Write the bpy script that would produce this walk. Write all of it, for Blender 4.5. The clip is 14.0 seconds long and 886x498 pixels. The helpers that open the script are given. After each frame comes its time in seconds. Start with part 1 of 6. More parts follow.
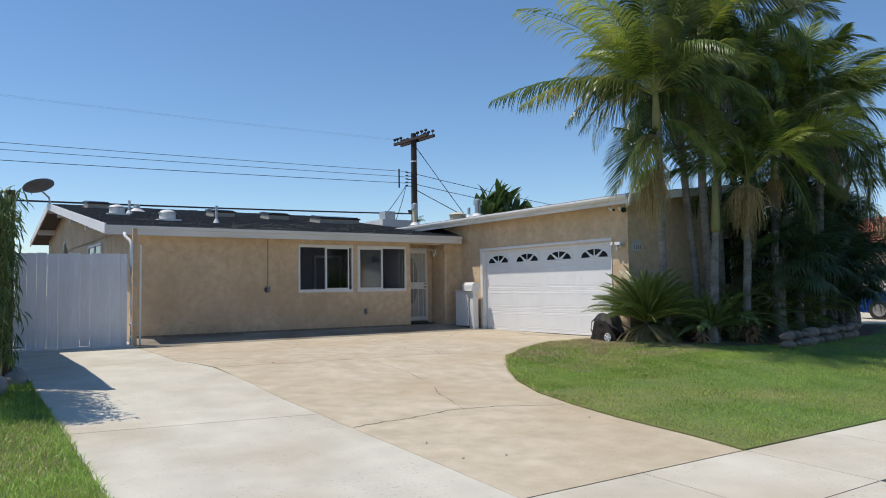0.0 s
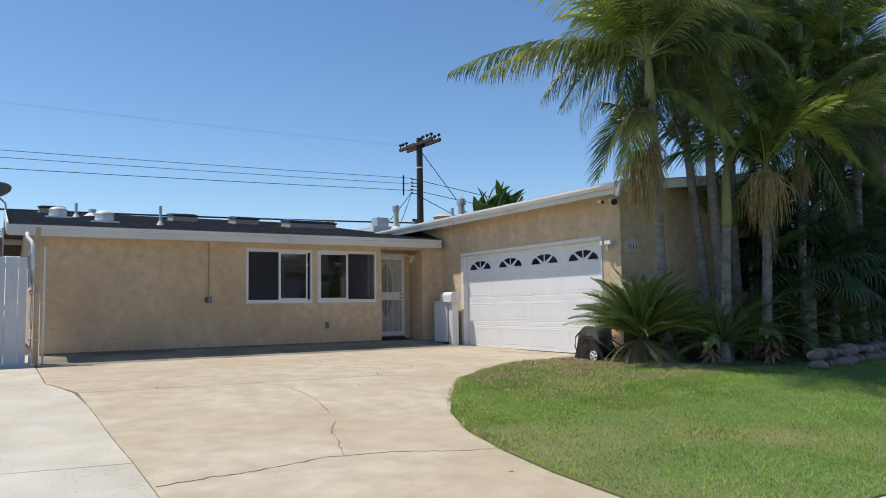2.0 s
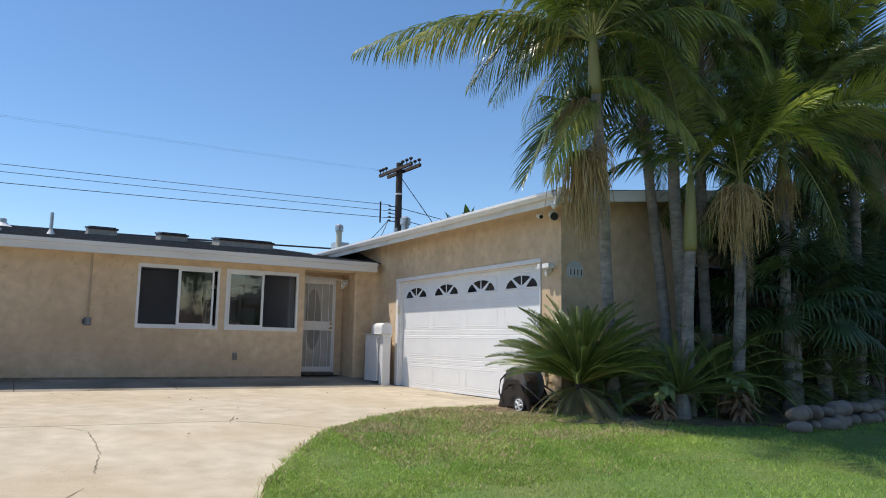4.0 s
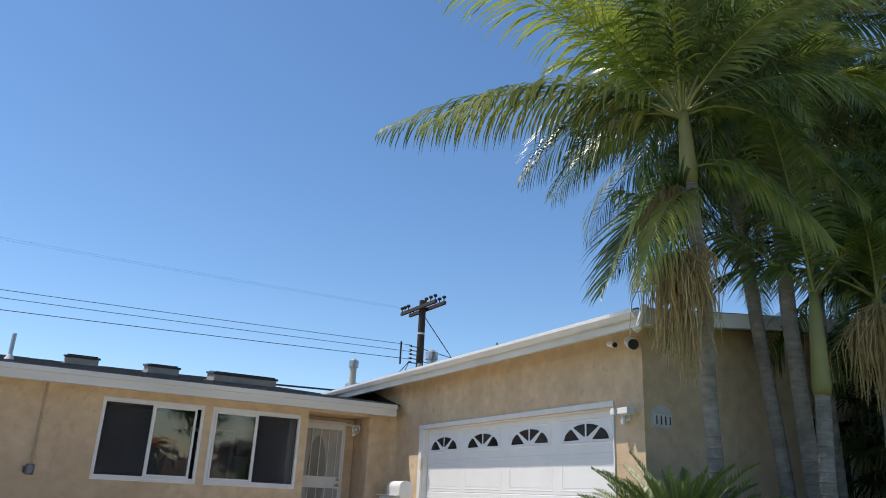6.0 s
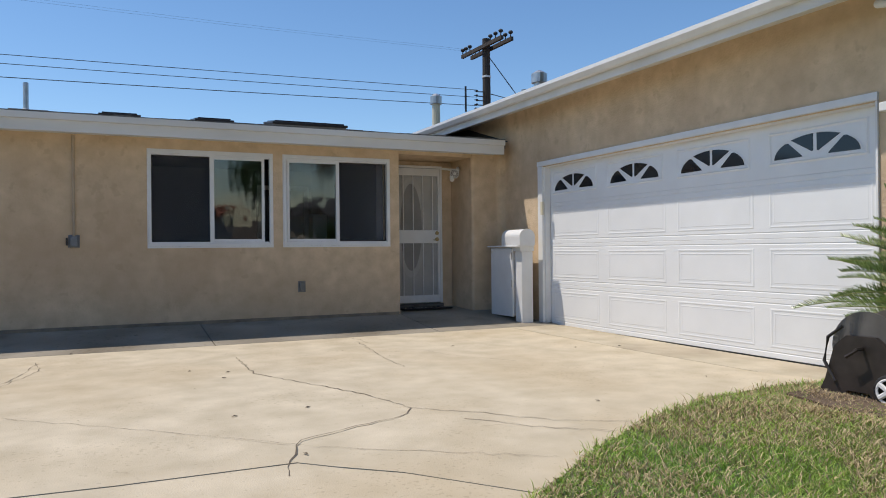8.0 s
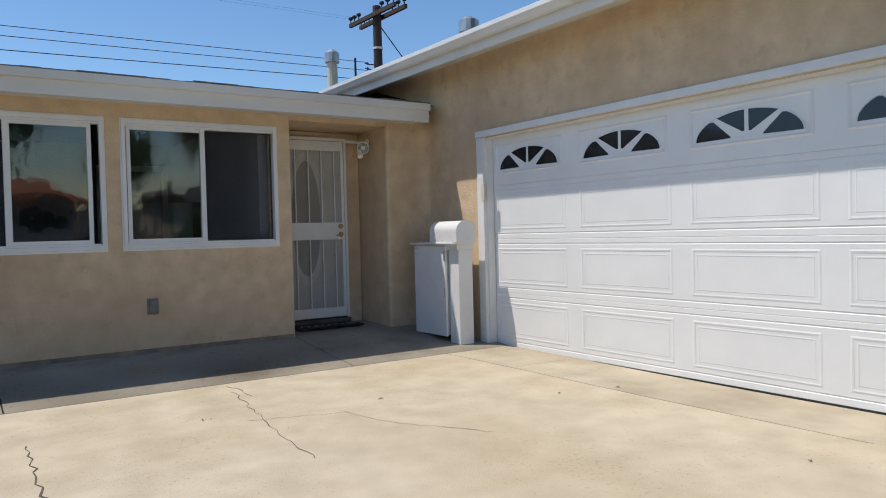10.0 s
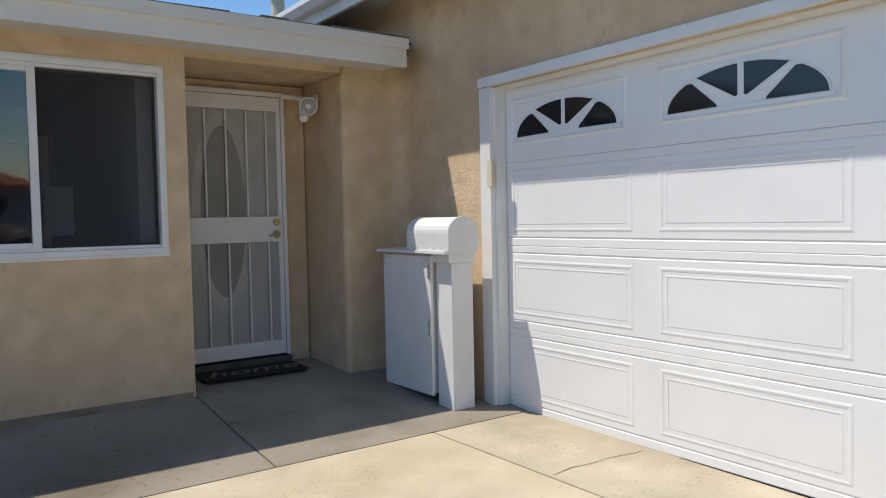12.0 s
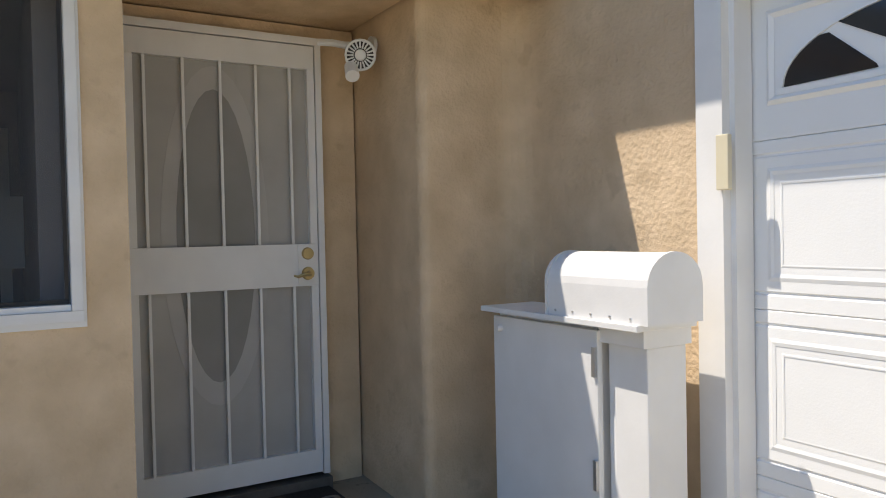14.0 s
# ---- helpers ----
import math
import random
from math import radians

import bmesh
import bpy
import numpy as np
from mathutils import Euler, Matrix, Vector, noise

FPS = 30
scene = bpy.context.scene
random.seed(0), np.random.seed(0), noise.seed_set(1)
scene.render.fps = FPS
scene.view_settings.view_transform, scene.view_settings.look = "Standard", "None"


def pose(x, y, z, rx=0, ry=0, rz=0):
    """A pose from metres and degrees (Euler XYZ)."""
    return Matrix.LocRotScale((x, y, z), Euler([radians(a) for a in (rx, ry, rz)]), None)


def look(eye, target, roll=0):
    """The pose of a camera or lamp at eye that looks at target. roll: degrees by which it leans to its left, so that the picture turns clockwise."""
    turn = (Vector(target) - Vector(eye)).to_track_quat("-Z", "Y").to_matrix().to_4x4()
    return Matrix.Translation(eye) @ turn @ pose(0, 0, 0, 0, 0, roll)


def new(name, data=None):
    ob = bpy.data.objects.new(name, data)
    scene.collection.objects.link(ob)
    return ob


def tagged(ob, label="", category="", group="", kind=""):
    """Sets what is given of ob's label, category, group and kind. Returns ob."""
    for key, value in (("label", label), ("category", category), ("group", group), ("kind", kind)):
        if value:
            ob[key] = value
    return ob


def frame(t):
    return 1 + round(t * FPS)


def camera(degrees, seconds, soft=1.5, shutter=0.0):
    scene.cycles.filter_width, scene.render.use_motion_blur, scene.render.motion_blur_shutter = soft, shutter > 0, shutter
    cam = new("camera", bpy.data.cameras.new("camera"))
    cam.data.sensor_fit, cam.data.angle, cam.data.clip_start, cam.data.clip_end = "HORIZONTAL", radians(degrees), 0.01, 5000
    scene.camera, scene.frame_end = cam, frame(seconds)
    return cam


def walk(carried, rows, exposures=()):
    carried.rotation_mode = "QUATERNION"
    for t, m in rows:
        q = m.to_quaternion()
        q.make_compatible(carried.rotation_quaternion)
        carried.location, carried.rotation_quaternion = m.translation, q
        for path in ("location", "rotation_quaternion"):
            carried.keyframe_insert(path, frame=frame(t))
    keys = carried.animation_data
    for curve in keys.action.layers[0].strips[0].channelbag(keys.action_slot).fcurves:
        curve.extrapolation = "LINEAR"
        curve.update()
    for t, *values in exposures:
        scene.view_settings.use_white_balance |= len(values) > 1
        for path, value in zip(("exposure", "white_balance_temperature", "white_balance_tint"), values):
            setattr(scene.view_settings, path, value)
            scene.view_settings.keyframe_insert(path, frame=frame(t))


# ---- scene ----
cam = camera(61.8, 14.0, 1.0)
PATH = [
    (0, (0.003, -0.85, 1.13), (1.114, 0.809, 1.237), -0.8),
    (0.5, (0.579, -0.469, 1.085), (1.635, 1.226, 1.198), -1.0),
    (1, (1.228, -0.055, 1.027), (2.263, 1.653, 1.14), -1.2),
    (1.5, (1.948, 0.259, 0.977), (2.995, 1.957, 1.111), -1.3),
    (2, (2.69, 0.507, 0.954), (3.718, 2.215, 1.108), -0.9),
    (2.2, (2.997, 0.578, 0.948), (4.018, 2.291, 1.1), -0.4),
    (4.3, (5.615, 1.996, 0.866), (6.599, 3.708, 1.181), 1.8),
    (4.5, (5.777, 2.17, 0.881), (6.752, 3.871, 1.276), 2.7),
    (5, (6.079, 2.781, 0.984), (7.028, 4.434, 1.587), 4.0),
    (5.5, (6.25, 3.367, 1.051), (7.163, 4.979, 1.803), 4.2),
    (6, (6.394, 4.094, 1.029), (7.29, 5.763, 1.67), 2.8),
    (6.5, (6.555, 4.832, 0.955), (7.428, 6.585, 1.359), 1.9),
    (7, (6.685, 5.591, 0.945), (7.493, 7.408, 1.153), 0.4),
    (7.5, (6.778, 6.322, 0.987), (7.557, 8.162, 1.056), -0.5),
    (8, (6.836, 7.036, 1.016), (7.683, 8.848, 1.02), -0.6),
    (8.5, (6.925, 7.748, 1.047), (7.893, 9.496, 0.96), -1.2),
    (8.7, (6.961, 7.991, 1.063), (7.961, 9.721, 0.963), -1.2),
    (10.8, (8.339, 10.435, 1.213), (9.479, 12.078, 1.197), -1.6),
    (11, (8.493, 10.665, 1.216), (9.625, 12.314, 1.182), -1.1),
    (11.5, (8.908, 11.22, 1.249), (10.067, 12.848, 1.178), -0.7),
    (12, (9.238, 11.804, 1.288), (10.394, 13.434, 1.205), -1.2),
    (12.5, (9.54, 12.387, 1.3), (10.691, 14.021, 1.229), -1.0),
    (13, (9.837, 12.95, 1.328), (10.97, 14.598, 1.287), -0.9),
    (13.5, (10.141, 13.504, 1.348), (11.248, 15.169, 1.328), -0.8),
    (14, (10.357, 14.042, 1.369), (11.37, 15.766, 1.326), -1.2),
]
walk(cam, [(t, look(eye, target, roll)) for t, eye, target, roll in PATH], [(0.0, 0.23, 6850, 12), (2.0, 0.31, 6900, 12), (4.5, 0.48, 6850, 12), (5.2, 0.5, 6900, 12), (6.5, 0.47, 6950, 12), (7.3, 0.33, 6900, 12), (8.5, 0.3, 6850, 12), (11.0, 0.36, 6800, 11), (12.5, 0.58, 6950, 11), (14.0, 0.9, 7200, 12)])

# ---- sky and sun ----
SUN = Vector((-0.432, 0.265, 1.0)).normalized()      # towards the sun
sun_el, sun_az = math.asin(SUN.z), math.atan2(SUN.x, SUN.y)
world = bpy.data.worlds.new("sky")
scene.world = world
world.use_nodes = True
wn = world.node_tree
wn.nodes.clear()
sky = wn.nodes.new("ShaderNodeTexSky")
sky.sky_type, sky.sun_disc = "NISHITA", False
sky.sun_elevation, sky.sun_rotation = sun_el, sun_az
sky.air_density, sky.dust_density, sky.ozone_density, sky.altitude = 0.95, 0.1, 5.0, 0
bg = wn.nodes.new("ShaderNodeBackground")
bg.inputs["Strength"].default_value = 0.122
wo = wn.nodes.new("ShaderNodeOutputWorld")
hs = wn.nodes.new("ShaderNodeHueSaturation")
hs.inputs["Hue"].default_value, hs.inputs["Saturation"].default_value, hs.inputs["Value"].default_value = 0.499, 1.11, 0.99
wn.links.new(sky.outputs[0], hs.inputs["Color"])
wn.links.new(hs.outputs[0], bg.inputs[0])
wn.links.new(bg.outputs[0], wo.inputs[0])
sun = new("sun", bpy.data.lights.new("sun", "SUN"))
sun.data.energy, sun.data.angle, sun.data.color = 3.1, radians(0.5), (1.0, 0.96, 0.9)
sun.matrix_world = look((0, 0, 30), Vector((0, 0, 30)) - SUN)

# ---- materials ----
def mat(name, a, b, scale=4.0, rough=0.8, bump=0.0, bscale=60.0, metal=0.0, big=None, bigscale=0.5, bigamt=0.5, spec=0.5, rand=0.0, stretch=(1, 1, 1), trans=0.0, specks=0.0, speckscale=42.0, speckcol=(0.12, 0.09, 0.06)):
    """Principled surface: two tones mixed by fine noise, a third by broad noise, relief by a finer noise."""
    m = bpy.data.materials.new(name)
    m.use_nodes = True
    nt = m.node_tree
    N, L = nt.nodes, nt.links
    p = N["Principled BSDF"]
    tc = N.new("ShaderNodeTexCoord")
    mp = N.new("ShaderNodeMapping")
    mp.inputs["Scale"].default_value = stretch
    L.new(tc.outputs["Object"], mp.inputs[0])
    n1 = N.new("ShaderNodeTexNoise")
    n1.inputs["Scale"].default_value, n1.inputs["Detail"].default_value = scale, 6
    L.new(mp.outputs[0], n1.inputs["Vector"])
    r1 = N.new("ShaderNodeValToRGB")
    r1.color_ramp.elements[0].position, r1.color_ramp.elements[1].position = 0.3, 0.7
    r1.color_ramp.elements[0].color, r1.color_ramp.elements[1].color = (*a, 1), (*b, 1)
    L.new(n1.outputs[0], r1.inputs[0])
    col = r1.outputs[0]
    if big:
        n2 = N.new("ShaderNodeTexNoise")
        n2.inputs["Scale"].default_value, n2.inputs["Detail"].default_value = bigscale, 4
        L.new(mp.outputs[0], n2.inputs["Vector"])
        r2 = N.new("ShaderNodeValToRGB")
        r2.color_ramp.elements[0].position, r2.color_ramp.elements[1].position = 0.45, 0.68
        r2.color_ramp.elements[0].color, r2.color_ramp.elements[1].color = (0, 0, 0, 1), (bigamt,) * 3 + (1,)
        L.new(n2.outputs[0], r2.inputs[0])
        mx = N.new("ShaderNodeMix")
        mx.data_type = "RGBA"
        L.new(r2.outputs[0], mx.inputs[0])
        L.new(col, mx.inputs[6])
        mx.inputs[7].default_value = (*big, 1)
        col = mx.outputs[2]
    if specks:
        n4 = N.new("ShaderNodeTexNoise")
        n4.inputs["Scale"].default_value, n4.inputs["Detail"].default_value = speckscale, 3
        L.new(mp.outputs[0], n4.inputs["Vector"])
        n5 = N.new("ShaderNodeTexNoise")
        n5.inputs["Scale"].default_value, n5.inputs["Detail"].default_value = 1.1, 3
        L.new(mp.outputs[0], n5.inputs["Vector"])
        r5 = N.new("ShaderNodeMapRange")
        r5.inputs["From Min"].default_value, r5.inputs["From Max"].default_value = 0.3, 0.7
        r5.inputs["To Min"].default_value, r5.inputs["To Max"].default_value = -0.06, 0.06
        L.new(n5.outputs[0], r5.inputs["Value"])
        sm = N.new("ShaderNodeMath")
        L.new(n4.outputs[0], sm.inputs[0])
        L.new(r5.outputs[0], sm.inputs[1])
        r4 = N.new("ShaderNodeValToRGB")
        r4.color_ramp.elements[0].position, r4.color_ramp.elements[1].position = 0.63, 0.70
        r4.color_ramp.elements[0].color, r4.color_ramp.elements[1].color = (0, 0, 0, 1), (specks,) * 3 + (1,)
        L.new(sm.outputs[0], r4.inputs[0])
        m4 = N.new("ShaderNodeMix")
        m4.data_type = "RGBA"
        L.new(r4.outputs[0], m4.inputs[0])
        L.new(col, m4.inputs[6])
        m4.inputs[7].default_value = (*speckcol, 1)
        col = m4.outputs[2]
    if rand:
        oi = N.new("ShaderNodeObjectInfo")
        gi = N.new("ShaderNodeNewGeometry")
        ad = N.new("ShaderNodeMath")
        ad.operation = "ADD"
        L.new(oi.outputs["Random"], ad.inputs[0])
        L.new(gi.outputs["Random Per Island"], ad.inputs[1])
        mr = N.new("ShaderNodeMapRange")
        mr.inputs["From Max"].default_value = 2.0
        mr.inputs["To Min"].default_value, mr.inputs["To Max"].default_value = 1 - rand, 1 + rand
        L.new(ad.outputs[0], mr.inputs["Value"])
        hs = N.new("ShaderNodeHueSaturation")
        L.new(mr.outputs[0], hs.inputs["Value"])
        L.new(col, hs.inputs["Color"])
        col = hs.outputs[0]
    L.new(col, p.inputs["Base Color"])
    p.inputs["Roughness"].default_value, p.inputs["Metallic"].default_value = rough, metal
    p.inputs["Specular IOR Level"].default_value = spec
    if bump:
        n3 = N.new("ShaderNodeTexNoise")
        n3.inputs["Scale"].default_value, n3.inputs["Detail"].default_value = bscale, 5
        L.new(mp.outputs[0], n3.inputs["Vector"])
        bp = N.new("ShaderNodeBump")
        bp.inputs["Strength"].default_value, bp.inputs["Distance"].default_value = 1.0, bump
        L.new(n3.outputs[0], bp.inputs["Height"])
        L.new(bp.outputs[0], p.inputs["Normal"])
    if trans:
        out = N["Material Output"]
        tl = N.new("ShaderNodeBsdfTranslucent")
        L.new(col, tl.inputs[0])
        ms = N.new("ShaderNodeMixShader")
        ms.inputs[0].default_value = trans
        L.new(p.outputs[0], ms.inputs[1])
        L.new(tl.outputs[0], ms.inputs[2])
        L.new(ms.outputs[0], out.inputs[0])
    return m


def glass(name, ior, tint):
    m = bpy.data.materials.new(name)
    m.use_nodes = True
    N, L = m.node_tree.nodes, m.node_tree.links
    N.remove(N["Principled BSDF"])
    fr = N.new("ShaderNodeFresnel")
    fr.inputs[0].default_value = ior
    t = N.new("ShaderNodeBsdfTransparent")
    t.inputs[0].default_value = (*tint, 1)
    g = N.new("ShaderNodeBsdfGlossy")
    g.inputs["Roughness"].default_value = 0.004
    ns = N.new("ShaderNodeTexNoise")
    ns.inputs["Scale"].default_value = 2.2
    bp = N.new("ShaderNodeBump")
    bp.inputs["Distance"].default_value = 0.004
    L.new(ns.outputs[0], bp.inputs["Height"])
    L.new(bp.outputs[0], g.inputs["Normal"])
    ms = N.new("ShaderNodeMixShader")
    L.new(fr.outputs[0], ms.inputs[0])
    L.new(t.outputs[0], ms.inputs[1])
    L.new(g.outputs[0], ms.inputs[2])
    L.new(ms.outputs[0], N["Material Output"].inputs[0])
    return m


STUCCO = mat("stucco", (0.56, 0.42, 0.273), (0.71, 0.545, 0.37), 6.0, 0.9, 0.006, 48.0, big=(0.47, 0.34, 0.22), bigscale=0.8, bigamt=0.6, spec=0.2, specks=0.38, speckscale=6.5, speckcol=(0.44, 0.32, 0.205))
WHITE = mat("white_paint", (0.70, 0.70, 0.69), (0.77, 0.77, 0.76), 5.0, 0.5, 0.0003, 90, big=(0.66, 0.65, 0.62), bigscale=1.6, bigamt=0.35)
DOORWHITE = mat("door_paint", (0.76, 0.77, 0.765), (0.81, 0.82, 0.815), 3.0, 0.42, 0.0004, 120, big=(0.76, 0.765, 0.76), bigscale=0.8, bigamt=0.3)
FASCIA = mat("fascia_paint", (0.68, 0.67, 0.64), (0.76, 0.75, 0.72), 4.0, 0.55, 0.001, 50, big=(0.5, 0.48, 0.44), bigscale=2.0, bigamt=0.5, stretch=(0.4, 1, 1))
FENCEW = mat("fence_paint", (0.66, 0.68, 0.72), (0.74, 0.75, 0.78), 6.0, 0.6, 0.002, 40, big=(0.6, 0.6, 0.6), bigscale=1.4, bigamt=0.4, rand=0.05, stretch=(4, 4, 0.5))
CONC = mat("concrete_old", (0.48, 0.41, 0.295), (0.62, 0.535, 0.40), 3.4, 0.9, 0.0025, 110, big=(0.44, 0.335, 0.20), bigscale=0.55, bigamt=0.42, spec=0.25, rand=0.03, specks=0.22)
CONCW = mat("concrete_new", (0.55, 0.52, 0.425), (0.66, 0.625, 0.515), 1.9, 0.88, 0.0015, 120, big=(0.46, 0.38, 0.27), bigscale=0.7, bigamt=0.55, spec=0.25, rand=0.03, specks=0.25, speckscale=30)
CONCG = mat("concrete_stained", (0.41, 0.355, 0.26), (0.56, 0.485, 0.365), 2.6, 0.9, 0.0025, 110, big=(0.27, 0.215, 0.15), bigscale=0.9, bigamt=0.5, spec=0.25, rand=0.03, specks=0.25)
# real stains, but the base is also darkened for the eave's shade
CONCA = mat("concrete_apron_shaded", (0.22, 0.195, 0.155), (0.37, 0.33, 0.265), 2.2, 0.88, 0.0015, 110, big=(0.14, 0.115, 0.08), bigscale=1.1, bigamt=0.85, spec=0.25, rand=0.03, specks=0.5, speckscale=26)
CRACK = mat("crack_dirt", (0.09, 0.07, 0.05), (0.16, 0.13, 0.1), 30, 1.0)
SOIL = mat("soil", (0.09, 0.06, 0.04), (0.17, 0.12, 0.08), 9, 1.0, 0.02, 30)
TURF = mat("turf", (0.08, 0.15, 0.03), (0.14, 0.21, 0.05), 14, 1.0, 0.01, 60, big=(0.28, 0.22, 0.10), bigscale=0.5, bigamt=0.6)
ASPH = mat("asphalt", (0.045, 0.045, 0.045), (0.075, 0.073, 0.07), 60, 0.95, 0.004, 150, big=(0.1, 0.1, 0.095), bigscale=0.3)
SHING = mat("shingle", (0.075, 0.07, 0.066), (0.15, 0.14, 0.13), 22, 0.95, 0.004, 120, rand=0.35)
# the unlit room's dimness is put into this dark paint
DARKROOM = mat("room_dimmed_paint", (0.15, 0.15, 0.16), (0.20, 0.20, 0.21), 1.0, 0.9)
ROOMFLOOR = mat("room_floor", (0.10, 0.07, 0.045), (0.16, 0.11, 0.07), 3.0, 0.5, stretch=(1, 8, 1))
GLASS = glass("window_glass", 1.85, (0.72, 0.76, 0.76))
DARKGLASS = mat("tinted_pane", (0.012, 0.015, 0.02), (0.02, 0.024, 0.03), 1.0, 0.08)
MESHGREY = mat("screen_mesh", (0.36, 0.35, 0.33), (0.44, 0.43, 0.40), 3.0, 0.75, 0.0006, 700, big=(0.3, 0.28, 0.26), bigscale=2.0, bigamt=0.4)
OVAL = mat("frosted_oval", (0.22, 0.215, 0.20), (0.27, 0.26, 0.25), 3.0, 0.6)
METAL = mat("galvanised", (0.42, 0.42, 0.42), (0.58, 0.58, 0.57), 8.0, 0.4, metal=0.8)
BRASS = mat("brass", (0.42, 0.32, 0.15), (0.52, 0.4, 0.2), 12, 0.35, metal=0.9)
BLACK = mat("black_rubber", (0.015, 0.015, 0.015), (0.03, 0.03, 0.03), 20, 0.7)
BLACKPL = mat("black_plastic", (0.022, 0.017, 0.014), (0.04, 0.031, 0.027), 10, 0.45, 0.0005, 200)
GREY = mat("grey_box", (0.30, 0.28, 0.24), (0.4, 0.37, 0.32), 8, 0.6)
CREAM = mat("cream_plastic", (0.62, 0.56, 0.40), (0.68, 0.62, 0.46), 4, 0.4)
POLE = mat("creosote_wood", (0.035, 0.028, 0.022), (0.07, 0.055, 0.045), 6, 0.9, 0.004, 40, stretch=(4, 4, 0.4))
WIRE = mat("cable", (0.02, 0.02, 0.022), (0.03, 0.03, 0.035), 5, 0.6)
TRUNK = mat("palm_trunk", (0.20, 0.18, 0.155), (0.34, 0.31, 0.27), 7, 0.95, 0.008, 25, big=(0.12, 0.10, 0.085), bigscale=2.0, bigamt=0.5, stretch=(1, 1, 2.5))
SHAFT = mat("palm_crownshaft", (0.20, 0.20, 0.06), (0.32, 0.30, 0.10), 4, 0.5, big=(0.3, 0.22, 0.08), bigscale=3, bigamt=0.5, stretch=(1, 1, 0.4))
RACHIS = mat("palm_rachis", (0.20, 0.24, 0.07), (0.30, 0.30, 0.10), 6, 0.5)
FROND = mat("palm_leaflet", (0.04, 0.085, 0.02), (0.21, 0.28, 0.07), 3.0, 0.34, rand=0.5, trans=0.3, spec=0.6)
# lighter copy of the leaflet: sunlight put into the colour, young leaves too
FRONDLT = mat("palm_leaflet_sunlit_young", (0.23, 0.35, 0.045), (0.50, 0.53, 0.11), 3.0, 0.4, rand=0.35, trans=0.48, spec=0.5)
FRONDYEL = mat("palm_leaflet_yellow", (0.16, 0.24, 0.05), (0.46, 0.42, 0.13), 1.6, 0.4, rand=0.3, trans=0.35)
FRONDDRY = mat("palm_leaflet_dry", (0.28, 0.21, 0.10), (0.40, 0.31, 0.16), 3.0, 0.7, rand=0.25, trans=0.15)
# pale for bleached leaves and for the sun on them
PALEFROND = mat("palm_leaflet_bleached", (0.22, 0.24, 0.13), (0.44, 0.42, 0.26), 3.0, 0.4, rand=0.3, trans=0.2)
SEED = mat("palm_seed_strands", (0.30, 0.21, 0.09), (0.52, 0.39, 0.18), 9.0, 0.8, rand=0.25)
CYCAD = mat("cycad_leaf", (0.06, 0.115, 0.027), (0.18, 0.25, 0.062), 4.0, 0.33, rand=0.4, trans=0.22, spec=0.6)
FANGREEN = mat("fan_palm_leaf", (0.018, 0.045, 0.014), (0.065, 0.11, 0.035), 3.0, 0.45, rand=0.4, trans=0.1)
THATCH = mat("palm_thatch", (0.08, 0.055, 0.035), (0.19, 0.14, 0.09), 6.0, 0.95, rand=0.3)
LEAF = mat("broad_leaf", (0.05, 0.10, 0.025), (0.10, 0.17, 0.045), 4.0, 0.4, rand=0.3, trans=0.2)
BLADE = mat("grass_blade", (0.19, 0.33, 0.045), (0.39, 0.54, 0.11), 1.5, 0.5, big=(0.50, 0.46, 0.16), bigscale=0.7, bigamt=0.22, rand=0.6, trans=0.35)
SCREEN = bpy.data.materials.new("insect_screen")
SCREEN.use_nodes = True
_n, _l = SCREEN.node_tree.nodes, SCREEN.node_tree.links
_n["Principled BSDF"].inputs["Base Color"].default_value = (0.13, 0.13, 0.14, 1)
_n["Principled BSDF"].inputs["Roughness"].default_value = 0.8
_t, _m = _n.new("ShaderNodeBsdfTransparent"), _n.new("ShaderNodeMixShader")
_m.inputs[0].default_value = 0.15
_l.new(_t.outputs[0], _m.inputs[1])
_l.new(_n["Principled BSDF"].outputs[0], _m.inputs[2])
_l.new(_m.outputs[0], _n["Material Output"].inputs[0])
STRAW = mat("dry_grass", (0.46, 0.33, 0.18), (0.62, 0.48, 0.28), 5, 0.8, rand=0.3)
STONE = mat("boulder", (0.17, 0.13, 0.10), (0.31, 0.25, 0.20), 5, 0.9, 0.01, 30, rand=0.25)
BROWNW = mat("brown_boards", (0.045, 0.03, 0.022), (0.08, 0.055, 0.04), 8, 0.8, 0.003, 40, stretch=(4, 4, 0.5), rand=0.15)
CARBLUE = mat("car_paint_blue", (0.01, 0.06, 0.30), (0.012, 0.07, 0.34), 2, 0.18, metal=0.3)
REDROOF = mat("clay_tile", (0.35, 0.12, 0.07), (0.45, 0.18, 0.1), 6, 0.85, 0.01, 20)
# ---- helpers of this scene ----
def part(name, bm, material, parent=None, label="", kind="", smooth=False):
    me = bpy.data.meshes.new(name)
    bm.normal_update()
    bm.to_mesh(me)
    bm.free()
    me.materials.append(material)
    if smooth:
        for p in me.polygons:
            p.use_smooth = True
    ob = new(name, me)
    ob.parent = parent
    return tagged(ob, label=label, kind=kind)


def thing(name, label, category, group="", at=(0, 0, 0), rz=0):
    e = new(name)
    e.empty_display_size = 0.1
    e.matrix_basis = pose(*at, 0, 0, rz)
    return tagged(e, label=label, category=category, group=group)


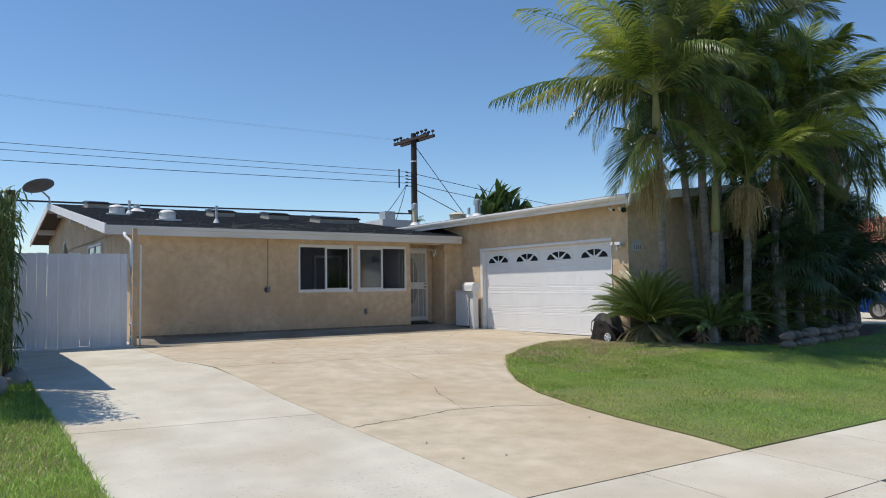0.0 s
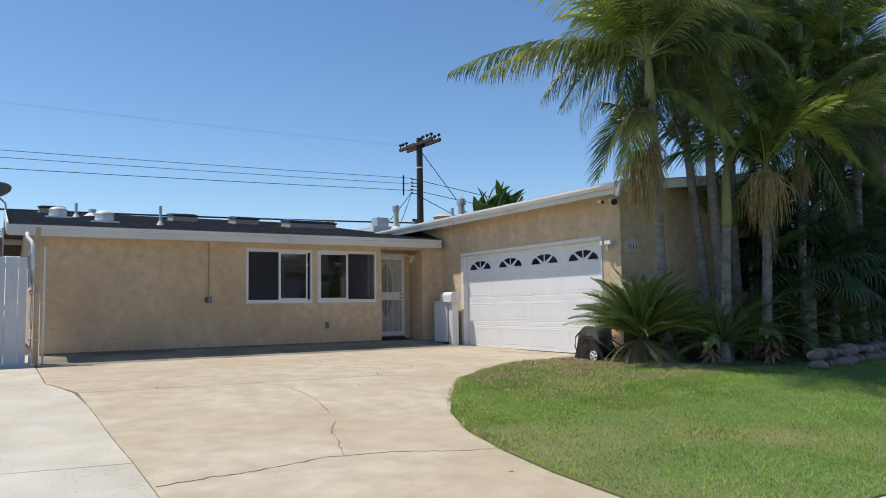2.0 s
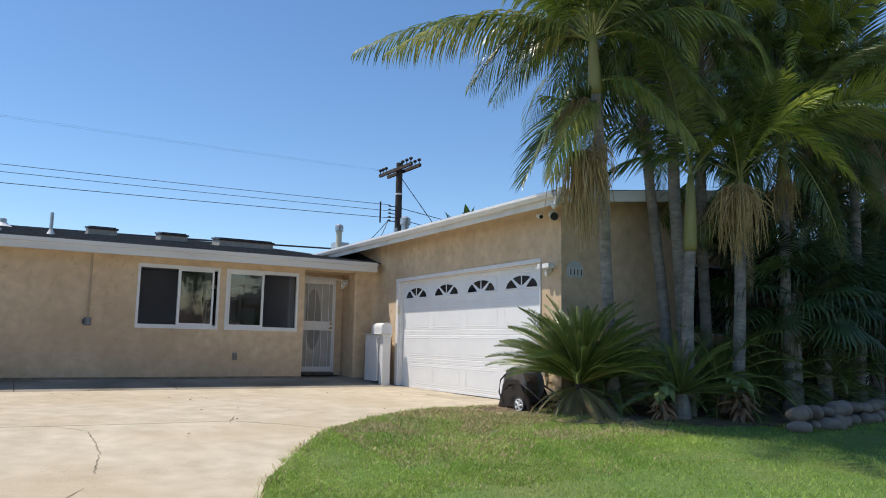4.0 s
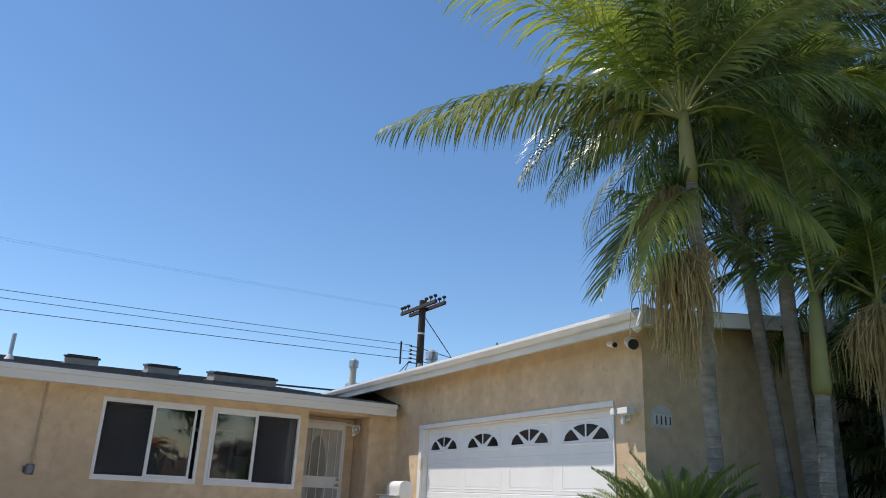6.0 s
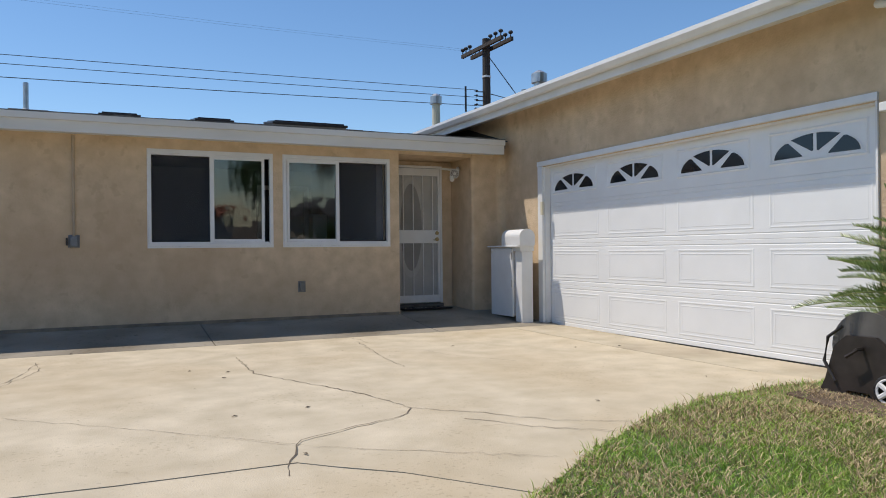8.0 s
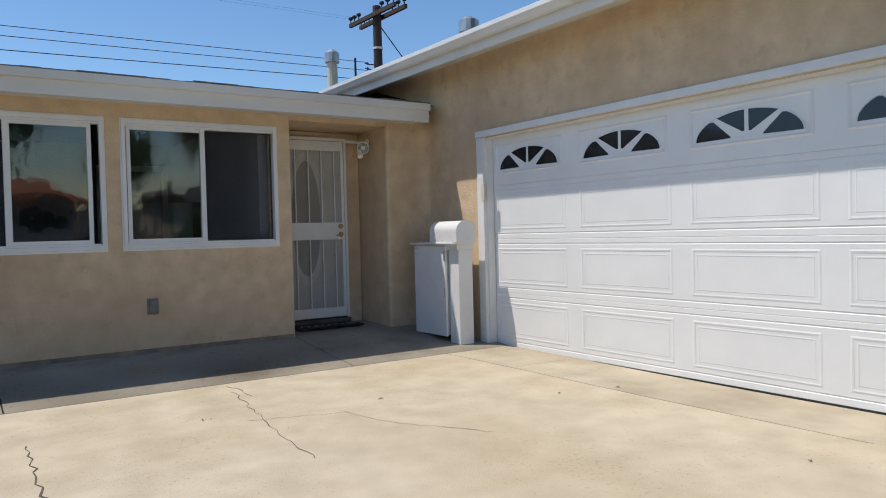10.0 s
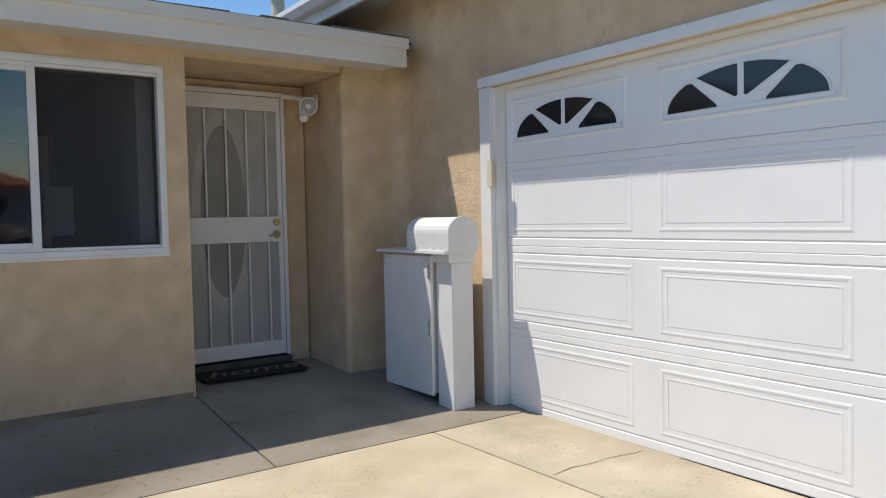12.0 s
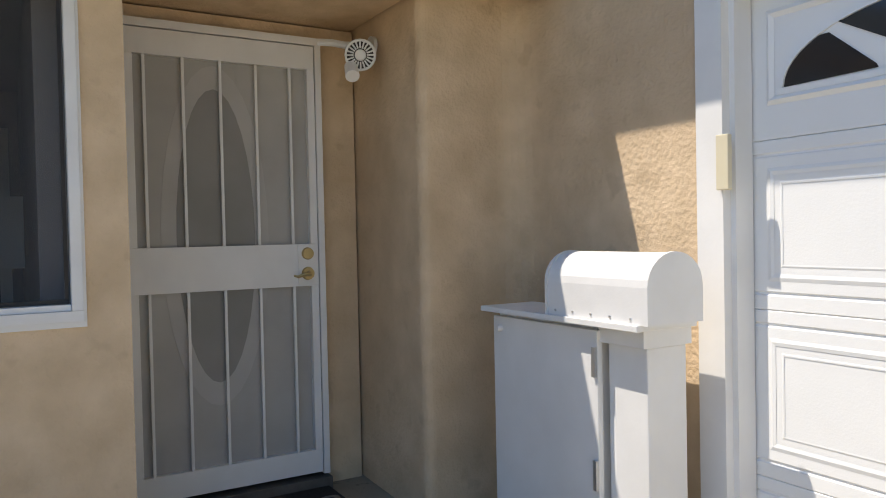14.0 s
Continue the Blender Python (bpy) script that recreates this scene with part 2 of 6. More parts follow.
def box(bm, x0, x1, y0, y1, z0, z1, bevel=0.0):
    r = bmesh.ops.create_cube(bm, size=1.0, matrix=Matrix.Translation(((x0 + x1) / 2, (y0 + y1) / 2, (z0 + z1) / 2)) @ Matrix.Diagonal((abs(x1 - x0), abs(y1 - y0), abs(z1 - z0), 1)))
    if bevel:
        es = list({e for v in r["verts"] for e in v.link_edges})
        bmesh.ops.bevel(bm, geom=es, offset=bevel, segments=2, affect="EDGES", profile=0.6)
    return bm


def B(*a, bevel=0.0):
    return box(bmesh.new(), *a, bevel=bevel)


def cyl(bm, p, q, r0, r1=None, n=12, caps=True):
    p, q = Vector(p), Vector(q)
    d = q - p
    m = Matrix.Translation((p + q) / 2) @ d.to_track_quat("Z", "Y").to_matrix().to_4x4()
    bmesh.ops.create_cone(bm, cap_ends=caps, segments=n, radius1=r0, radius2=r0 if r1 is None else r1, depth=d.length, matrix=m)
    return bm


def ball(bm, c, r, sx=1, sy=1, sz=1, n=2):
    bmesh.ops.create_icosphere(bm, subdivisions=n, radius=r, matrix=Matrix.Translation(c) @ Matrix.Diagonal((sx, sy, sz, 1)))
    return bm


def tube(bm, pts, radii, n=10, cap=True):
    """A swept round tube through the points, with a radius at each."""
    rings = []
    pts = [Vector(p) for p in pts]
    for i, p in enumerate(pts):
        d = (pts[min(i + 1, len(pts) - 1)] - pts[max(i - 1, 0)]).normalized()
        q = d.to_track_quat("Z", "Y")
        r = radii[i] if hasattr(radii, "__len__") else radii
        rings.append([bm.verts.new(p + q @ Vector((math.cos(a) * r, math.sin(a) * r, 0))) for a in [2 * math.pi * k / n for k in range(n)]])
    for a, b in zip(rings, rings[1:]):
        for k in range(n):
            bm.faces.new((a[k], a[(k + 1) % n], b[(k + 1) % n], b[k]))
    if cap:
        bm.faces.new(rings[0][::-1])
        bm.faces.new(rings[-1])
    return bm


def prism(bm, poly, axis, lo, hi):
    """Extrude a 2D outline along an axis ('x': outline in y,z; 'y': in x,z; 'z': in x,y)."""
    def P(u, v, w):
        return (w, u, v) if axis == "x" else (u, w, v) if axis == "y" else (u, v, w)
    a = [bm.verts.new(P(u, v, lo)) for u, v in poly]
    b = [bm.verts.new(P(u, v, hi)) for u, v in poly]
    n = len(poly)
    bm.faces.new(a)
    bm.faces.new(b[::-1])
    for i in range(n):
        bm.faces.new((a[i], b[i], b[(i + 1) % n], a[(i + 1) % n]))
    bmesh.ops.recalc_face_normals(bm, faces=bm.faces[:])
    return bm


KNOTS = [(-60, -0.75), (-3, -0.68), (0, -0.62), (3.9, -0.5), (7.2, -0.36), (8.6, -0.28), (9.4, -0.2), (11.3, -0.06), (12.5, -0.03), (15.6, 0.0), (16.8, 0.125), (17.6, 0.155), (19, 0.1), (60, 0.1)]


def gz(x, y):
    """Height of the ground: the drive falls to the street."""
    y = y + min(max((x - 8) * 0.5, 0), 2.0) * min(max((y - 5) / 3, 0), 1) * min(max((13 - y) / 2, 0), 1)
    for (a, u), (b, v) in zip(KNOTS, KNOTS[1:]):
        if a <= y <= b:
            return u + (v - u) * (y - a) / (b - a)
    return KNOTS[0][1] if y < 0 else 0.1


def sheet(name, poly, top, thick, material, parent=None, step=0.8, label="", kind=""):
    """A slab over the ground with the given outline, that follows its height."""
    bm = bmesh.new()
    bm.faces.new([bm.verts.new((x, y, 0)) for x, y in poly])
    xs, ys = [p[0] for p in poly], [p[1] for p in poly]
    for k, lo, hi in ((0, min(xs), max(xs)), (1, min(ys), max(ys))):
        n = int((hi - lo) / step)
        for i in range(1, n + 1):
            c = lo + (hi - lo) * i / (n + 1)
            co, no = [0, 0, 0], [0, 0, 0]
            co[k], no[k] = c, 1
            bmesh.ops.bisect_plane(bm, geom=bm.verts[:] + bm.edges[:] + bm.faces[:], plane_co=co, plane_no=no)
    bmesh.ops.recalc_face_normals(bm, faces=bm.faces[:])
    if bm.faces[:][0].normal.z < 0:
        bmesh.ops.reverse_faces(bm, faces=bm.faces[:])
    for v in bm.verts:
        v.co.z = gz(v.co.x, v.co.y) + top
    edge = [e for e in bm.edges if e.is_boundary]
    r = bmesh.ops.extrude_edge_only(bm, edges=edge)
    for v in r["geom"]:
        if isinstance(v, bmesh.types.BMVert):
            v.co.z -= thick
    bmesh.ops.recalc_face_normals(bm, faces=bm.faces[:])
    ob = part(name, bm, material, parent, label, kind)
    return ob


# ---- ground ----
bm = bmesh.new()
gxs = [-300, -120, -60, -30, -15] + list(np.arange(-8, 30.1, 1.0)) + [40, 60, 120, 300]
gys = [-300, -120, -60, -30, -15] + list(np.arange(-10, 20.1, 0.7)) + [25, 40, 60, 120, 300]
gv = [[bm.verts.new((x, y, gz(x, y) - 0.09)) for y in gys] for x in gxs]
for i in range(len(gxs) - 1):
    for j in range(len(gys) - 1):
        bm.faces.new((gv[i][j], gv[i + 1][j], gv[i + 1][j + 1], gv[i][j + 1]))
tagged(part("ground", bm, SOIL), label="bare brown earth under the yard and street", kind="structure")
G = 0.012
# driveway: old tan slabs, joined by narrow joints
tan = thing("driveway", "weathered tan concrete driveway with cracks", "driveway")
tan["kind"] = "structure"
E1 = [(3.74, 4.8), (3.72, 7.4), (3.62, 10.2), (3.55, 11.08)]
LAWN_EDGE = [(6.58, 3.66), (6.66, 4.3), (6.68, 5.4), (6.78, 6.2), (6.98, 7.15), (7.35, 8.1), (7.87, 8.93), (8.3, 9.55), (8.72, 9.98), (9.25, 10.32), (9.95, 10.66), (10.7, 10.92), (11.4, 10.97), (12.0, 10.93), (12.38, 10.88)]
JN = [(3.6, 11.09), (6.9, 10.9), (7.78, 10.89), (8.24, 10.53), (8.72, 9.99)]
sheet("slab", [(3.74, 3.68)] + [(x + G, y) for x, y in E1[:3]] + [(x, y - G) for x, y in JN] + [(x - G, y + G) for x, y in LAWN_EDGE[7:0:-1]] + [(6.57, 3.68)], 0, 0.09, CONC, tan)
sheet("slab", [(3.3, 12.3)] + [(x, y + 0.004) for x, y in JN] + [(x, y + G) for x, y in LAWN_EDGE[9:]] + [(11.84, 10.94), (11.8, 12.6), (11.76, 14.2), (11.72, 15.45), (3.3, 15.45)], 0, 0.09, CONC, tan)
sheet("slab", [(11.84 + G, 10.94), (12.55, 10.9), (12.55, 15.45), (11.72 + G, 15.45), (11.76 + G, 14.2), (11.8 + G, 12.6)], 0, 0.09, CONCG, tan)
walkw = thing("front_walk", "stained grey concrete walk along the house wall, darkened for eave shade", "walkway")
walkw["kind"] = "structure"
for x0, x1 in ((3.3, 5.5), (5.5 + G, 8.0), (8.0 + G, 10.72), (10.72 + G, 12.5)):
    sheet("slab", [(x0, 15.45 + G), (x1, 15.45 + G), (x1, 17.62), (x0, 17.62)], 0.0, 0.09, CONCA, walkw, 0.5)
white = thing("side_drive", "pale new concrete drive strip beside the fence", "driveway")
white["kind"] = "structure"
sheet("slab", [(1.05, 3.68), (3.73, 3.68), (3.74, 4.8), (3.72, 7.42), (1.05, 7.78)], 0.002, 0.09, CONCW, white)
sheet("slab", [(1.05, 7.78 + G), (3.72, 7.42 + G), (3.62, 10.2), (3.55, 11.08), (3.28, 12.28), (0.95, 12.28)], 0.002, 0.09, CONCW, white)
sheet("slab", [(0.77, 12.28 + G), (3.28, 12.28 + G), (3.28, 17.0), (0.77, 17.0)], 0.002, 0.09, CONCW, white)
walk_t = thing("sidewalk", "public concrete sidewalk slabs", "sidewalk")
walk_t["kind"] = "structure"
for i in range(-7, 14):
    x = i * 1.5 + 0.6
    sheet("slab", [(x, 2.4), (x + 1.5 - G, 2.4), (x + 1.5 - G, 3.66), (x, 3.66)], 0.0, 0.08, CONCW, walk_t, 1.0)
for x0, x1 in ((1.05, 3.8), (3.8 + G, 6.6)):
    sheet("slab", [(x0, 0.7), (x1, 0.7), (x1, 2.4 - G), (x0, 2.4 - G)], 0.0, 0.08, CONCW, walk_t)
sheet("pavement_street", [(-60, -9), (60, -9), (60, 0.35), (-60, 0.35)], -0.09, 0.05, ASPH, None, 6.0).update_tag()
for ob in [o for o in scene.objects if o.name == "pavement_street"]:
    tagged(ob, label="dark asphalt street", kind="structure")
kerb = thing("kerb", "concrete kerb along the street", "kerb")
kerb["kind"] = "structure"
for x0, x1 in ((-60, 0.6), (7.2, 60)):
    sheet("kerbstone", [(x0, 0.35), (x1, 0.35), (x1, 0.7), (x0, 0.7)], 0.03, 0.2, CONCW, kerb, 3.0)
sheet("kerbstone", [(0.6, 0.35), (7.2, 0.35), (7.2, 0.7), (0.6, 0.7)], -0.05, 0.1, CONCW, kerb, 1.0)
# lawns
LAWN = LAWN_EDGE + [(12.38, 10.35), (22.0, 9.9), (22.0, 3.68)]
tagged(sheet("lawn", LAWN, 0.015, 0.1, TURF, None, 0.7), label="mown green front lawn with curved edge", kind="structure")
tagged(sheet("lawn_side", [(-6, 3.68), (1.04, 3.68), (1.04, 8.4), (0.92, 11.6), (-6, 11.6)], 0.0, 0.1, TURF, None, 0.8), label="patchy side lawn strip", kind="structure")
tagged(sheet("lawn_verge", [(7.2, 0.71), (22, 0.71), (22, 2.38), (7.2, 2.38)], 0.0, 0.1, TURF, None, 0.9), label="grass verge by the kerb", kind="structure")
tagged(sheet("lawn_verge", [(-12, 0.71), (0.6, 0.71), (0.6, 2.38), (-12, 2.38)], 0.0, 0.1, TURF, None, 0.9), label="grass verge by the kerb", kind="structure")


def crack(pts, w):
    """A jagged dark crack, laid just proud of the slab."""
    bm = bmesh.new()
    rng = random.Random(int(pts[0][0] * 100))
    fine = []
    for (x0, y0), (x1, y1) in zip(pts, pts[1:]):
        n = max(2, int(math.hypot(x1 - x0, y1 - y0) / 0.07))
        for k in range(n):
            f = k / n
            fine.append((x0 + (x1 - x0) * f + rng.uniform(-.018, .018), y0 + (y1 - y0) * f + rng.uniform(-.018, .018)))
    fine.append(pts[-1])
    rows = []
    for i, (x, y) in enumerate(fine):
        a, b = fine[max(i - 1, 0)], fine[min(i + 1, len(fine) - 1)]
        d = Vector((b[1] - a[1], a[0] - b[0], 0)).normalized() * w * rng.uniform(0.25, 1.0)
        z = gz(x, y) + 0.003
        rows.append((bm.verts.new((x - d.x, y - d.y, z)), bm.verts.new((x + d.x, y + d.y, z))))
    for a, b in zip(rows, rows[1:]):
        bm.faces.new((a[0], a[1], b[1], b[0]))
    return bm


for pts, w in (([(3.77, 6.6), (4.2, 6.66), (4.5, 6.66), (5.24, 6.82), (5.86, 6.74), (6.34, 6.5), (6.75, 6.35)], 0.009),
               ([(5.76, 11.0), (6.16, 10.59), (6.18, 9.5), (6.0, 8.4), (5.75, 7.94), (5.41, 6.8)], 0.005),
               ([(7.7, 10.7), (7.73, 10.85), (7.88, 11.24), (8.14, 11.31), (8.65, 11.51), (8.75, 11.65), (8.61, 12.2), (8.39, 12.7), (8.05, 13.47), (8.06, 14.45)], 0.006),
               ([(8.75, 11.65), (9.12, 11.31), (9.42, 10.93), (9.81, 10.7)], 0.004),
               ([(11.78, 14.49), (12.16, 14.5), (12.45, 14.46)], 0.003), ([(9.53, 15.37), (9.58, 15.13), (9.57, 14.9)], 0.004), ([(9.5, 15.11), (9.35, 13.79), (9.32, 13.2)], 0.0035), ([(6.14, 13.72), (6.23, 14.05), (6.37, 14.46), (6.3, 14.99)], 0.004), ([(8.93, 11.24), (9.26, 10.83), (9.67, 10.5)], 0.004),
               ([(4.2, 14.3), (5.87, 12.85), (7.04, 11.87), (7.89, 11.12), (9.06, 10.36)], 0.0022), ([(5.4, 13.0), (5.81, 13.29), (6.17, 13.94), (6.33, 14.9)], 0.004),
               ([(10.4, 13.0), (10.0, 13.6), (9.9, 14.0), (9.3, 14.2)], 0.003)):
    tagged(part("crack", crack(pts, w), CRACK, tan), label="dark jagged crack")

# ---- house ----
def wall_x(bm, x0, x1, y0, y1, z0, z1, holes):
    """A wall along x, with rectangular openings (xa, xb, za, zb)."""
    xs = sorted({x0, x1, *[h[0] for h in holes], *[h[1] for h in holes]})
    for a, b in zip(xs, xs[1:]):
        cuts = sorted((h[2], h[3]) for h in holes if h[0] <= a and h[1] >= b)
        z = z0
        for c, d in cuts:
            if c > z:
                box(bm, a, b, y0, y1, z, c)
            z = d
        if z < z1:
            box(bm, a, b, y0, y1, z, z1)
    return bm


def rz(y):
    """Height of the main roof's upper face at y."""
    return RZ0 + RS * (y - RY0) if y < RYR else RZ0 + RS * (2 * RYR - RY0 - y)


RX0, RX1, RY0, RYR, RZ0 = 2.83, 12.27, 16.47, 27.5, 2.62
RS = (4.2 - RZ0) / (RYR - RY0)
WY, GX = 16.8, 12.4
W1, W2 = (7.41, 8.93, 1.095, 2.30), (9.08, 10.57, 1.095, 2.30)
EAVE_Z = 2.36
bm = wall_x(bmesh.new(), 3.4, 10.72, WY, WY + 0.16, 0.1, 2.58, [W1, W2])
wall_front = tagged(part("wall_front", bm, STUCCO), label="tan stucco front wall of the bungalow", kind="structure")
bm = bmesh.new()
box(bm, 10.722, 11.87, WY, WY + 0.76, EAVE_Z + 0.03, 2.58)
tagged(part("wall_porch_head", bm, STUCCO), label="stucco soffit above the recessed entry", kind="structure")
bm = bmesh.new()
box(bm, 10.56, 10.718, WY + 0.162, 17.62, 0.1, 2.58)
box(bm, 10.72, 10.88, 17.47, 17.62, 0.1, 2.38)
box(bm, 11.68, 11.868, 17.47, 17.62, 0.1, 2.38)
box(bm, 10.88, 11.68, 17.47, 17.62, 2.32, 2.38)
tagged(part("wall_porch", bm, STUCCO), label="stucco walls of the recessed entry", kind="structure")
bm = bmesh.new()
poly = [(11.88, 17.62), (11.88, WY + 0.045)]
for k in range(1, 6):
    a = math.pi / 2 * k / 6
    poly.append((11.925 - 0.045 * math.cos(a), WY + 0.045 - 0.045 * math.sin(a)))
poly += [(11.925, WY), (12.27, WY)]
for k in range(1, 6):
    a = math.pi / 2 * k / 6
    poly.append((12.27 + 0.13 * math.sin(a), WY - 0.13 + 0.13 * math.cos(a)))
poly += [(12.40, WY - 0.13), (12.56, WY - 0.13), (12.56, 17.62)]
prism(bm, poly, "z", 0.12, 2.58)
box(bm, GX, GX + 0.16, WY - 0.13, 17.62, 2.58, 3.05)
tagged(part("wall_corner", bm, STUCCO, smooth=False), label="rounded stucco corner between entry and garage", kind="structure")
# garage front, opening for the door
DY0, DY1, DZ = 10.87, 15.68, 2.15
bm = bmesh.new()
box(bm, GX, GX + 0.16, 10.36, DY0, -0.05, 3.05)
box(bm, GX, GX + 0.16, DY1, WY - 0.13, 0.0, 3.05)
box(bm, GX, GX + 0.16, DY0, DY1, DZ, 3.05)
box(bm, GX, GX + 0.16, 17.62, 22.0, 0.0, 3.05)
tagged(part("wall_garage_front", bm, STUCCO), label="tan stucco wall around the garage door", kind="structure")
SW = (15.12, 16.1, 1.1, 2.3)
bm = wall_x(bmesh.new(), GX + 0.16, 17.5, 10.36, 10.52, -0.05, 3.05, [SW])
prism(bm, [(GX + 0.16, 3.05), (17.5, 3.05), (17.5, 3.62)], "y", 10.36, 10.52)
tagged(part("wall_garage_side", bm, STUCCO), label="shaded stucco side wall behind the palms", kind="structure")
bm = bmesh.new()
box(bm, 17.34, 17.5, 10.52, 22, -0.05, 3.3)
box(bm, 12.56, 17.34, 21.84, 22, 0.0, 3.2)
box(bm, 3.4, 3.56, WY + 0.16, 33, 0.1, 2.6)
box(bm, 3.56, 12.4, 32.84, 33, 0.1, 2.6)
prism(bm, [(WY + 0.16, 2.58), (33, 2.58), (33, rz(33.0) - 0.13), (RYR, rz(RYR) - 0.13)], "x", 3.4, 3.56)
tagged(part("wall_outer", bm, STUCCO), label="stucco outer walls of the bungalow", kind="structure")

# main roof
roof = thing("roof_main", "low gable roof of dark grey composition shingles", "roof")
roof["kind"] = "structure"
bm = bmesh.new()
prism(bm, [(RY0, rz(RY0) - 0.02), (RYR, rz(RYR) - 0.02), (33.9, rz(33.9) - 0.02), (33.9, rz(33.9) - 0.12), (RYR, rz(RYR) - 0.12), (RY0, rz(RY0) - 0.12)], "x", RX0, RX1)
part("roof_deck", bm, SHING, roof)
vs, fs = [], []
rng = random.Random(5)
y = RY0 - 0.02
row = 0
while y < RYR:
    x = RX0 + (row % 2) * 0.12 - 0.05
    while x < RX1:
        w = rng.choice((0.16, 0.2, 0.26, 0.32))
        x1 = min(x + w, RX1)
        h = rng.uniform(0.006, 0.022)
        a, b = max(x, RX0), x1 - 0.006
        if b > a:
            k = len(vs)
            z0, z1 = rz(y), rz(y + 0.17)
            vs += [(a, y, z0 - 0.01), (b, y, z0 - 0.01), (b, y, z0 + h), (a, y, z0 + h), (a, y + 0.17, z1 + 0.001), (b, y + 0.17, z1 + 0.001)]
            fs += [(k, k + 1, k + 2, k + 3), (k + 3, k + 2, k + 5, k + 4), (k, k + 3, k + 4), (k + 1, k + 5, k + 2)]
        x = x1
    y += 0.145
    row += 1
me = bpy.data.meshes.new("shingles")
me.from_pydata(vs, [], fs)
me.materials.append(SHING)
sh = new("shingles", me)
sh.parent = roof
tagged(sh, label="staggered dark grey shingle courses", kind="stuff")
part("fascia", prism(bmesh.new(), [(RY0 - 0.02, 2.41), (RY0 - 0.02, 2.535), (RY0 - 0.055, 2.54), (RY0 - 0.055, 2.612), (RY0 + 0.03, 2.612), (RY0 + 0.03, 2.41)], "x", RX0, 12.24), FASCIA, roof, "white painted eave fascia")
bm = bmesh.new()
box(bm, RX0, 12.24, RY0 + 0.03, WY - 0.002, 2.44, 2.47)
part("soffit", bm, FASCIA, roof, "painted soffit boards under the eave")
bm = prism(bmesh.new(), [(RY0 - 0.05, rz(RY0) - 0.2), (RYR, rz(RYR) - 0.2), (33.9, rz(33.9) - 0.2), (33.9, rz(33.9) + 0.02), (RYR, rz(RYR) + 0.025), (RY0 - 0.05, rz(RY0) + 0.02)], "x", RX0 - 0.035, RX0)
part("rake_board", bm, WHITE, roof, "white painted rake board")
for yy in (19.4, 22.2, 25.0, 27.45, 31.0):
    part("rafter_tail", B(RX0, 3.4, yy - 0.05, yy + 0.05, rz(yy) - 0.32, rz(yy) - 0.125), WHITE, roof, "white beam end under the rake")

# garage roof: rises away from the drive, gutter on the drive side
GEX, GEY, GEZ = 11.98, 9.92, 3.04
GS = 0.118
groof = thing("roof_garage", "low shingled garage roof with white eaves", "roof")
groof["kind"] = "structure"


def gzr(x):
    return GEZ + GS * (x - GEX)


bm = prism(bmesh.new(), [(GEX, gzr(GEX)), (18.0, gzr(18.0)), (18.0, gzr(18.0) + 0.06), (GEX - 0.045, gzr(GEX) + 0.055), (GEX - 0.045, gzr(GEX) + 0.04), (GEX, gzr(GEX) + 0.035)], "y", GEY, 22.3)
part("roof_deck", bm, SHING, groof)
bm = prism(bmesh.new(), [(GEX - 0.035, gzr(GEX) - 0.13), (18.0, gzr(18.0) - 0.13), (18.0, gzr(18.0) + 0.055), (GEX - 0.035, gzr(GEX) + 0.035)], "y", GEY - 0.035, GEY)
part("rake_board", bm, FASCIA, groof, "painted rake board")
part("fascia", B(GEX - 0.03, GEX, GEY, 22.3, GEZ - 0.15, GEZ + 0.03), FASCIA, groof, "white painted eave board")
bm = prism(bmesh.new(), [(GEX - 0.032, GEZ - 0.06), (GEX - 0.10, GEZ - 0.06), (GEX - 0.14, GEZ - 0.01), (GEX - 0.14, GEZ + 0.03), (GEX - 0.125, GEZ + 0.03), (GEX - 0.115, GEZ - 0.005), (GEX - 0.09, GEZ - 0.045), (GEX - 0.05, GEZ - 0.045), (GEX - 0.05, GEZ + 0.035), (GEX - 0.032, GEZ + 0.035)], "y", GEY - 0.02, 20.6)
part("gutter", bm, WHITE, groof, "white metal gutter")
bm = B(GEX, GX, GEY, 20.0, GEZ - 0.02, GEZ - 0.002)
part("soffit", bm, FASCIA, groof, "painted soffit under the garage eave")
bm = prism(bmesh.new(), [(GX, GEZ - 0.02), (17.9, gzr(17.9) - 0.02), (17.9, gzr(17.9) - 0.002), (GX, gzr(GX) - 0.002)], "y", GEY, 10.36)
part("soffit", bm, FASCIA, groof, "painted soffit under the rake")
bm = bmesh.new()
tube(bm, [(GEX - 0.03, GEY - 0.095, GEZ + 0.06), (GEX - 0.06, GEY - 0.10, GEZ - 0.02), (GEX - 0.12, GEY - 0.09, GEZ - 0.19), (GEX - 0.12, GEY - 0.045, GEZ - 0.21)], 0.042, 8)
tagged(part("downspout_elbow", bm, WHITE, groof), label="short white downspout elbow at the gutter's end")

# black sheet: shade under the garage eave put into colour, with some flashing
part("flashing", prism(bmesh.new(), [(16.6, 2.63), (17.9, 3.0), (21.9, 3.0), (21.9, 2.63)], "x", GX - 0.012, GX - 0.002), BLACK, groof, "black sheet for eave shade and tarred flashing where the roofs meet")

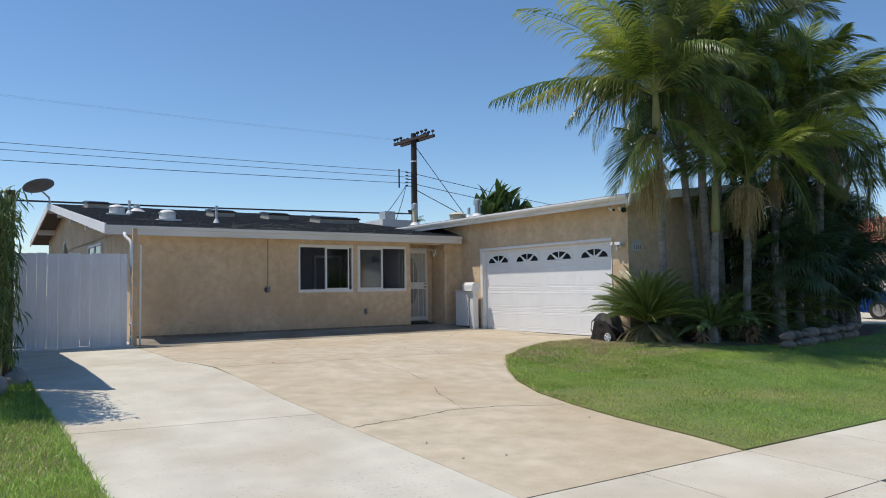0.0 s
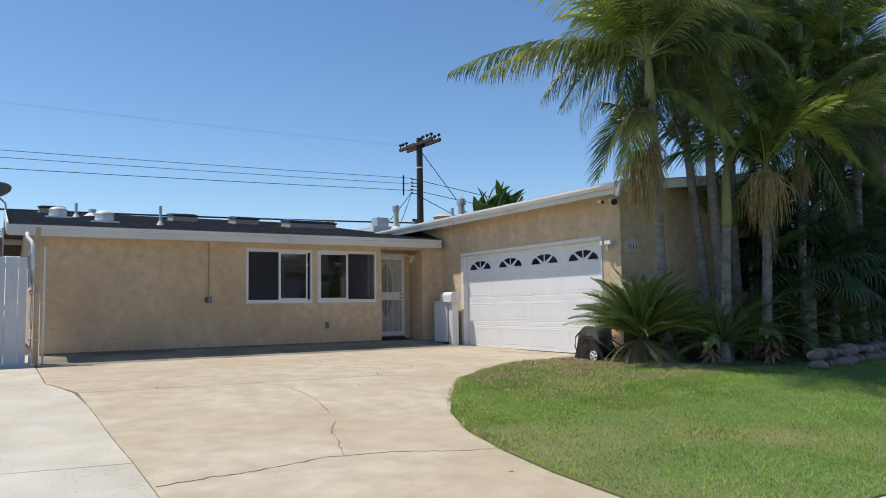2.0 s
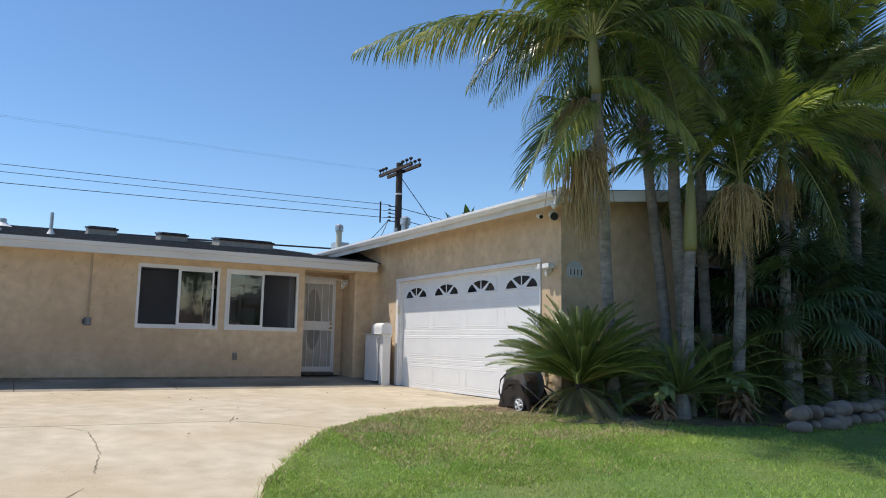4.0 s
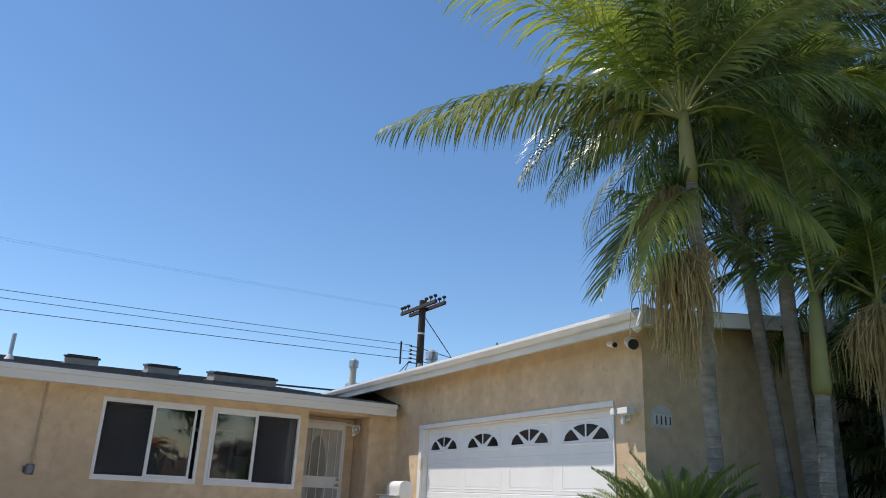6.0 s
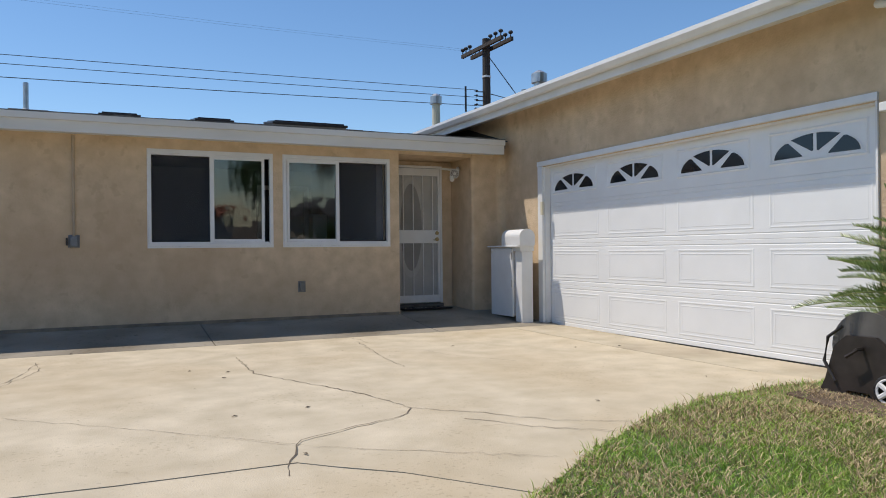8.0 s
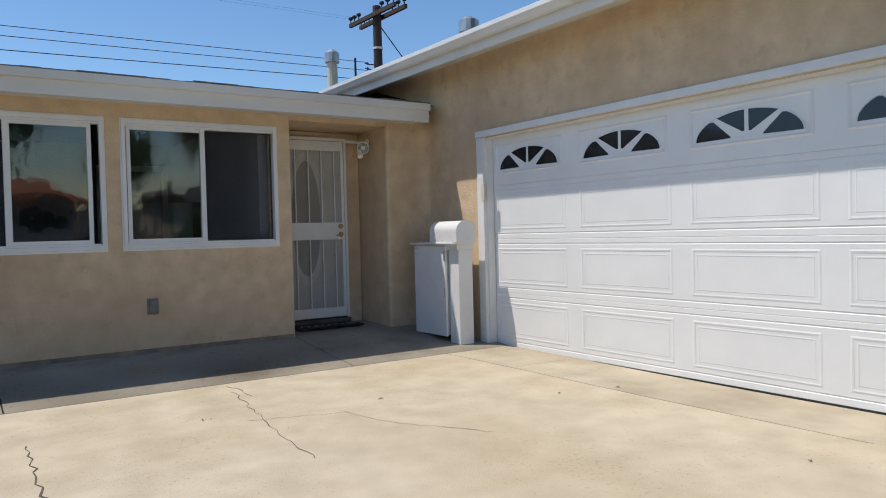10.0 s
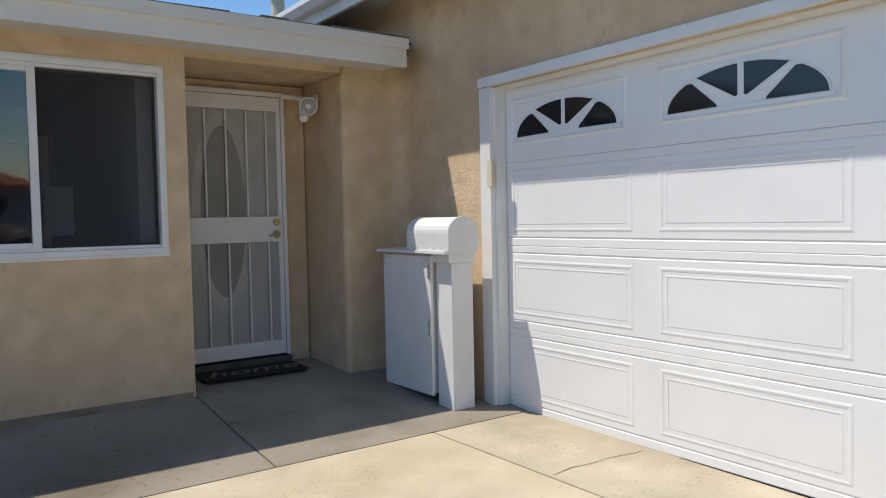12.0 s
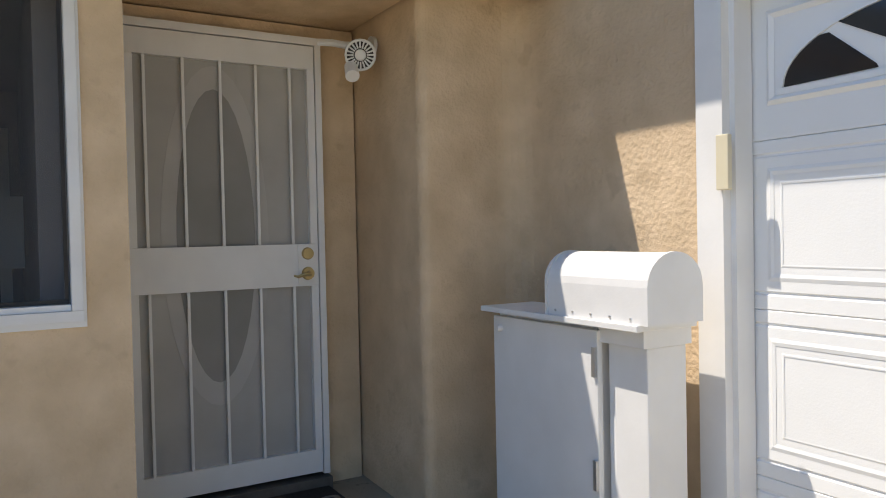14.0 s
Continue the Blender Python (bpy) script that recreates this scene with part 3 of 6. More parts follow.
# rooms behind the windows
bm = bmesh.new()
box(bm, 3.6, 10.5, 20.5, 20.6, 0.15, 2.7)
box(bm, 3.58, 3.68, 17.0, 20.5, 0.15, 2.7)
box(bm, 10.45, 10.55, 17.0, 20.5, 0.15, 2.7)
tagged(part("wall_room", bm, DARKROOM), label="plain walls of the room behind the windows, coloured dark for its dimness", kind="structure")
tagged(part("ceiling", B(3.6, 12.3, 16.97, 20.6, 2.5, 2.56), DARKROOM), label="plain room ceiling, coloured dark for the dimness", kind="structure")
tagged(part("floor", B(3.6, 10.5, 16.97, 20.6, 0.12, 0.17), ROOMFLOOR), label="dark wooden room floor", kind="structure")
bm = bmesh.new()
for q in ((9.45, 9.53, 0.17, 2.22), (10.30, 10.38, 0.17, 2.22), (9.531, 10.299, 2.14, 2.22)):
    box(bm, q[0], q[1], 20.46, 20.495, q[2], q[3])
idr = thing("interior_door", "white-framed interior door seen through the window, leaf darkened for the dim room", "door")
part("door_frame", bm, WHITE, idr)
# white door leaf in the dark room colour, standing in for dim light
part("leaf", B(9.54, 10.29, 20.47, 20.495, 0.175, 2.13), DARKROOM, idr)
part("handle", B(10.2, 10.22, 20.44, 20.468, 0.95, 1.2), METAL, idr)

# added white block, stands in for a bright rectangle deep in the room
wc = thing("pale_block", "white block added for a pale bright rectangle seen through the window", "cabinet")
part("body", B(10.2, 10.449, 19.5, 19.75, 1.2, 1.66), WHITE, wc)
part("door", B(10.205, 10.445, 19.482, 19.499, 1.21, 1.65, bevel=0.003), WHITE, wc)

# dirt line along the foot of the window wall
tagged(part("baseboard", B(3.42, 10.70, WY - 0.03, WY - 0.002, gz(7, WY) - 0.03, gz(7, WY) + 0.035, bevel=0.006), mat("splashed_dirt", (0.17, 0.135, 0.10), (0.30, 0.235, 0.165), 7, 1.0, 0.006, 40)), label="dark dirty strip along the foot of the stucco wall", kind="structure")
# ---- windows ----
def slider(name, x0, x1, glass_left, label, gap):
    """A white sliding window: frame, a glazed sash and an open half."""
    z0, z1 = 1.10, 2.295
    w = thing(name, label, "window")
    w["kind"] = "structure"
    xm = (x0 + x1) / 2
    bm = bmesh.new()
    for a in ((x0, x1, z0, z0 + 0.035), (x0, x1, z1 - 0.035, z1), (x0, x0 + 0.035, z0 + 0.036, z1 - 0.036), (x1 - 0.035, x1, z0 + 0.036, z1 - 0.036)):
        box(bm, a[0], a[1], WY - 0.018, WY + 0.045, a[2], a[3])
    for a in ((x0 + 0.036, x1 - 0.036, z0 + 0.036, z0 + 0.056), (x0 + 0.036, x1 - 0.036, z1 - 0.056, z1 - 0.036)):
        box(bm, a[0], a[1], WY - 0.004, WY + 0.07, a[2], a[3])
    for q in ((x0 - 0.012, x1 + 0.01, z0 - 0.02, z0 - 0.001), (x0 - 0.012, x1 + 0.01, z1 + 0.001, z1 + 0.014), (x0 - 0.012, x0 - 0.001, z0, z1), (x1 + 0.001, x1 + 0.01, z0, z1)):
        box(bm, q[0], q[1], WY - 0.009, WY + 0.01, q[2], q[3])
    part("window_frame", bm, WHITE, w)
    a, b = (x0 + 0.045, xm + 0.01) if glass_left else (xm - 0.01, x1 - 0.045 - gap)
    bm = bmesh.new()
    s = 0.035
    for q in ((a, b, z0 + 0.057, z0 + 0.09), (a, b, z1 - 0.09, z1 - 0.057), (a, a + s, z0 + 0.091, z1 - 0.091), (b - s, b, z0 + 0.091, z1 - 0.091)):
        box(bm, q[0], q[1], WY + 0.006, WY + 0.034, q[2], q[3])
    part("sash", bm, WHITE, w, "white vinyl sliding sash")
    hh = (z1 - z0) / 2 - 0.088
    p = part("pane", B(a + s - 0.002, b - s + 0.002, -0.002, 0.002, -hh, hh), GLASS, w, "reflecting glass pane")
    p.matrix_basis = pose(0, WY + 0.020, (z0 + z1) / 2, 1.4)
    p.visible_shadow = False
    c, d = (xm + 0.012, x1 - 0.04) if glass_left else (x0 + 0.04, xm - 0.012)
    bm = bmesh.new()
    for q in ((c, d, z0 + 0.057, z0 + 0.072), (c, d, z1 - 0.072, z1 - 0.057), (c, c + 0.012, z0 + 0.073, z1 - 0.073), (d - 0.012, d, z0 + 0.073, z1 - 0.073)):
        box(bm, q[0], q[1], WY + 0.038, WY + 0.05, q[2], q[3])
    part("screen_frame", bm, BLACKPL, w, "thin dark insect screen frame")
    part("screen", B(c + 0.012, d - 0.012, WY + 0.0435, WY + 0.0445, z0 + 0.072, z1 - 0.072), SCREEN, w, "fine dark insect mesh")
    part("mullion", B(xm - 0.028, xm + 0.018, WY - 0.006, WY + 0.052, z0 + 0.057, z1 - 0.057), WHITE, w)
    bm = B(a + (0.0 if glass_left else b - a - 0.03), a + (0.03 if glass_left else b - a), WY - 0.004, WY + 0.005, 1.62, 1.74)
    part("latch", bm, WHITE, w, "small white sash latch")
    return w


slider("window_1", W1[0], W1[1], False, "white sliding window, half open, dark room behind", 0.055)
slider("window_2", W2[0], W2[1], True, "white sliding window with reflecting left sash", 0.0)

# entry: security door over the front door
dr = thing("front_door", "closed white steel security door over an oval-glazed entry door", "door")
dr["kind"] = "structure"
X0, X1, Z0, Z1, DYF = 10.765, 11.68, 0.215, 2.315, 17.45
bm = bmesh.new()
for q in ((X0, X1, Z1 - 0.035, Z1), (X0, X0 + 0.03, Z0, Z1 - 0.036), (X1 - 0.03, X1, Z0, Z1 - 0.036)):
    box(bm, q[0], q[1], DYF - 0.03, DYF + 0.06, q[2], q[3])
part("door_frame", bm, WHITE, dr)
sec = new("security_door")
sec.parent = dr
bm = bmesh.new()
a, b = X0 + 0.034, X1 - 0.034
for q in ((a, b, Z1 - 0.15, Z1 - 0.04), (a, b, Z0 + 0.01, Z0 + 0.12), (a, b, 1.13, 1.33), (a, a + 0.035, Z0 + 0.121, 1.129), (b - 0.035, b, Z0 + 0.121, 1.129), (a, a + 0.035, 1.331, Z1 - 0.151), (b - 0.035, b, 1.331, Z1 - 0.151)):
    box(bm, q[0], q[1], DYF - 0.022, DYF + 0.008, q[2], q[3])
bpy.data.objects.remove(sec)
leaf = part("security_door", bm, WHITE, dr, "white steel door frame with middle rail")
for i in range(5):
    x = b - 0.12 - 0.162 * i
    part("bar", B(x - 0.006, x + 0.006, DYF - 0.020, DYF - 0.008, 1.331, Z1 - 0.151), WHITE, leaf)
    part("bar", B(x - 0.006, x + 0.006, DYF - 0.020, DYF - 0.008, Z0 + 0.121, 1.129), WHITE, leaf)
part("screen", B(a + 0.02, b - 0.02, DYF + 0.009, DYF + 0.012, Z0 + 0.1, Z1 - 0.1), MESHGREY, leaf, "grey perforated screen")


def ovalpart(nm, rx, rz, y0, y1, m):
    bm = bmesh.new()
    pts = []
    for k in range(32):
        t = 2 * math.pi * k / 32
        c, s = math.cos(t), math.sin(t)
        pts.append((11.175 + rx * c, 1.375 + rz * s))
    prism(bm, pts, "y", y0, y1)
    return part(nm, bm, m, leaf, "tall oval glazing seen through the screen")


ovalpart("oval", 0.24, 0.77, DYF + 0.0065, DYF + 0.0085, mat("oval_rim", (0.38, 0.37, 0.35), (0.46, 0.45, 0.43), 3.0, 0.7))
ovalpart("oval", 0.175, 0.665, DYF + 0.0045, DYF + 0.0064, OVAL)
part("lock_plate", B(X1 - 0.135, X1 - 0.035, DYF - 0.0265, DYF - 0.0222, 1.13, 1.33), WHITE, leaf)
bm = bmesh.new()
cyl(bm, (X1 - 0.088, DYF - 0.027, 1.285), (X1 - 0.088, DYF - 0.042, 1.285), 0.030, 0.026, 20)
part("deadbolt", bm, BRASS, leaf, "round brass deadbolt", smooth=False)
bm = bmesh.new()
cyl(bm, (X1 - 0.088, DYF - 0.027, 1.19), (X1 - 0.088, DYF - 0.040, 1.19), 0.032, 0.028, 20)
cyl(bm, (X1 - 0.088, DYF - 0.04, 1.19), (X1 - 0.088, DYF - 0.07, 1.19), 0.012, n=12)
tube(bm, [(X1 - 0.088, DYF - 0.068, 1.19), (X1 - 0.12, DYF - 0.07, 1.187), (X1 - 0.15, DYF - 0.066, 1.178), (X1 - 0.17, DYF - 0.06, 1.183)], [0.011, 0.009, 0.007, 0.004], 8)
part("lever_handle", bm, BRASS, leaf, "brass lever handle")
part("sill", B(X0 - 0.0, X1, DYF - 0.06, DYF + 0.06, 0.145, 0.205), mat("threshold", (0.05, 0.045, 0.04), (0.11, 0.10, 0.09), 9, 0.6), dr, "dark worn threshold")
part("inner_door", B(X0, X1, DYF + 0.075, DYF + 0.12, 0.15, Z1), MESHGREY, dr)

# step moulding and mat
mt = thing("doormat", "dark brown rectangular doormat with script word home, on the entry slab", "doormat")
bm = B(10.87, 11.66, 17.03, 17.40, 0.150, 0.164, bevel=0.003)
part("mat_base", bm, mat("coir_dark", (0.012, 0.009, 0.008), (0.028, 0.02, 0.017), 60, 1.0, 0.004, 300), mt)
cu = bpy.data.curves.new("lettering", "FONT")
cu.body, cu.size, cu.extrude, cu.shear, cu.align_x, cu.align_y = "home", 0.31, 0.001, 0.35, "CENTER", "CENTER"
tx = new("lettering", cu)
dg = bpy.context.evaluated_depsgraph_get()
tm = bpy.data.meshes.new_from_object(tx.evaluated_get(dg))
bpy.data.objects.remove(tx)
tm.materials.clear()
tm.materials.append(mat("mat_lettering", (0.16, 0.13, 0.11), (0.24, 0.2, 0.17), 80, 1.0))
tm.transform(Matrix.Diagonal((1.0, 0.85, 1, 1)))
lo = new("lettering", tm)
lo.matrix_basis = pose(11.265, 17.21, 0.1655)
lo.parent = mt
tagged(lo, label="word home in lighter script")

# ---- garage door ----
gd = thing("garage_door", "closed white sectional garage door with arched lights", "garage_door")
gd["kind"] = "structure"
FX = 12.50
cols, SH = 4, 0.539
cw = (DY1 - DY0) / cols
z_base = -0.012
SEAMS = (z_base, 0.54, 1.095, 1.65, 2.144)


def frame_rect(bm, x, y0, y1, z0, z1, w, d):
    """A raised moulding, mitred, standing d proud of the plane x."""
    o = [(y0, z0), (y1, z0), (y1, z1), (y0, z1)]
    m = [(y0 + w / 2, z0 + w / 2), (y1 - w / 2, z0 + w / 2), (y1 - w / 2, z1 - w / 2), (y0 + w / 2, z1 - w / 2)]
    i = [(y0 + w, z0 + w), (y1 - w, z0 + w), (y1 - w, z1 - w), (y0 + w, z1 - w)]
    V = [[bm.verts.new((x - h, y, z)) for y, z in ring] for ring, h in ((o, 0), (m, d), (i, 0.001))]
    for a, b in zip(V, V[1:]):
        for k in range(4):
            bm.faces.new((a[k], b[k], b[(k + 1) % 4], a[(k + 1) % 4]))


for r in range(4):
    z0, z1 = SEAMS[r], SEAMS[r + 1] - 0.0015
    bm = bmesh.new()
    # the section's profile, with a stepped rib at its lower and upper edge
    prof = [(FX + 0.045, z0), (FX + 0.002, z0), (FX, z0 + 0.003), (FX, z0 + 0.046), (FX + 0.004, z0 + 0.051), (FX + 0.004, z0 + 0.057), (FX, z0 + 0.062)]
    prof += [(FX, z1 - 0.056), (FX + 0.004, z1 - 0.051), (FX + 0.004, z1 - 0.045), (FX, z1 - 0.04), (FX, z1 - 0.003), (FX + 0.002, z1), (FX + 0.045, z1)]
    if r == 3:
        prof = [(FX + 0.045, z0), (FX + 0.002, z0), (FX, z0 + 0.003), (FX, z1), (FX + 0.045, z1)]
    prism(bm, prof, "y", DY0 - 0.03, DY1 + 0.03)
    sec = part("door_section", bm, DOORWHITE, gd)
    for c in range(cols):
        y0 = DY1 - (c + 1) * cw
        if r < 3:
            bm = bmesh.new()
            frame_rect(bm, FX - 0.0005, y0 + 0.09, y0 + cw - 0.09, z0 + 0.095, z1 - 0.09, 0.024, 0.003)
            frame_rect(bm, FX - 0.0005, y0 + 0.135, y0 + cw - 0.135, z0 + 0.14, z1 - 0.135, 0.010, 0.0014)
            part("raised_panel", bm, DOORWHITE, sec)
        else:
            bm = bmesh.new()
            yc, zb = y0 + cw / 2 + 0.02, z0 + 0.16
            frame_rect(bm, FX - 0.0005, yc - 0.50, yc + 0.49, z0 + 0.11, z1 - 0.075, 0.03, 0.010)
            part("raised_panel", bm, DOORWHITE, sec)
            # sunburst light: half ellipse with four panes
            A, Bz = 0.425, 0.195
            ed = [0, 0.285, 0.5, 0.715, 1.0]
            for k in range(4):
                bm = bmesh.new()
                g0, g1 = math.pi * ed[k], math.pi * ed[k + 1]
                m_in = 0.05
                arc = []
                n = 7
                for j in range(n + 1):
                    t = g0 + (g1 - g0) * j / n
                    arc.append(Vector((A * math.cos(t), Bz * math.sin(t))))
                ap = Vector((0, 0.0))
                da, db = arc[0] - ap, arc[-1] - ap
                na, nb = Vector((-da.y, da.x)).normalized(), Vector((db.y, -db.x)).normalized()
                hw = 0.018
                pts = []
                for j, q in enumerate(arc):
                    f = 1.0
                    s = q.copy()
                    if j == 0 and k > 0:
                        s = q + na * hw
                    if j == n and k < 3:
                        s = q + nb * hw
                    pts.append(s)
                mid = ((arc[0] + arc[-1]) / 2 - ap).normalized()
                tip = ap + mid * (0.07 if k in (1, 2) else 0.10)
                if k == 0:
                    pts[0] = Vector((A, 0.0))
                    tip = Vector((0.13, 0.004))
                    extra = [Vector((0.135, 0.016))]
                    pts = pts + extra + [tip]
                elif k == 3:
                    pts[-1] = Vector((-A, 0.0))
                    pts = pts + [Vector((-0.13, 0.004)), Vector((-0.135, 0.016))]
                elif k == 1:
                    pts = pts + [Vector((0.018, 0.045)), Vector((0.032, 0.04))]
                else:
                    pts = pts + [Vector((-0.032, 0.04)), Vector((-0.018, 0.045))]
                poly = [(yc + p.x, zb + p.y) for p in pts]
                prism(bm, poly, "x", FX - 0.004, FX + 0.002)
                part("arched_pane", bm, DARKGLASS, sec, "dark arched glass light")
            bm = bmesh.new()
            ring_o = [(yc + (A + 0.013) * math.cos(math.pi * k / 24), zb - 0.0 + (Bz + 0.012) * math.sin(math.pi * k / 24)) for k in range(25)]
            ring_i = [(yc + (A + 0.004) * math.cos(math.pi * k / 24), zb + (Bz + 0.003) * math.sin(math.pi * k / 24)) for k in range(25)]
            O = [bm.verts.new((FX - 0.0055, y, z)) for y, z in ring_o]
            I = [bm.verts.new((FX - 0.0055, y, z)) for y, z in ring_i]
            O2 = [bm.verts.new((FX, y, z)) for y, z in ring_o]
            I2 = [bm.verts.new((FX, y, z)) for y, z in ring_i]
            for k in range(24):
                bm.faces.new((O[k], O[k + 1], I[k + 1], I[k]))
                bm.faces.new((O2[k + 1], O2[k], O[k], O[k + 1]))
                bm.faces.new((I[k], I[k + 1], I2[k + 1], I2[k]))
            box(bm, FX - 0.0055, FX - 0.0005, yc - A - 0.03, yc + A + 0.03, zb - 0.022, zb - 0.002)
            part("arched_trim", bm, DOORWHITE, sec)
bm = B(FX - 0.004, FX + 0.04, DY0 - 0.02, DY1 + 0.02, -0.05, z_base - 0.001)
part("bottom_seal", bm, BLACK, gd, "black rubber door seal")
# casing
cs = thing("door_casing", "white wooden casing round the garage door", "door_casing")
cs["kind"] = "structure"
part("jamb", prism(bmesh.new(), [(GX - 0.02, DY1 + 0.095), (GX - 0.02, DY1 - 0.012), (GX + 0.012, DY1 - 0.016), (GX + 0.016, DY1 - 0.034), (FX - 0.006, DY1 - 0.04), (FX - 0.006, DY1 + 0.095)], "z", -0.02, DZ + 0.005), WHITE, cs)
part("jamb", prism(bmesh.new(), [(GX - 0.02, DY0 - 0.03), (GX - 0.02, DY0 - 0.012), (GX + 0.012, DY0 - 0.008), (GX + 0.016, DY0 + 0.008), (FX - 0.006, DY0 + 0.012), (FX - 0.006, DY0 - 0.03)], "z", -0.02, DZ + 0.005), WHITE, cs)
part("head", prism(bmesh.new(), [(GX - 0.02, DZ + 0.075), (GX - 0.02, DZ + 0.012), (GX + 0.012, DZ + 0.008), (GX + 0.016, DZ - 0.008), (FX - 0.006, DZ - 0.012), (FX - 0.006, DZ + 0.075)], "y", DY0 - 0.03, DY1 + 0.11), WHITE, cs)
bm = B(GX - 0.042, GX - 0.021, DY1 - 0.05, DY1 - 0.002, 1.49, 1.67, bevel=0.004)
op = thing("keypad", "cream plastic garage keypad on the casing", "keypad")
part("cover", bm, CREAM, op)

# ---- white utility cabinet with rounded lid box ----
cb = thing("cabinet", "white painted wooden cabinet standing against the stucco wall", "cabinet")
body = part("body", B(12.055, 12.24, 15.87, 16.44, 0.10, 1.05), WHITE, cb)
part("door", B(12.03, 12.053, 15.845, 16.45, 0.09, 1.035, bevel=0.003), WHITE, cb, "flat white plywood door")
part("foot", B(12.06, 12.12, 16.36, 16.43, 0.055, 0.10), WHITE, cb)
part("foot", B(12.18, 12.23, 16.36, 16.43, 0.055, 0.10), WHITE, cb)
part("top", B(11.985, 12.25, 15.62, 16.475, 1.055, 1.075, bevel=0.002), WHITE, cb, "thin white top board")
part("trim", B(12.045, 12.26, 15.65, 15.855, 0.995, 1.054, bevel=0.003), WHITE, cb)
for z in (0.55, 0.93):
    part("hinge", B(12.018, 12.029, 15.846, 15.862, z - 0.05, z + 0.05), METAL, cb, "worn narrow hinge")
bm = bmesh.new()
cyl(bm, (12.03, 16.40, 0.99), (12.01, 16.40, 0.99), 0.014, 0.011, 12)
part("knob", bm, WHITE, cb, "small white knob")
ps = thing("post", "white square wooden post between cabinet and door casing", "post")
part("shaft", B(12.075, 12.25, 15.665, 15.84, 0.008, 0.994, bevel=0.006), WHITE, ps)
mb = thing("mailbox", "white metal mailbox with rounded top, lying on the cabinet", "mailbox")
prof = [(12.00, 1.0755), (12.235, 1.0755), (12.235, 1.19)]
prof += [(12.1175 + 0.1175 * math.cos(math.pi * k / 14), 1.19 + 0.105 * math.sin(math.pi * k / 14)) for k in range(1, 14)] + [(12.00, 1.19)]
part("shell", prism(bmesh.new(), prof, "y", 15.605, 16.06), WHITE, mb)
prof2 = [(12.1175 + (x - 12.1175) * 1.03, 1.0756 + (z - 1.0755) * 1.015) for x, z in prof]
part("door", prism(bmesh.new(), prof2, "y", 15.585, 15.603), WHITE, mb, "white rounded end door")
part("end_cap", prism(bmesh.new(), prof2, "y", 16.062, 16.075), WHITE, mb)
for k in range(5):
    bm = ball(bmesh.new(), (11.999, 15.66 + k * 0.09, 1.093), 0.005, n=1)
    part("rivet", bm, METAL, mb)

for ob in (cb, ps, mb):
    ob.matrix_basis = pose(0, 0.05, 0)

# ---- small fixtures on the walls ----
def wallbox(name, label, cat, x, z, w, h, d, m):
    t = thing(name, label, cat)
    part("plate", B(x - w / 2, x + w / 2, WY - 0.012, WY - 0.001, z - h / 2, z + h / 2, bevel=0.003), m, t)
    part("cover", B(x - w * 0.28, x + w * 0.28, WY - 0.012 - d, WY - 0.0125, z - h * 0.38, z + h * 0.38, bevel=0.004), m, t)
    return t


wallbox("outlet", "grey weatherproof outlet box on the stucco", "outlet", 9.31, 0.555, 0.10, 0.15, 0.03, mat("box_dark_grey", (0.16, 0.15, 0.13), (0.24, 0.22, 0.19), 8, 0.6))
wallbox("outlet", "small painted-over outlet box low on the wall", "outlet", 5.17, 0.51, 0.07, 0.11, 0.01, STUCCO)
jb = wallbox("junction_box", "grey junction box at the foot of a conduit", "junction_box", 6.59, 1.17, 0.125, 0.15, 0.05, mat("box_slate", (0.14, 0.15, 0.16), (0.22, 0.23, 0.24), 8, 0.5))
part("conduit", cyl(bmesh.new(), (6.59, WY - 0.014, 1.23), (6.59, WY - 0.014, 2.42), 0.017, n=8), mat("conduit_paint", (0.40, 0.31, 0.215), (0.46, 0.36, 0.25), 6, 0.7), jb, "painted vertical conduit")
part("side_cover", B(6.505, 6.526, WY - 0.05, WY - 0.012, 1.12, 1.21), BLACKPL, jb)

fx = thing("wall_fixture", "round white slotted fixture on a bent pipe beside the door", "light")
bm = bmesh.new()
tube(bm, [(11.62, 17.30, 2.265), (11.68, 17.27, 2.262), (11.73, 17.24, 2.25), (11.80, 17.22, 2.25), (11.868, 17.22, 2.255)], 0.017, 8)
part("pipe", bm, WHITE, fx)
bm = bmesh.new()
cyl(bm, (11.868, 17.22, 2.255), (11.85, 17.22, 2.255), 0.045, n=16)
part("base", bm, WHITE, fx)
C = Vector((11.745, 17.10, 2.175))
face = Vector((-0.45, -0.85, -0.12)).normalized()
q = face.to_track_quat("Z", "Y")
bm = bmesh.new()
cyl(bm, C - face * 0.05, C, 0.062, 0.066, 24)
tube(bm, [C - face * 0.05, (11.78, 17.2, 2.24)], 0.014, 6)
part("lamp_body", bm, BLACKPL, fx, "dark recess behind the slots")
for k in range(20):
    a = 2 * math.pi * k / 20
    d = q @ Vector((math.cos(a), math.sin(a), 0))
    bm = bmesh.new()
    cyl(bm, C + face * 0.004 + d * 0.03, C + face * 0.004 + d * 0.064, 0.004, n=5)
    part("slat", bm, WHITE, fx)
bm = bmesh.new()
cyl(bm, C, C + face * 0.012, 0.026, 0.022, 20)
part("hub", bm, WHITE, fx)
bm = bmesh.new()
rr = [C + q @ Vector((math.cos(2 * math.pi * k / 20) * 0.066, math.sin(2 * math.pi * k / 20) * 0.066, 0.004)) for k in range(21)]
tube(bm, rr, 0.006, 6)
part("rim", bm, WHITE, fx)
bm = bmesh.new()
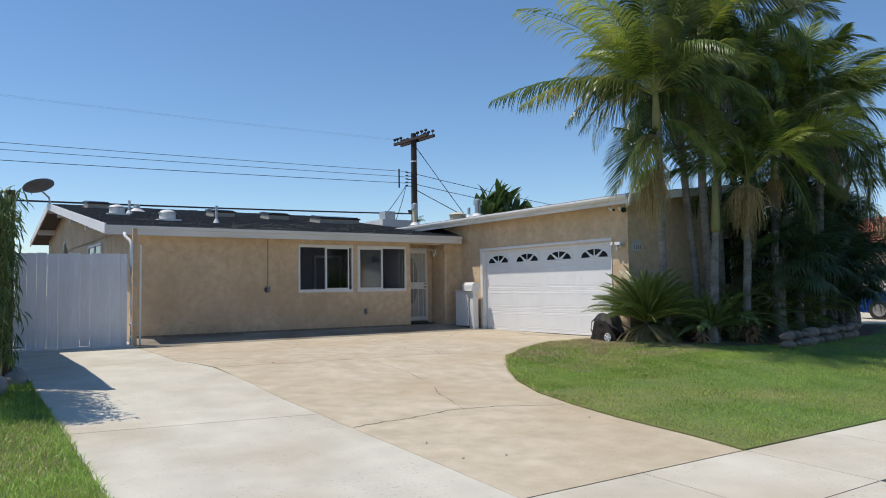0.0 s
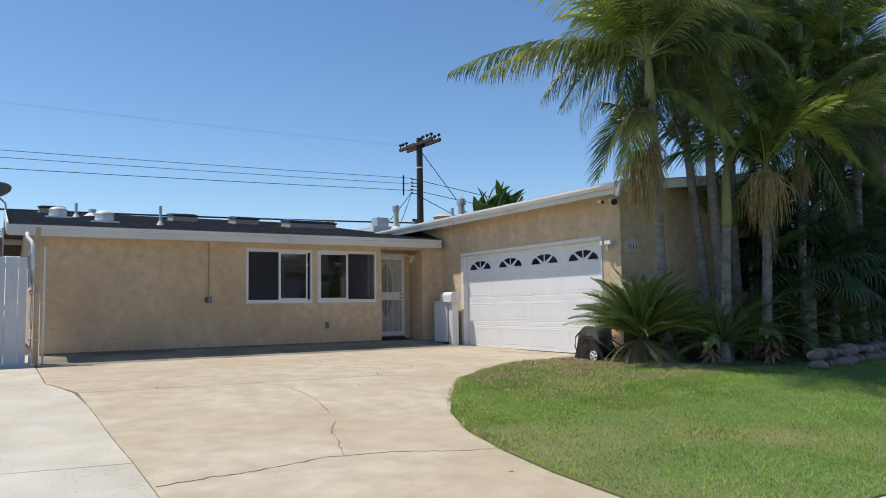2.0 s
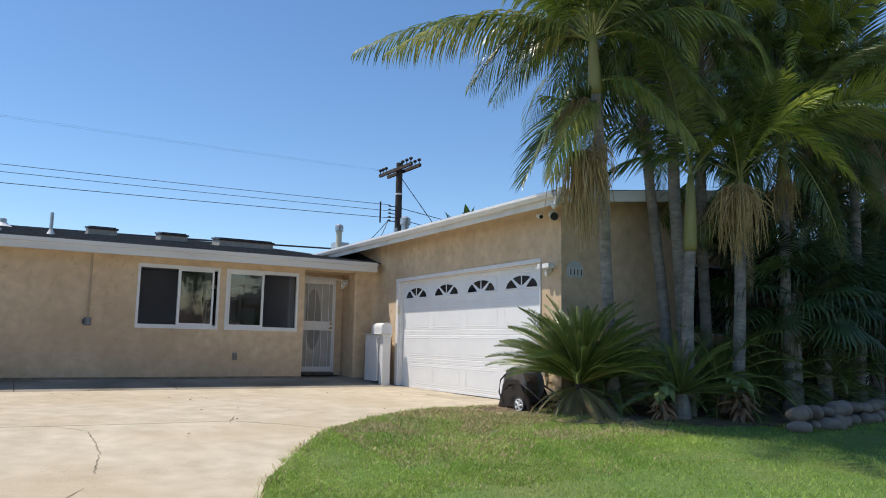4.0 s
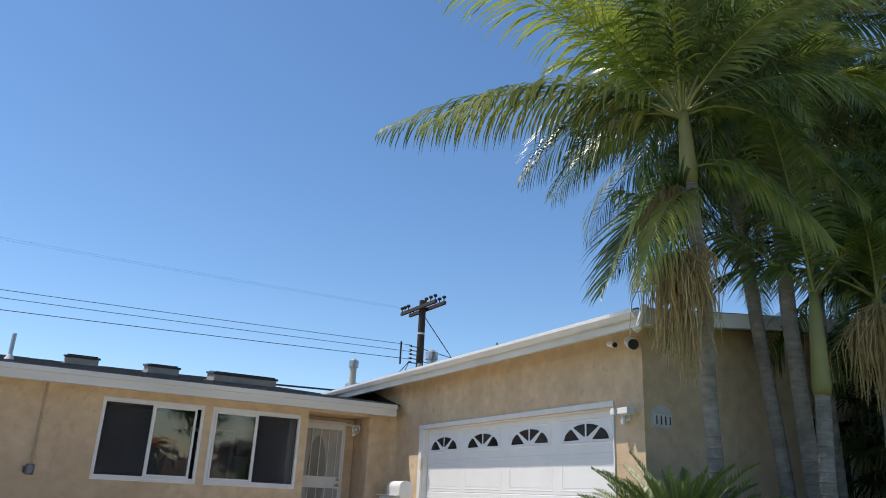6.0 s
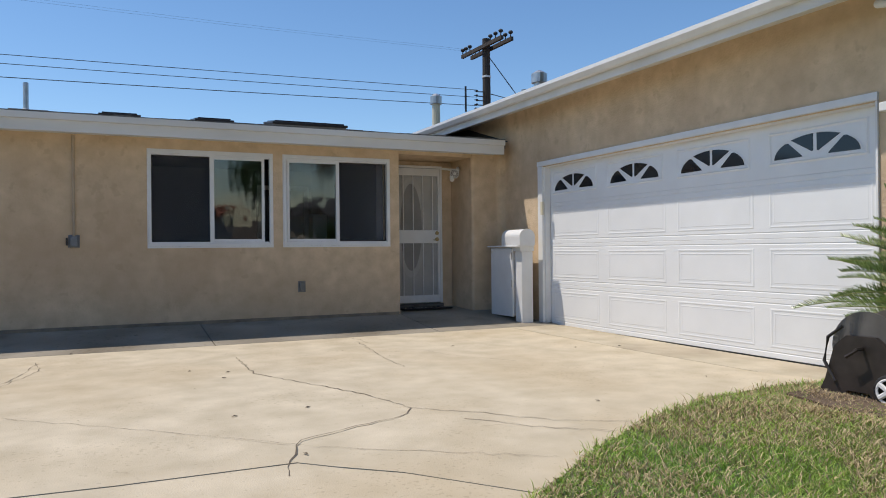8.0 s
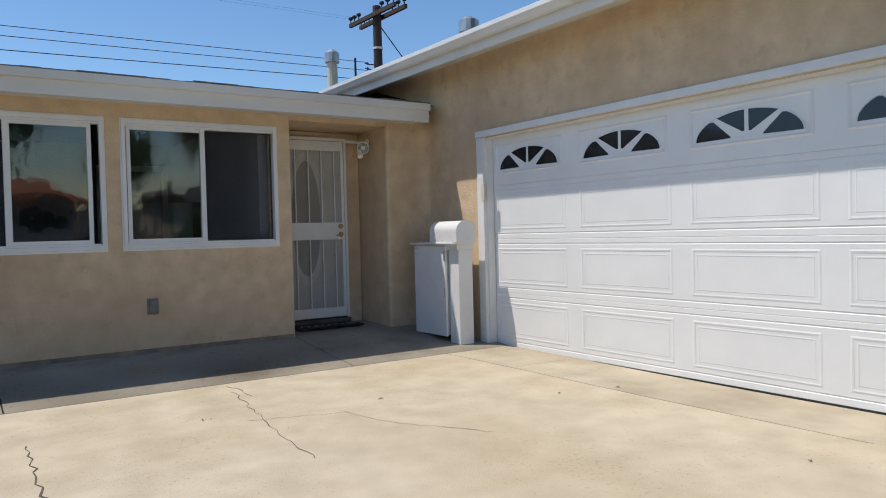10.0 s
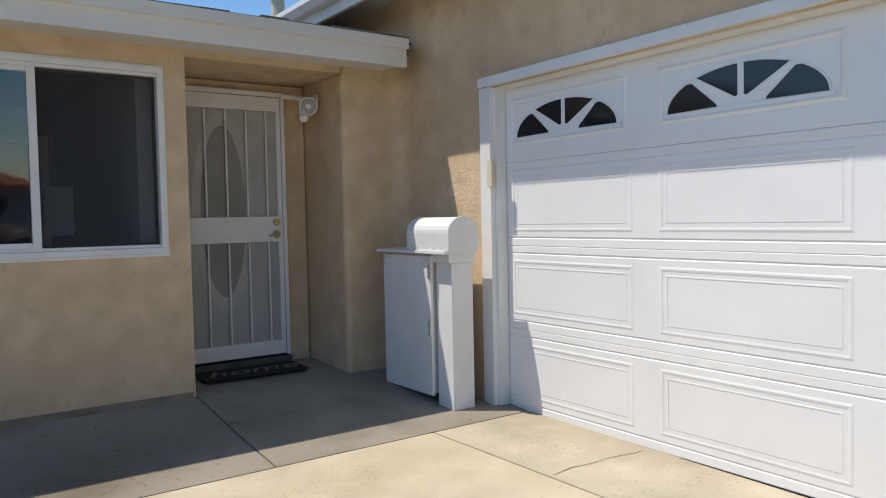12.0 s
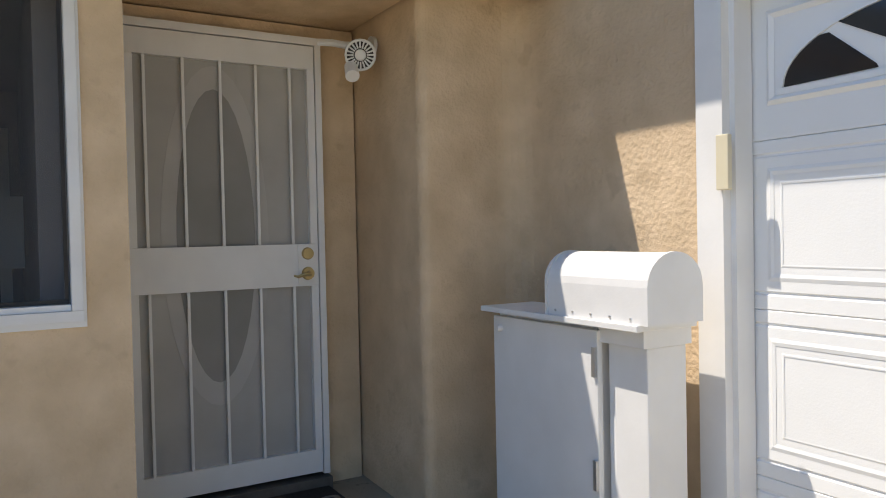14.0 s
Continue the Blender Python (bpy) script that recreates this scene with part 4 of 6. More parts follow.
cyl(bm, (11.715, 17.14, 2.13), (11.70, 17.09, 2.075), 0.03, 0.032, 14)
part("sensor", bm, WHITE, fx, "small white sensor cup")

fl = thing("flood_light", "white twin-head security light beside the garage door", "light")
part("base", B(GX - 0.02, GX - 0.001, 10.56, 10.66, 1.98, 2.08, bevel=0.004), WHITE, fl)
bm = bmesh.new()
cyl(bm, (GX - 0.02, 10.61, 2.02), (GX - 0.09, 10.61, 2.0), 0.02, n=10)
cyl(bm, (GX - 0.08, 10.61, 1.99), (GX - 0.08, 10.61, 1.93), 0.032, 0.026, 14)
part("sensor", bm, WHITE, fl)
for y0, y1 in ((10.44, 10.60), (10.655, 10.72)):
    part("head", B(GX - 0.18, GX - 0.06, y0, y1, 2.035, 2.105, bevel=0.008), WHITE, fl, "white rectangular lamp head")


def camera_dome(x, y, z, r, lab):
    t = thing("security_camera", lab, "camera")
    part("arm", cyl(bmesh.new(), (x, y, z), (x, y, GEZ - 0.021), 0.012, n=8), WHITE, t)
    return t


sc = camera_dome(12.26, 10.64, 2.86, 0.04, "small white bullet camera under the garage eave")
bm = bmesh.new()
cyl(bm, (12.24, 10.73, 2.86), (12.16, 10.54, 2.81), 0.033, 0.035, 14)
part("barrel", bm, WHITE, sc)
bm = bmesh.new()
cyl(bm, (12.16, 10.54, 2.81), (12.155, 10.53, 2.807), 0.03, 0.03, 14)
part("lens", bm, BLACK, sc)
sc = camera_dome(12.28, 10.40, 2.9, 0.06, "white turret camera with black lens under the eave")
bm = bmesh.new()
cyl(bm, (12.31, 10.47, 2.86), (12.22, 10.30, 2.79), 0.058, 0.07, 18)
part("barrel", bm, WHITE, sc)
bm = bmesh.new()
cyl(bm, (12.22, 10.30, 2.79), (12.212, 10.285, 2.784), 0.062, 0.058, 18)
part("lens", bm, BLACK, sc)

sg = thing("house_number_sign", "small pale ceramic number plaque with arched top on the side wall", "sign")
prof = [(12.50, 1.90), (12.81, 1.90), (12.81, 2.08)] + [(12.655 + 0.13 * math.cos(math.pi * k / 8), 2.08 + 0.075 * math.sin(math.pi * k / 8)) for k in range(0, 9)] + [(12.50, 2.08)]
part("plaque", prism(bmesh.new(), prof, "y", 10.345, 10.359), mat("plaque_rim", (0.5, 0.52, 0.5), (0.58, 0.6, 0.58), 20, 0.5), sg)
for k in range(4):
    x = 12.535 + k * 0.068
    part("tile", B(x, x + 0.058, 10.338, 10.3445, 1.925, 2.05), mat("plaque_tile", (0.62, 0.62, 0.58), (0.7, 0.7, 0.66), 9, 0.3), sg)
    part("bar", B(x + 0.02, x + 0.038, 10.335, 10.3375, 1.94, 2.035), BLACKPL, sg, "dark figure bar, unreadable")

# side window
sw = thing("window_3", "white framed side window behind the palms", "window")
sw["kind"] = "structure"
bm = bmesh.new()
for q in ((SW[0], SW[1], SW[2], SW[2] + 0.04), (SW[0], SW[1], SW[3] - 0.04, SW[3]), (SW[0], SW[0] + 0.04, SW[2] + 0.041, SW[3] - 0.041), (SW[1] - 0.04, SW[1], SW[2] + 0.041, SW[3] - 0.041), (15.42, 15.46, SW[2] + 0.041, SW[3] - 0.041)):
    box(bm, q[0], q[1], 10.345, 10.40, q[2], q[3])
part("window_frame", bm, WHITE, sw)
part("pane", B(SW[0] + 0.02, SW[1] - 0.02, 10.41, 10.415, SW[2] + 0.02, SW[3] - 0.02), DARKGLASS, sw, "dark glass pane")

# ---- gate, post and downspout ----
fe = thing("board_gate", "white painted vertical board gate beside the house", "gate")
rng = random.Random(3)
x = 0.92
while x < 3.12:
    w = rng.choice((0.17, 0.185, 0.2))
    b = min(x + w, 3.14)
    bm = box(bmesh.new(), x, b - rng.uniform(0.003, 0.008), 15.73, 15.752 + rng.uniform(0, 0.004), 0.055 + rng.uniform(0, 0.01), 1.945 + rng.uniform(-0.012, 0.012))
    part("board", bm, FENCEW, fe)
    x = b
for z in (0.25, 1.0, 1.75):
    part("rail", B(0.92, 3.14, 15.756, 15.795, z, z + 0.09), FENCEW, fe)
part("bottom_rail", B(0.9, 3.2, 15.70, 15.75, 0.008, 0.06), FENCEW, fe, "white bottom rail")
po = thing("eave_post", "brown wooden post with white trim holding the eave corner", "post")
part("shaft", B(3.25, 3.34, 15.78, 15.87, 0.0, 2.50), STUCCO, po, "tan painted square post")
part("trim", B(3.395, 3.43, 15.79, 15.82, 0.0, 2.15), WHITE, po, "narrow white trim strip")
ds = thing("downspout", "white round downspout bending in from the eave", "downspout")
bm = bmesh.new()
tube(bm, [(3.13, 16.04, 2.42), (3.13, 15.98, 2.34), (3.2, 15.84, 2.24), (3.215, 15.76, 2.16), (3.215, 15.755, 1.8), (3.215, 15.755, 0.9), (3.215, 15.755, 0.12), (3.215, 15.70, 0.05)], 0.033, 10)
part("pipe", bm, WHITE, ds, smooth=True)
for z in (0.45, 1.3):
    part("strap", B(3.175, 3.345, 15.715, 15.74, z, z + 0.03), METAL, ds)
um = thing("patio_umbrella", "closed green striped patio umbrella behind the gate", "umbrella")
part("pole", cyl(bmesh.new(), (2.45, 20.0, 0.0), (2.45, 20.0, 2.45), 0.022, n=10), METAL, um)
bm = bmesh.new()
tube(bm, [(2.45, 20, 1.3), (2.45, 20, 1.5), (2.45, 20, 1.9), (2.45, 20, 2.2), (2.45, 20, 2.4)], [0.10, 0.12, 0.10, 0.07, 0.02], 10)
part("canopy", bm, mat("umbrella_cloth", (0.12, 0.16, 0.11), (0.3, 0.3, 0.22), 12, 0.9, stretch=(6, 6, 0.3)), um, "folded green cloth canopy")
gw = thing("window_4", "small white framed window in the gable wall", "window")
gw["kind"] = "structure"
bm = bmesh.new()
for q in ((20.4, 22.6, 1.5, 1.56), (20.4, 22.6, 2.42, 2.48), (20.4, 20.46, 1.56, 2.42), (22.54, 22.6, 1.56, 2.42), (21.46, 21.54, 1.56, 2.42)):
    box(bm, 3.35, 3.395, q[0], q[1], q[2], q[3])
part("window_frame", bm, WHITE, gw)
part("pane", B(3.375, 3.385, 20.46, 22.54, 1.56, 2.42), DARKGLASS, gw)

# dark board fence at the side, with hedge
df = thing("board_fence", "tall dark brown board fence beside the side drive", "fence")
for k in range(27):
    y = 10.75 + k * 0.2
    part("board", B(0.70, 0.725, y, y + 0.192, -0.15, 2.52 + 0.01 * math.sin(k * 7)), BROWNW, df)
part("post", B(0.62, 0.74, 10.62, 10.74, -0.15, 2.54), BROWNW, df)
for z in (0.4, 1.4, 2.3):
    part("rail", B(0.65, 0.698, 10.75, 16.1, z, z + 0.09), BROWNW, df)
# ---- things on the roofs ----
def on_roof(x, y):
    return rz(y) + 0.012


def solar_tube(x, y, r=0.21, lab="white capped round roof skylight"):
    t = thing("round_skylight", lab + " on the shingle roof", "skylight", "round skylights on the roof")
    z = on_roof(x, y)
    bm = bmesh.new()
    cyl(bm, (x, y, z - 0.05), (x, y, z + 0.16), r, r * 0.96, 20)
    part("base", bm, FASCIA, t)
    bm = bmesh.new()
    tube(bm, [(x + (r + 0.01) * math.cos(2 * math.pi * k / 20), y + (r + 0.01) * math.sin(2 * math.pi * k / 20), z + 0.175) for k in range(21)], 0.014, 6, cap=False)
    part("rim", bm, METAL, t)
    bm = bmesh.new()
    bmesh.ops.create_uvsphere(bm, u_segments=20, v_segments=10, radius=1, matrix=Matrix.Translation((x, y, z + 0.17)) @ Matrix.Diagonal((r, r, 0.10, 1)))
    part("dome", bm, WHITE, t, "milky white dome", smooth=True)
    part("flashing", B(x - r - 0.08, x + r + 0.08, y - r - 0.08, y + r + 0.08, z - 0.05, z + 0.0), FASCIA, t)


solar_tube(4.78, 19.3)
solar_tube(3.95, 21.6)


def roof_pipe(x, y, h, r=0.035, cap=0.0, m=None, z=None):
    t = thing("vent_pipe", "painted metal vent pipe standing on the roof", "vent_pipe", "vent pipes on the roofs")
    z = on_roof(x, y) if z is None else z
    part("pipe", cyl(bmesh.new(), (x, y, z - 0.05), (x, y, z + h), r, n=12), m or METAL, t)
    part("boot", cyl(bmesh.new(), (x, y, z - 0.02), (x, y, z + 0.09), r * 2.6, r * 1.1, 14), FASCIA, t)
    if cap:
        bm = cyl(bmesh.new(), (x, y, z + h - 0.02), (x, y, z + h + cap), r * 1.45, n=14)
        cyl(bm, (x, y, z + h + cap), (x, y, z + h + cap + 0.05), r * 1.45, r * 0.5, 14)
        part("cap", bm, METAL, t, "round metal pipe cap")


roof_pipe(5.95, 18.9, 0.45)
roof_pipe(4.43, 22.4, 0.38, 0.04)
roof_pipe(12.55, 19.5, 0.55, 0.075, 0.12, CREAM, z=gzr(12.55) + 0.09)
roof_pipe(13.08, 16.8, 0.36, 0.085, 0.12, METAL, z=gzr(13.08) + 0.09)
roof_pipe(12.98, 17.1, 0.3, 0.045, 0.0, METAL, z=gzr(12.98) + 0.09)
roof_pipe(5.0, 24.2, 0.2, 0.1, 0.0)


def skylight(x, y, w, d):
    t = thing("skylight", "dark framed flat skylight on a white kerb", "skylight", "flat skylights on the roof")
    z = on_roof(x, y)
    tilt = math.degrees(math.atan(RS))
    t.matrix_basis = pose(x, y, z, tilt)
    for nm, bm, m in (("curb", B(-w / 2, w / 2, 0, d, -0.05, 0.15), GREY), ("flashing", B(-w / 2 - 0.05, w / 2 + 0.05, -0.05, d + 0.05, -0.04, 0.015), SHING), ("frame", B(-w / 2 - 0.03, w / 2 + 0.03, -0.03, d + 0.03, 0.151, 0.20, bevel=0.01), BLACKPL), ("pane", B(-w / 2 + 0.03, w / 2 - 0.03, 0.03, d - 0.03, 0.2005, 0.225, bevel=0.008), DARKGLASS)):
        part(nm, bm, m, t)


skylight(7.25, 22.4, 0.68, 0.8)
skylight(8.95, 22.1, 0.68, 0.8)
skylight(10.55, 20.9, 1.4, 0.8)
skylight(4.0, 25.0, 0.65, 0.8)
vt = thing("roof_vent", "cream round ribbed roof ventilator", "roof_vent")
z = gzr(13.4) + 0.09
bm = cyl(bmesh.new(), (13.4, 18.3, z), (13.4, 18.3, z + 0.16), 0.24, n=24)
part("body", bm, CREAM, vt)
for k in range(18):
    a = 2 * math.pi * k / 18
    part("rib", cyl(bmesh.new(), (13.4 + 0.245 * math.cos(a), 18.3 + 0.245 * math.sin(a), z + 0.02), (13.4 + 0.245 * math.cos(a), 18.3 + 0.245 * math.sin(a), z + 0.15), 0.012, n=5), CREAM, vt)
part("cap", cyl(bmesh.new(), (13.4, 18.3, z + 0.16), (13.4, 18.3, z + 0.23), 0.29, 0.16, 24), CREAM, vt)

ac = thing("rooftop_unit", "small grey air unit on a white box behind the roof", "air_unit")
part("base", B(14.7, 16.1, 25.5, 27.0, 2.6, 4.0), FASCIA, ac)
part("unit", B(15.1, 15.6, 26.0, 26.5, 4.002, 4.40, bevel=0.03), METAL, ac)
sd = thing("satellite_dish", "dark grey satellite dish on a bent mast at the gable", "satellite_dish")
D = Vector((2.53, 27.3, 4.68))
bm = bmesh.new()
tube(bm, [(2.86, 27.4, 4.15), (2.82, 27.35, 4.4), (2.6, 27.3, 4.6)], 0.03, 8)
part("mast", bm, METAL, sd)
bm = bmesh.new()
ax = Vector((-0.3, 0.42, 1.0)).normalized()
q = ax.to_track_quat("Z", "Y")
rings = []
for j in range(7):
    r = 0.52 * j / 6
    rings.append([bm.verts.new(D + q @ Vector((r * math.cos(2 * math.pi * k / 28), 0.9 * r * math.sin(2 * math.pi * k / 28), 0.45 * r * r))) for k in range(28)] if j else [bm.verts.new(D)])
for k in range(28):
    bm.faces.new((rings[0][0], rings[1][k], rings[1][(k + 1) % 28]))
    for a, b in zip(rings[1:], rings[2:]):
        bm.faces.new((a[k], b[k], b[(k + 1) % 28], a[(k + 1) % 28]))
bmesh.ops.solidify(bm, geom=bm.faces[:], thickness=0.012)
part("reflector", bm, mat("dish_grey", (0.14, 0.145, 0.15), (0.18, 0.185, 0.19), 6, 0.5), sd, "dark grey oval reflector", smooth=True)
bm = bmesh.new()
tube(bm, [D + q @ Vector((0, -0.40, 0.02)), D + q @ Vector((0, -0.25, 0.42))], 0.014, 6)
part("feed_arm", bm, METAL, sd)

# ---- pole and cables ----
ut = thing("utility_pole", "dark wooden utility pole with paired crossarms behind the house", "utility_pole")
part("pole", cyl(bmesh.new(), (18.75, 29.5, 0.0), (18.75, 29.5, 8.66), 0.17, 0.14, 14), POLE, ut)
AD = Vector((0.03, -1.0, 0)).normalized()
PC = Vector((18.75, 29.5, 8.33))
perp = Vector((AD.y, -AD.x, 0))
for s in (-1, 1):
    bm = bmesh.new()
    m = Matrix.Translation(PC + perp * 0.2 * s) @ AD.to_track_quat("X", "Z").to_matrix().to_4x4()
    bmesh.ops.create_cube(bm, size=1, matrix=m @ Matrix.Diagonal((2.9, 0.10, 0.13, 1)))
    part("crossarm", bm, POLE, ut)
for o in (-1.4, -1.15, -0.85, 0.65, 1.0, 1.35):
    for s in (-1, 1):
        p = PC + AD * o + perp * 0.2 * s
        bm = cyl(bmesh.new(), p + Vector((0, 0, 0.05)), p + Vector((0, 0, 0.2)), 0.02, n=6)
        ball(bm, p + Vector((0, 0, 0.24)), 0.085, 1, 1, 0.8)
        part("insulator", bm, WIRE, ut, "dark round insulator")
part("band", cyl(bmesh.new(), (18.75, 29.5, 7.25), (18.75, 29.5, 7.32), 0.16, n=14), WHITE, ut)
for k in range(5):
    z = 6.72 - 0.16 * k
    bm = bmesh.new()
    tube(bm, [(18.62, 29.45, z), (18.35, 29.4, z - 0.02), (18.2, 29.4, z)], 0.02, 5)
    ball(bm, (18.3, 29.4, z), 0.05, n=1)
    part("spool", bm, WIRE, ut)
part("rack", cyl(bmesh.new(), (17.85, 29.4, 5.95), (17.85, 29.4, 6.85), 0.035, n=6), WIRE, ut)
part("climb_step", cyl(bmesh.new(), (18.55, 29.2, 4.8), (17.9, 28.6, 4.75), 0.07, n=6), WIRE, ut)


def cable(a, b, sag, r=0.012, label="dark overhead cable beyond the roofs"):
    t = new("overhead_cable")
    bpy.data.objects.remove(t)
    pts = []
    a, b = Vector(a), Vector(b)
    for k in range(17):
        f = k / 16
        p = a.lerp(b, f)
        p.z -= sag * 4 * f * (1 - f)
        pts.append(p)
    bm = tube(bmesh.new(), pts, r, 5)
    ob = part("overhead_cable", bm, WIRE)
    return tagged(ob, label=label, category="cable", group="overhead cables")


for z, zl, r in ((6.76, 6.6, 0.010), (6.5, 6.37, 0.010), (6.2, 5.83, 0.012)):
    cable((-30, 29.6, zl), (18.3, 29.4, z), 0.2, r, "dark overhead cable behind the house")
cable((-30, 27.6, 4.7), (18.65, 29.4, 4.74), 0.35, 0.035, "thick dark service cable low over the roof")
cable((-30, 30.0, 9.3), (18.61, 30.88, 8.55), 0.4, 0.0022, "thin overhead cable to the crossarm")
cable((-30, 29.0, 9.1), (18.63, 30.64, 8.55), 0.4, 0.0022, "thin overhead cable to the crossarm")
cable((18.8, 29.4, 8.0), (25.2, 28.4, 0.0), 0.02, 0.018, "diagonal dark guy wire from the pole")
cable((18.2, 29.3, 6.1), (14.9, 26.9, 3.6), 0.15, 0.016, "slack service drop to the far roof")
cable((18.2, 29.3, 6.1), (15.9, 26.8, 3.6), 0.15, 0.016, "slack service drop to the far roof")
cable((18.8, 29.4, 5.9), (27.4, 23.1, 0.0), 0.05, 0.018, "diagonal dark guy wire from the pole")
cable((18.8, 29.5, 6.7), (60, 40, 6.2), 0.6, 0.016)
cable((18.8, 29.5, 6.2), (60, 40, 5.6), 0.6, 0.016)

# the pole line stands a little further back than it was laid out
EYE0, FAR = Vector((0.5, -0.6, 1.1)), 1.165
SH_ = Matrix.Translation(EYE0) @ Matrix.Scale(FAR, 4) @ Matrix.Translation(-EYE0)
for ob in list(scene.objects):
    if ob.type == "MESH" and (ob.name.startswith("overhead_cable") or ob.parent is ut):
        ob.data.transform(SH_)
# ---- palms ----
def frond_mesh(name, L, droop, n, leaflet, width, seed, hang=0.6, m=None, vee=0.5, taper=0.3, start=0.16, curve=None):
    """A feather frond along +x that arches down; drooping, slightly twisted leaflets on both sides."""
    rng = random.Random(seed)
    V, F = [], []
    pts = []
    ang, p = 0.0, Vector((0, 0, 0))
    N = 22
    for i in range(N + 1):
        pts.append((p.copy(), ang))
        ang -= droop / N * (0.4 + 1.3 * i / N)
        p = p + Vector((math.cos(ang), 0, math.sin(ang))) * (L / N)

    def at(f):
        k = min(int(f * N), N - 1)
        u = f * N - k
        return pts[k][0].lerp(pts[k + 1][0], u), pts[k][1]
    if curve:
        pts = [(curve[min(i, N)], 0.0) for i in range(N + 1)]
        pts = [(p, math.atan2(pts[min(i + 1, N)][0].z - pts[max(i - 1, 0)][0].z, pts[min(i + 1, N)][0].x - pts[max(i - 1, 0)][0].x)) for i, (p, _) in enumerate(pts)]
    # rachis
    prev = None
    for i, (q, a) in enumerate(pts):
        r = 0.022 * (1 - 0.85 * i / N)
        up = Vector((-math.sin(a), 0, math.cos(a)))
        k = len(V)
        V += [q + Vector((0, r, 0)), q + up * r * 0.7, q - Vector((0, r, 0)), q - up * r * 0.8]
        if prev is not None:
            for j in range(4):
                F.append((prev + j, prev + (j + 1) % 4, k + (j + 1) % 4, k + j))
        prev = k
    nr = len(F)
    for side in (-1, 1):
        for i in range(n):
            f = start + (1 - start) * (i + rng.uniform(-0.3, 0.3)) / n
            f = min(max(f, start), 0.995)
            q, a = at(f)
            T = Vector((math.cos(a), 0, math.sin(a)))
            U = Vector((-math.sin(a), 0, math.cos(a)))
            env = math.sin(math.pi * min(1, (f - start) / (1 - start) * 0.82 + 0.16)) ** 0.6
            ll = leaflet * max(env, taper) * rng.uniform(0.85, 1.1)
            fw = 0.42 + 0.4 * f + rng.uniform(-0.06, 0.06)
            d = (Vector((0, side, 0)) * (1 - fw * 0.5) + T * fw + U * vee * rng.uniform(0.5, 1.1)).normalized()
            g = hang * rng.uniform(0.6, 1.3)
            w = width * rng.uniform(0.8, 1.15)
            axis = T * 0.8 + U * 0.25 * side
            k = len(V)
            pp = q.copy()
            dd = d.copy()
            seg = 4
            ws = (0.35, 1.0, 0.85, 0.5, 0.0)
            for s in range(seg + 1):
                ww = w * ws[s] / 2
                if s == seg:
                    V.append(pp.copy())
                else:
                    V += [pp + axis * ww, pp - axis * ww]
                dd = (dd + Vector((0, 0, -g * 0.28 * (s + 0.5)))).normalized()
                pp = pp + dd * (ll / seg)
            F += [(k, k + 1, k + 3, k + 2), (k + 2, k + 3, k + 5, k + 4), (k + 4, k + 5, k + 7, k + 6), (k + 6, k + 7, k + 8)]
    me = bpy.data.meshes.new(name)
    me.from_pydata([tuple(v) for v in V], [], F)
    me.materials.append(m)
    me.materials.append(RACHIS)
    for i, p in enumerate(me.polygons):
        p.material_index = 1 if i < nr else 0
        p.use_smooth = True
    return me


KING = [frond_mesh("frond", 2.6 + 0.25 * k, 0.85 + 0.35 * k, 56, 0.80, 0.044, 10 + k, 0.75 + 0.3 * k, FROND, vee=0.12) for k in range(4)]
LITYOUNG = [frond_mesh("frond", 2.4 + 0.3 * k, 0.6 + 0.5 * k, 52, 0.72, 0.046, 30 + k, 0.5 + 0.3 * k, FRONDLT, vee=0.35) for k in range(3)]
DRY = [frond_mesh("frond", 2.3, 0.6 + 0.3 * k, 46, 0.5, 0.028, 50 + k, 1.6, FRONDDRY, vee=0.1) for k in range(2)]
PALE = [frond_mesh("frond", 2.5, 1.5 + 0.4 * k, 54, 0.62, 0.040, 55 + k, 1.7, PALEFROND, vee=0.05) for k in range(2)]
PYG = [frond_mesh("frond", 1.35, 1.3 + 0.3 * k, 60, 0.26, 0.014, 60 + k, 0.25, FROND, start=0.12) for k in range(2)]
CYC = [frond_mesh("frond", 1.34 + 0.12 * k, 0.35 + 0.2 * k, 130, 0.155, 0.0115, 70 + k, 0.02, CYCAD, vee=0.75, taper=0.3, start=0.1) for k in range(3)]
CYCO = [frond_mesh("frond", 1.3, 1.2, 80, 0.17, 0.012, 80, 0.12, FRONDDRY, vee=0.3, taper=0.25, start=0.1)]


def put(me, parent, p, az, el, roll=0, s=1.0, name="frond", label=""):
    ob = new(name, me)
    ob.parent = parent
    ob.matrix_basis = Matrix.Translation(p) @ pose(0, 0, 0, 0, 0, az) @ pose(0, 0, 0, 0, -el, 0) @ pose(0, 0, 0, roll, 0, 0) @ Matrix.Scale(s, 4)
    if label:
        ob["label"] = label
    return ob


def frond_between(parent, base, tip, rise, leaflet, hang, m, seed, vee=0.1, width=0.046, n=58, roll=0.0, label="", taper=0.3):
    """One frond whose rib arches from base to tip, rising above the straight line between them."""
    a, b = Vector(base), Vector(tip)
    h = Vector((b.x - a.x, b.y - a.y))
    d, dz = h.length, b.z - a.z
    c = Vector((d * 0.42, 0, dz * 0.42 + rise * 2))
    e = Vector((d, 0, dz))
    curve = [c * (2 * f * (1 - f)) + e * (f * f) for f in (i / 22 for i in range(23))]
    me = frond_mesh("frond", d, 0, n, leaflet, width, seed, hang, m, vee=vee, curve=curve, start=0.12, taper=taper)
    return put(me, parent, a, math.degrees(math.atan2(h.y, h.x)), 0, roll, 1.0, label=label)


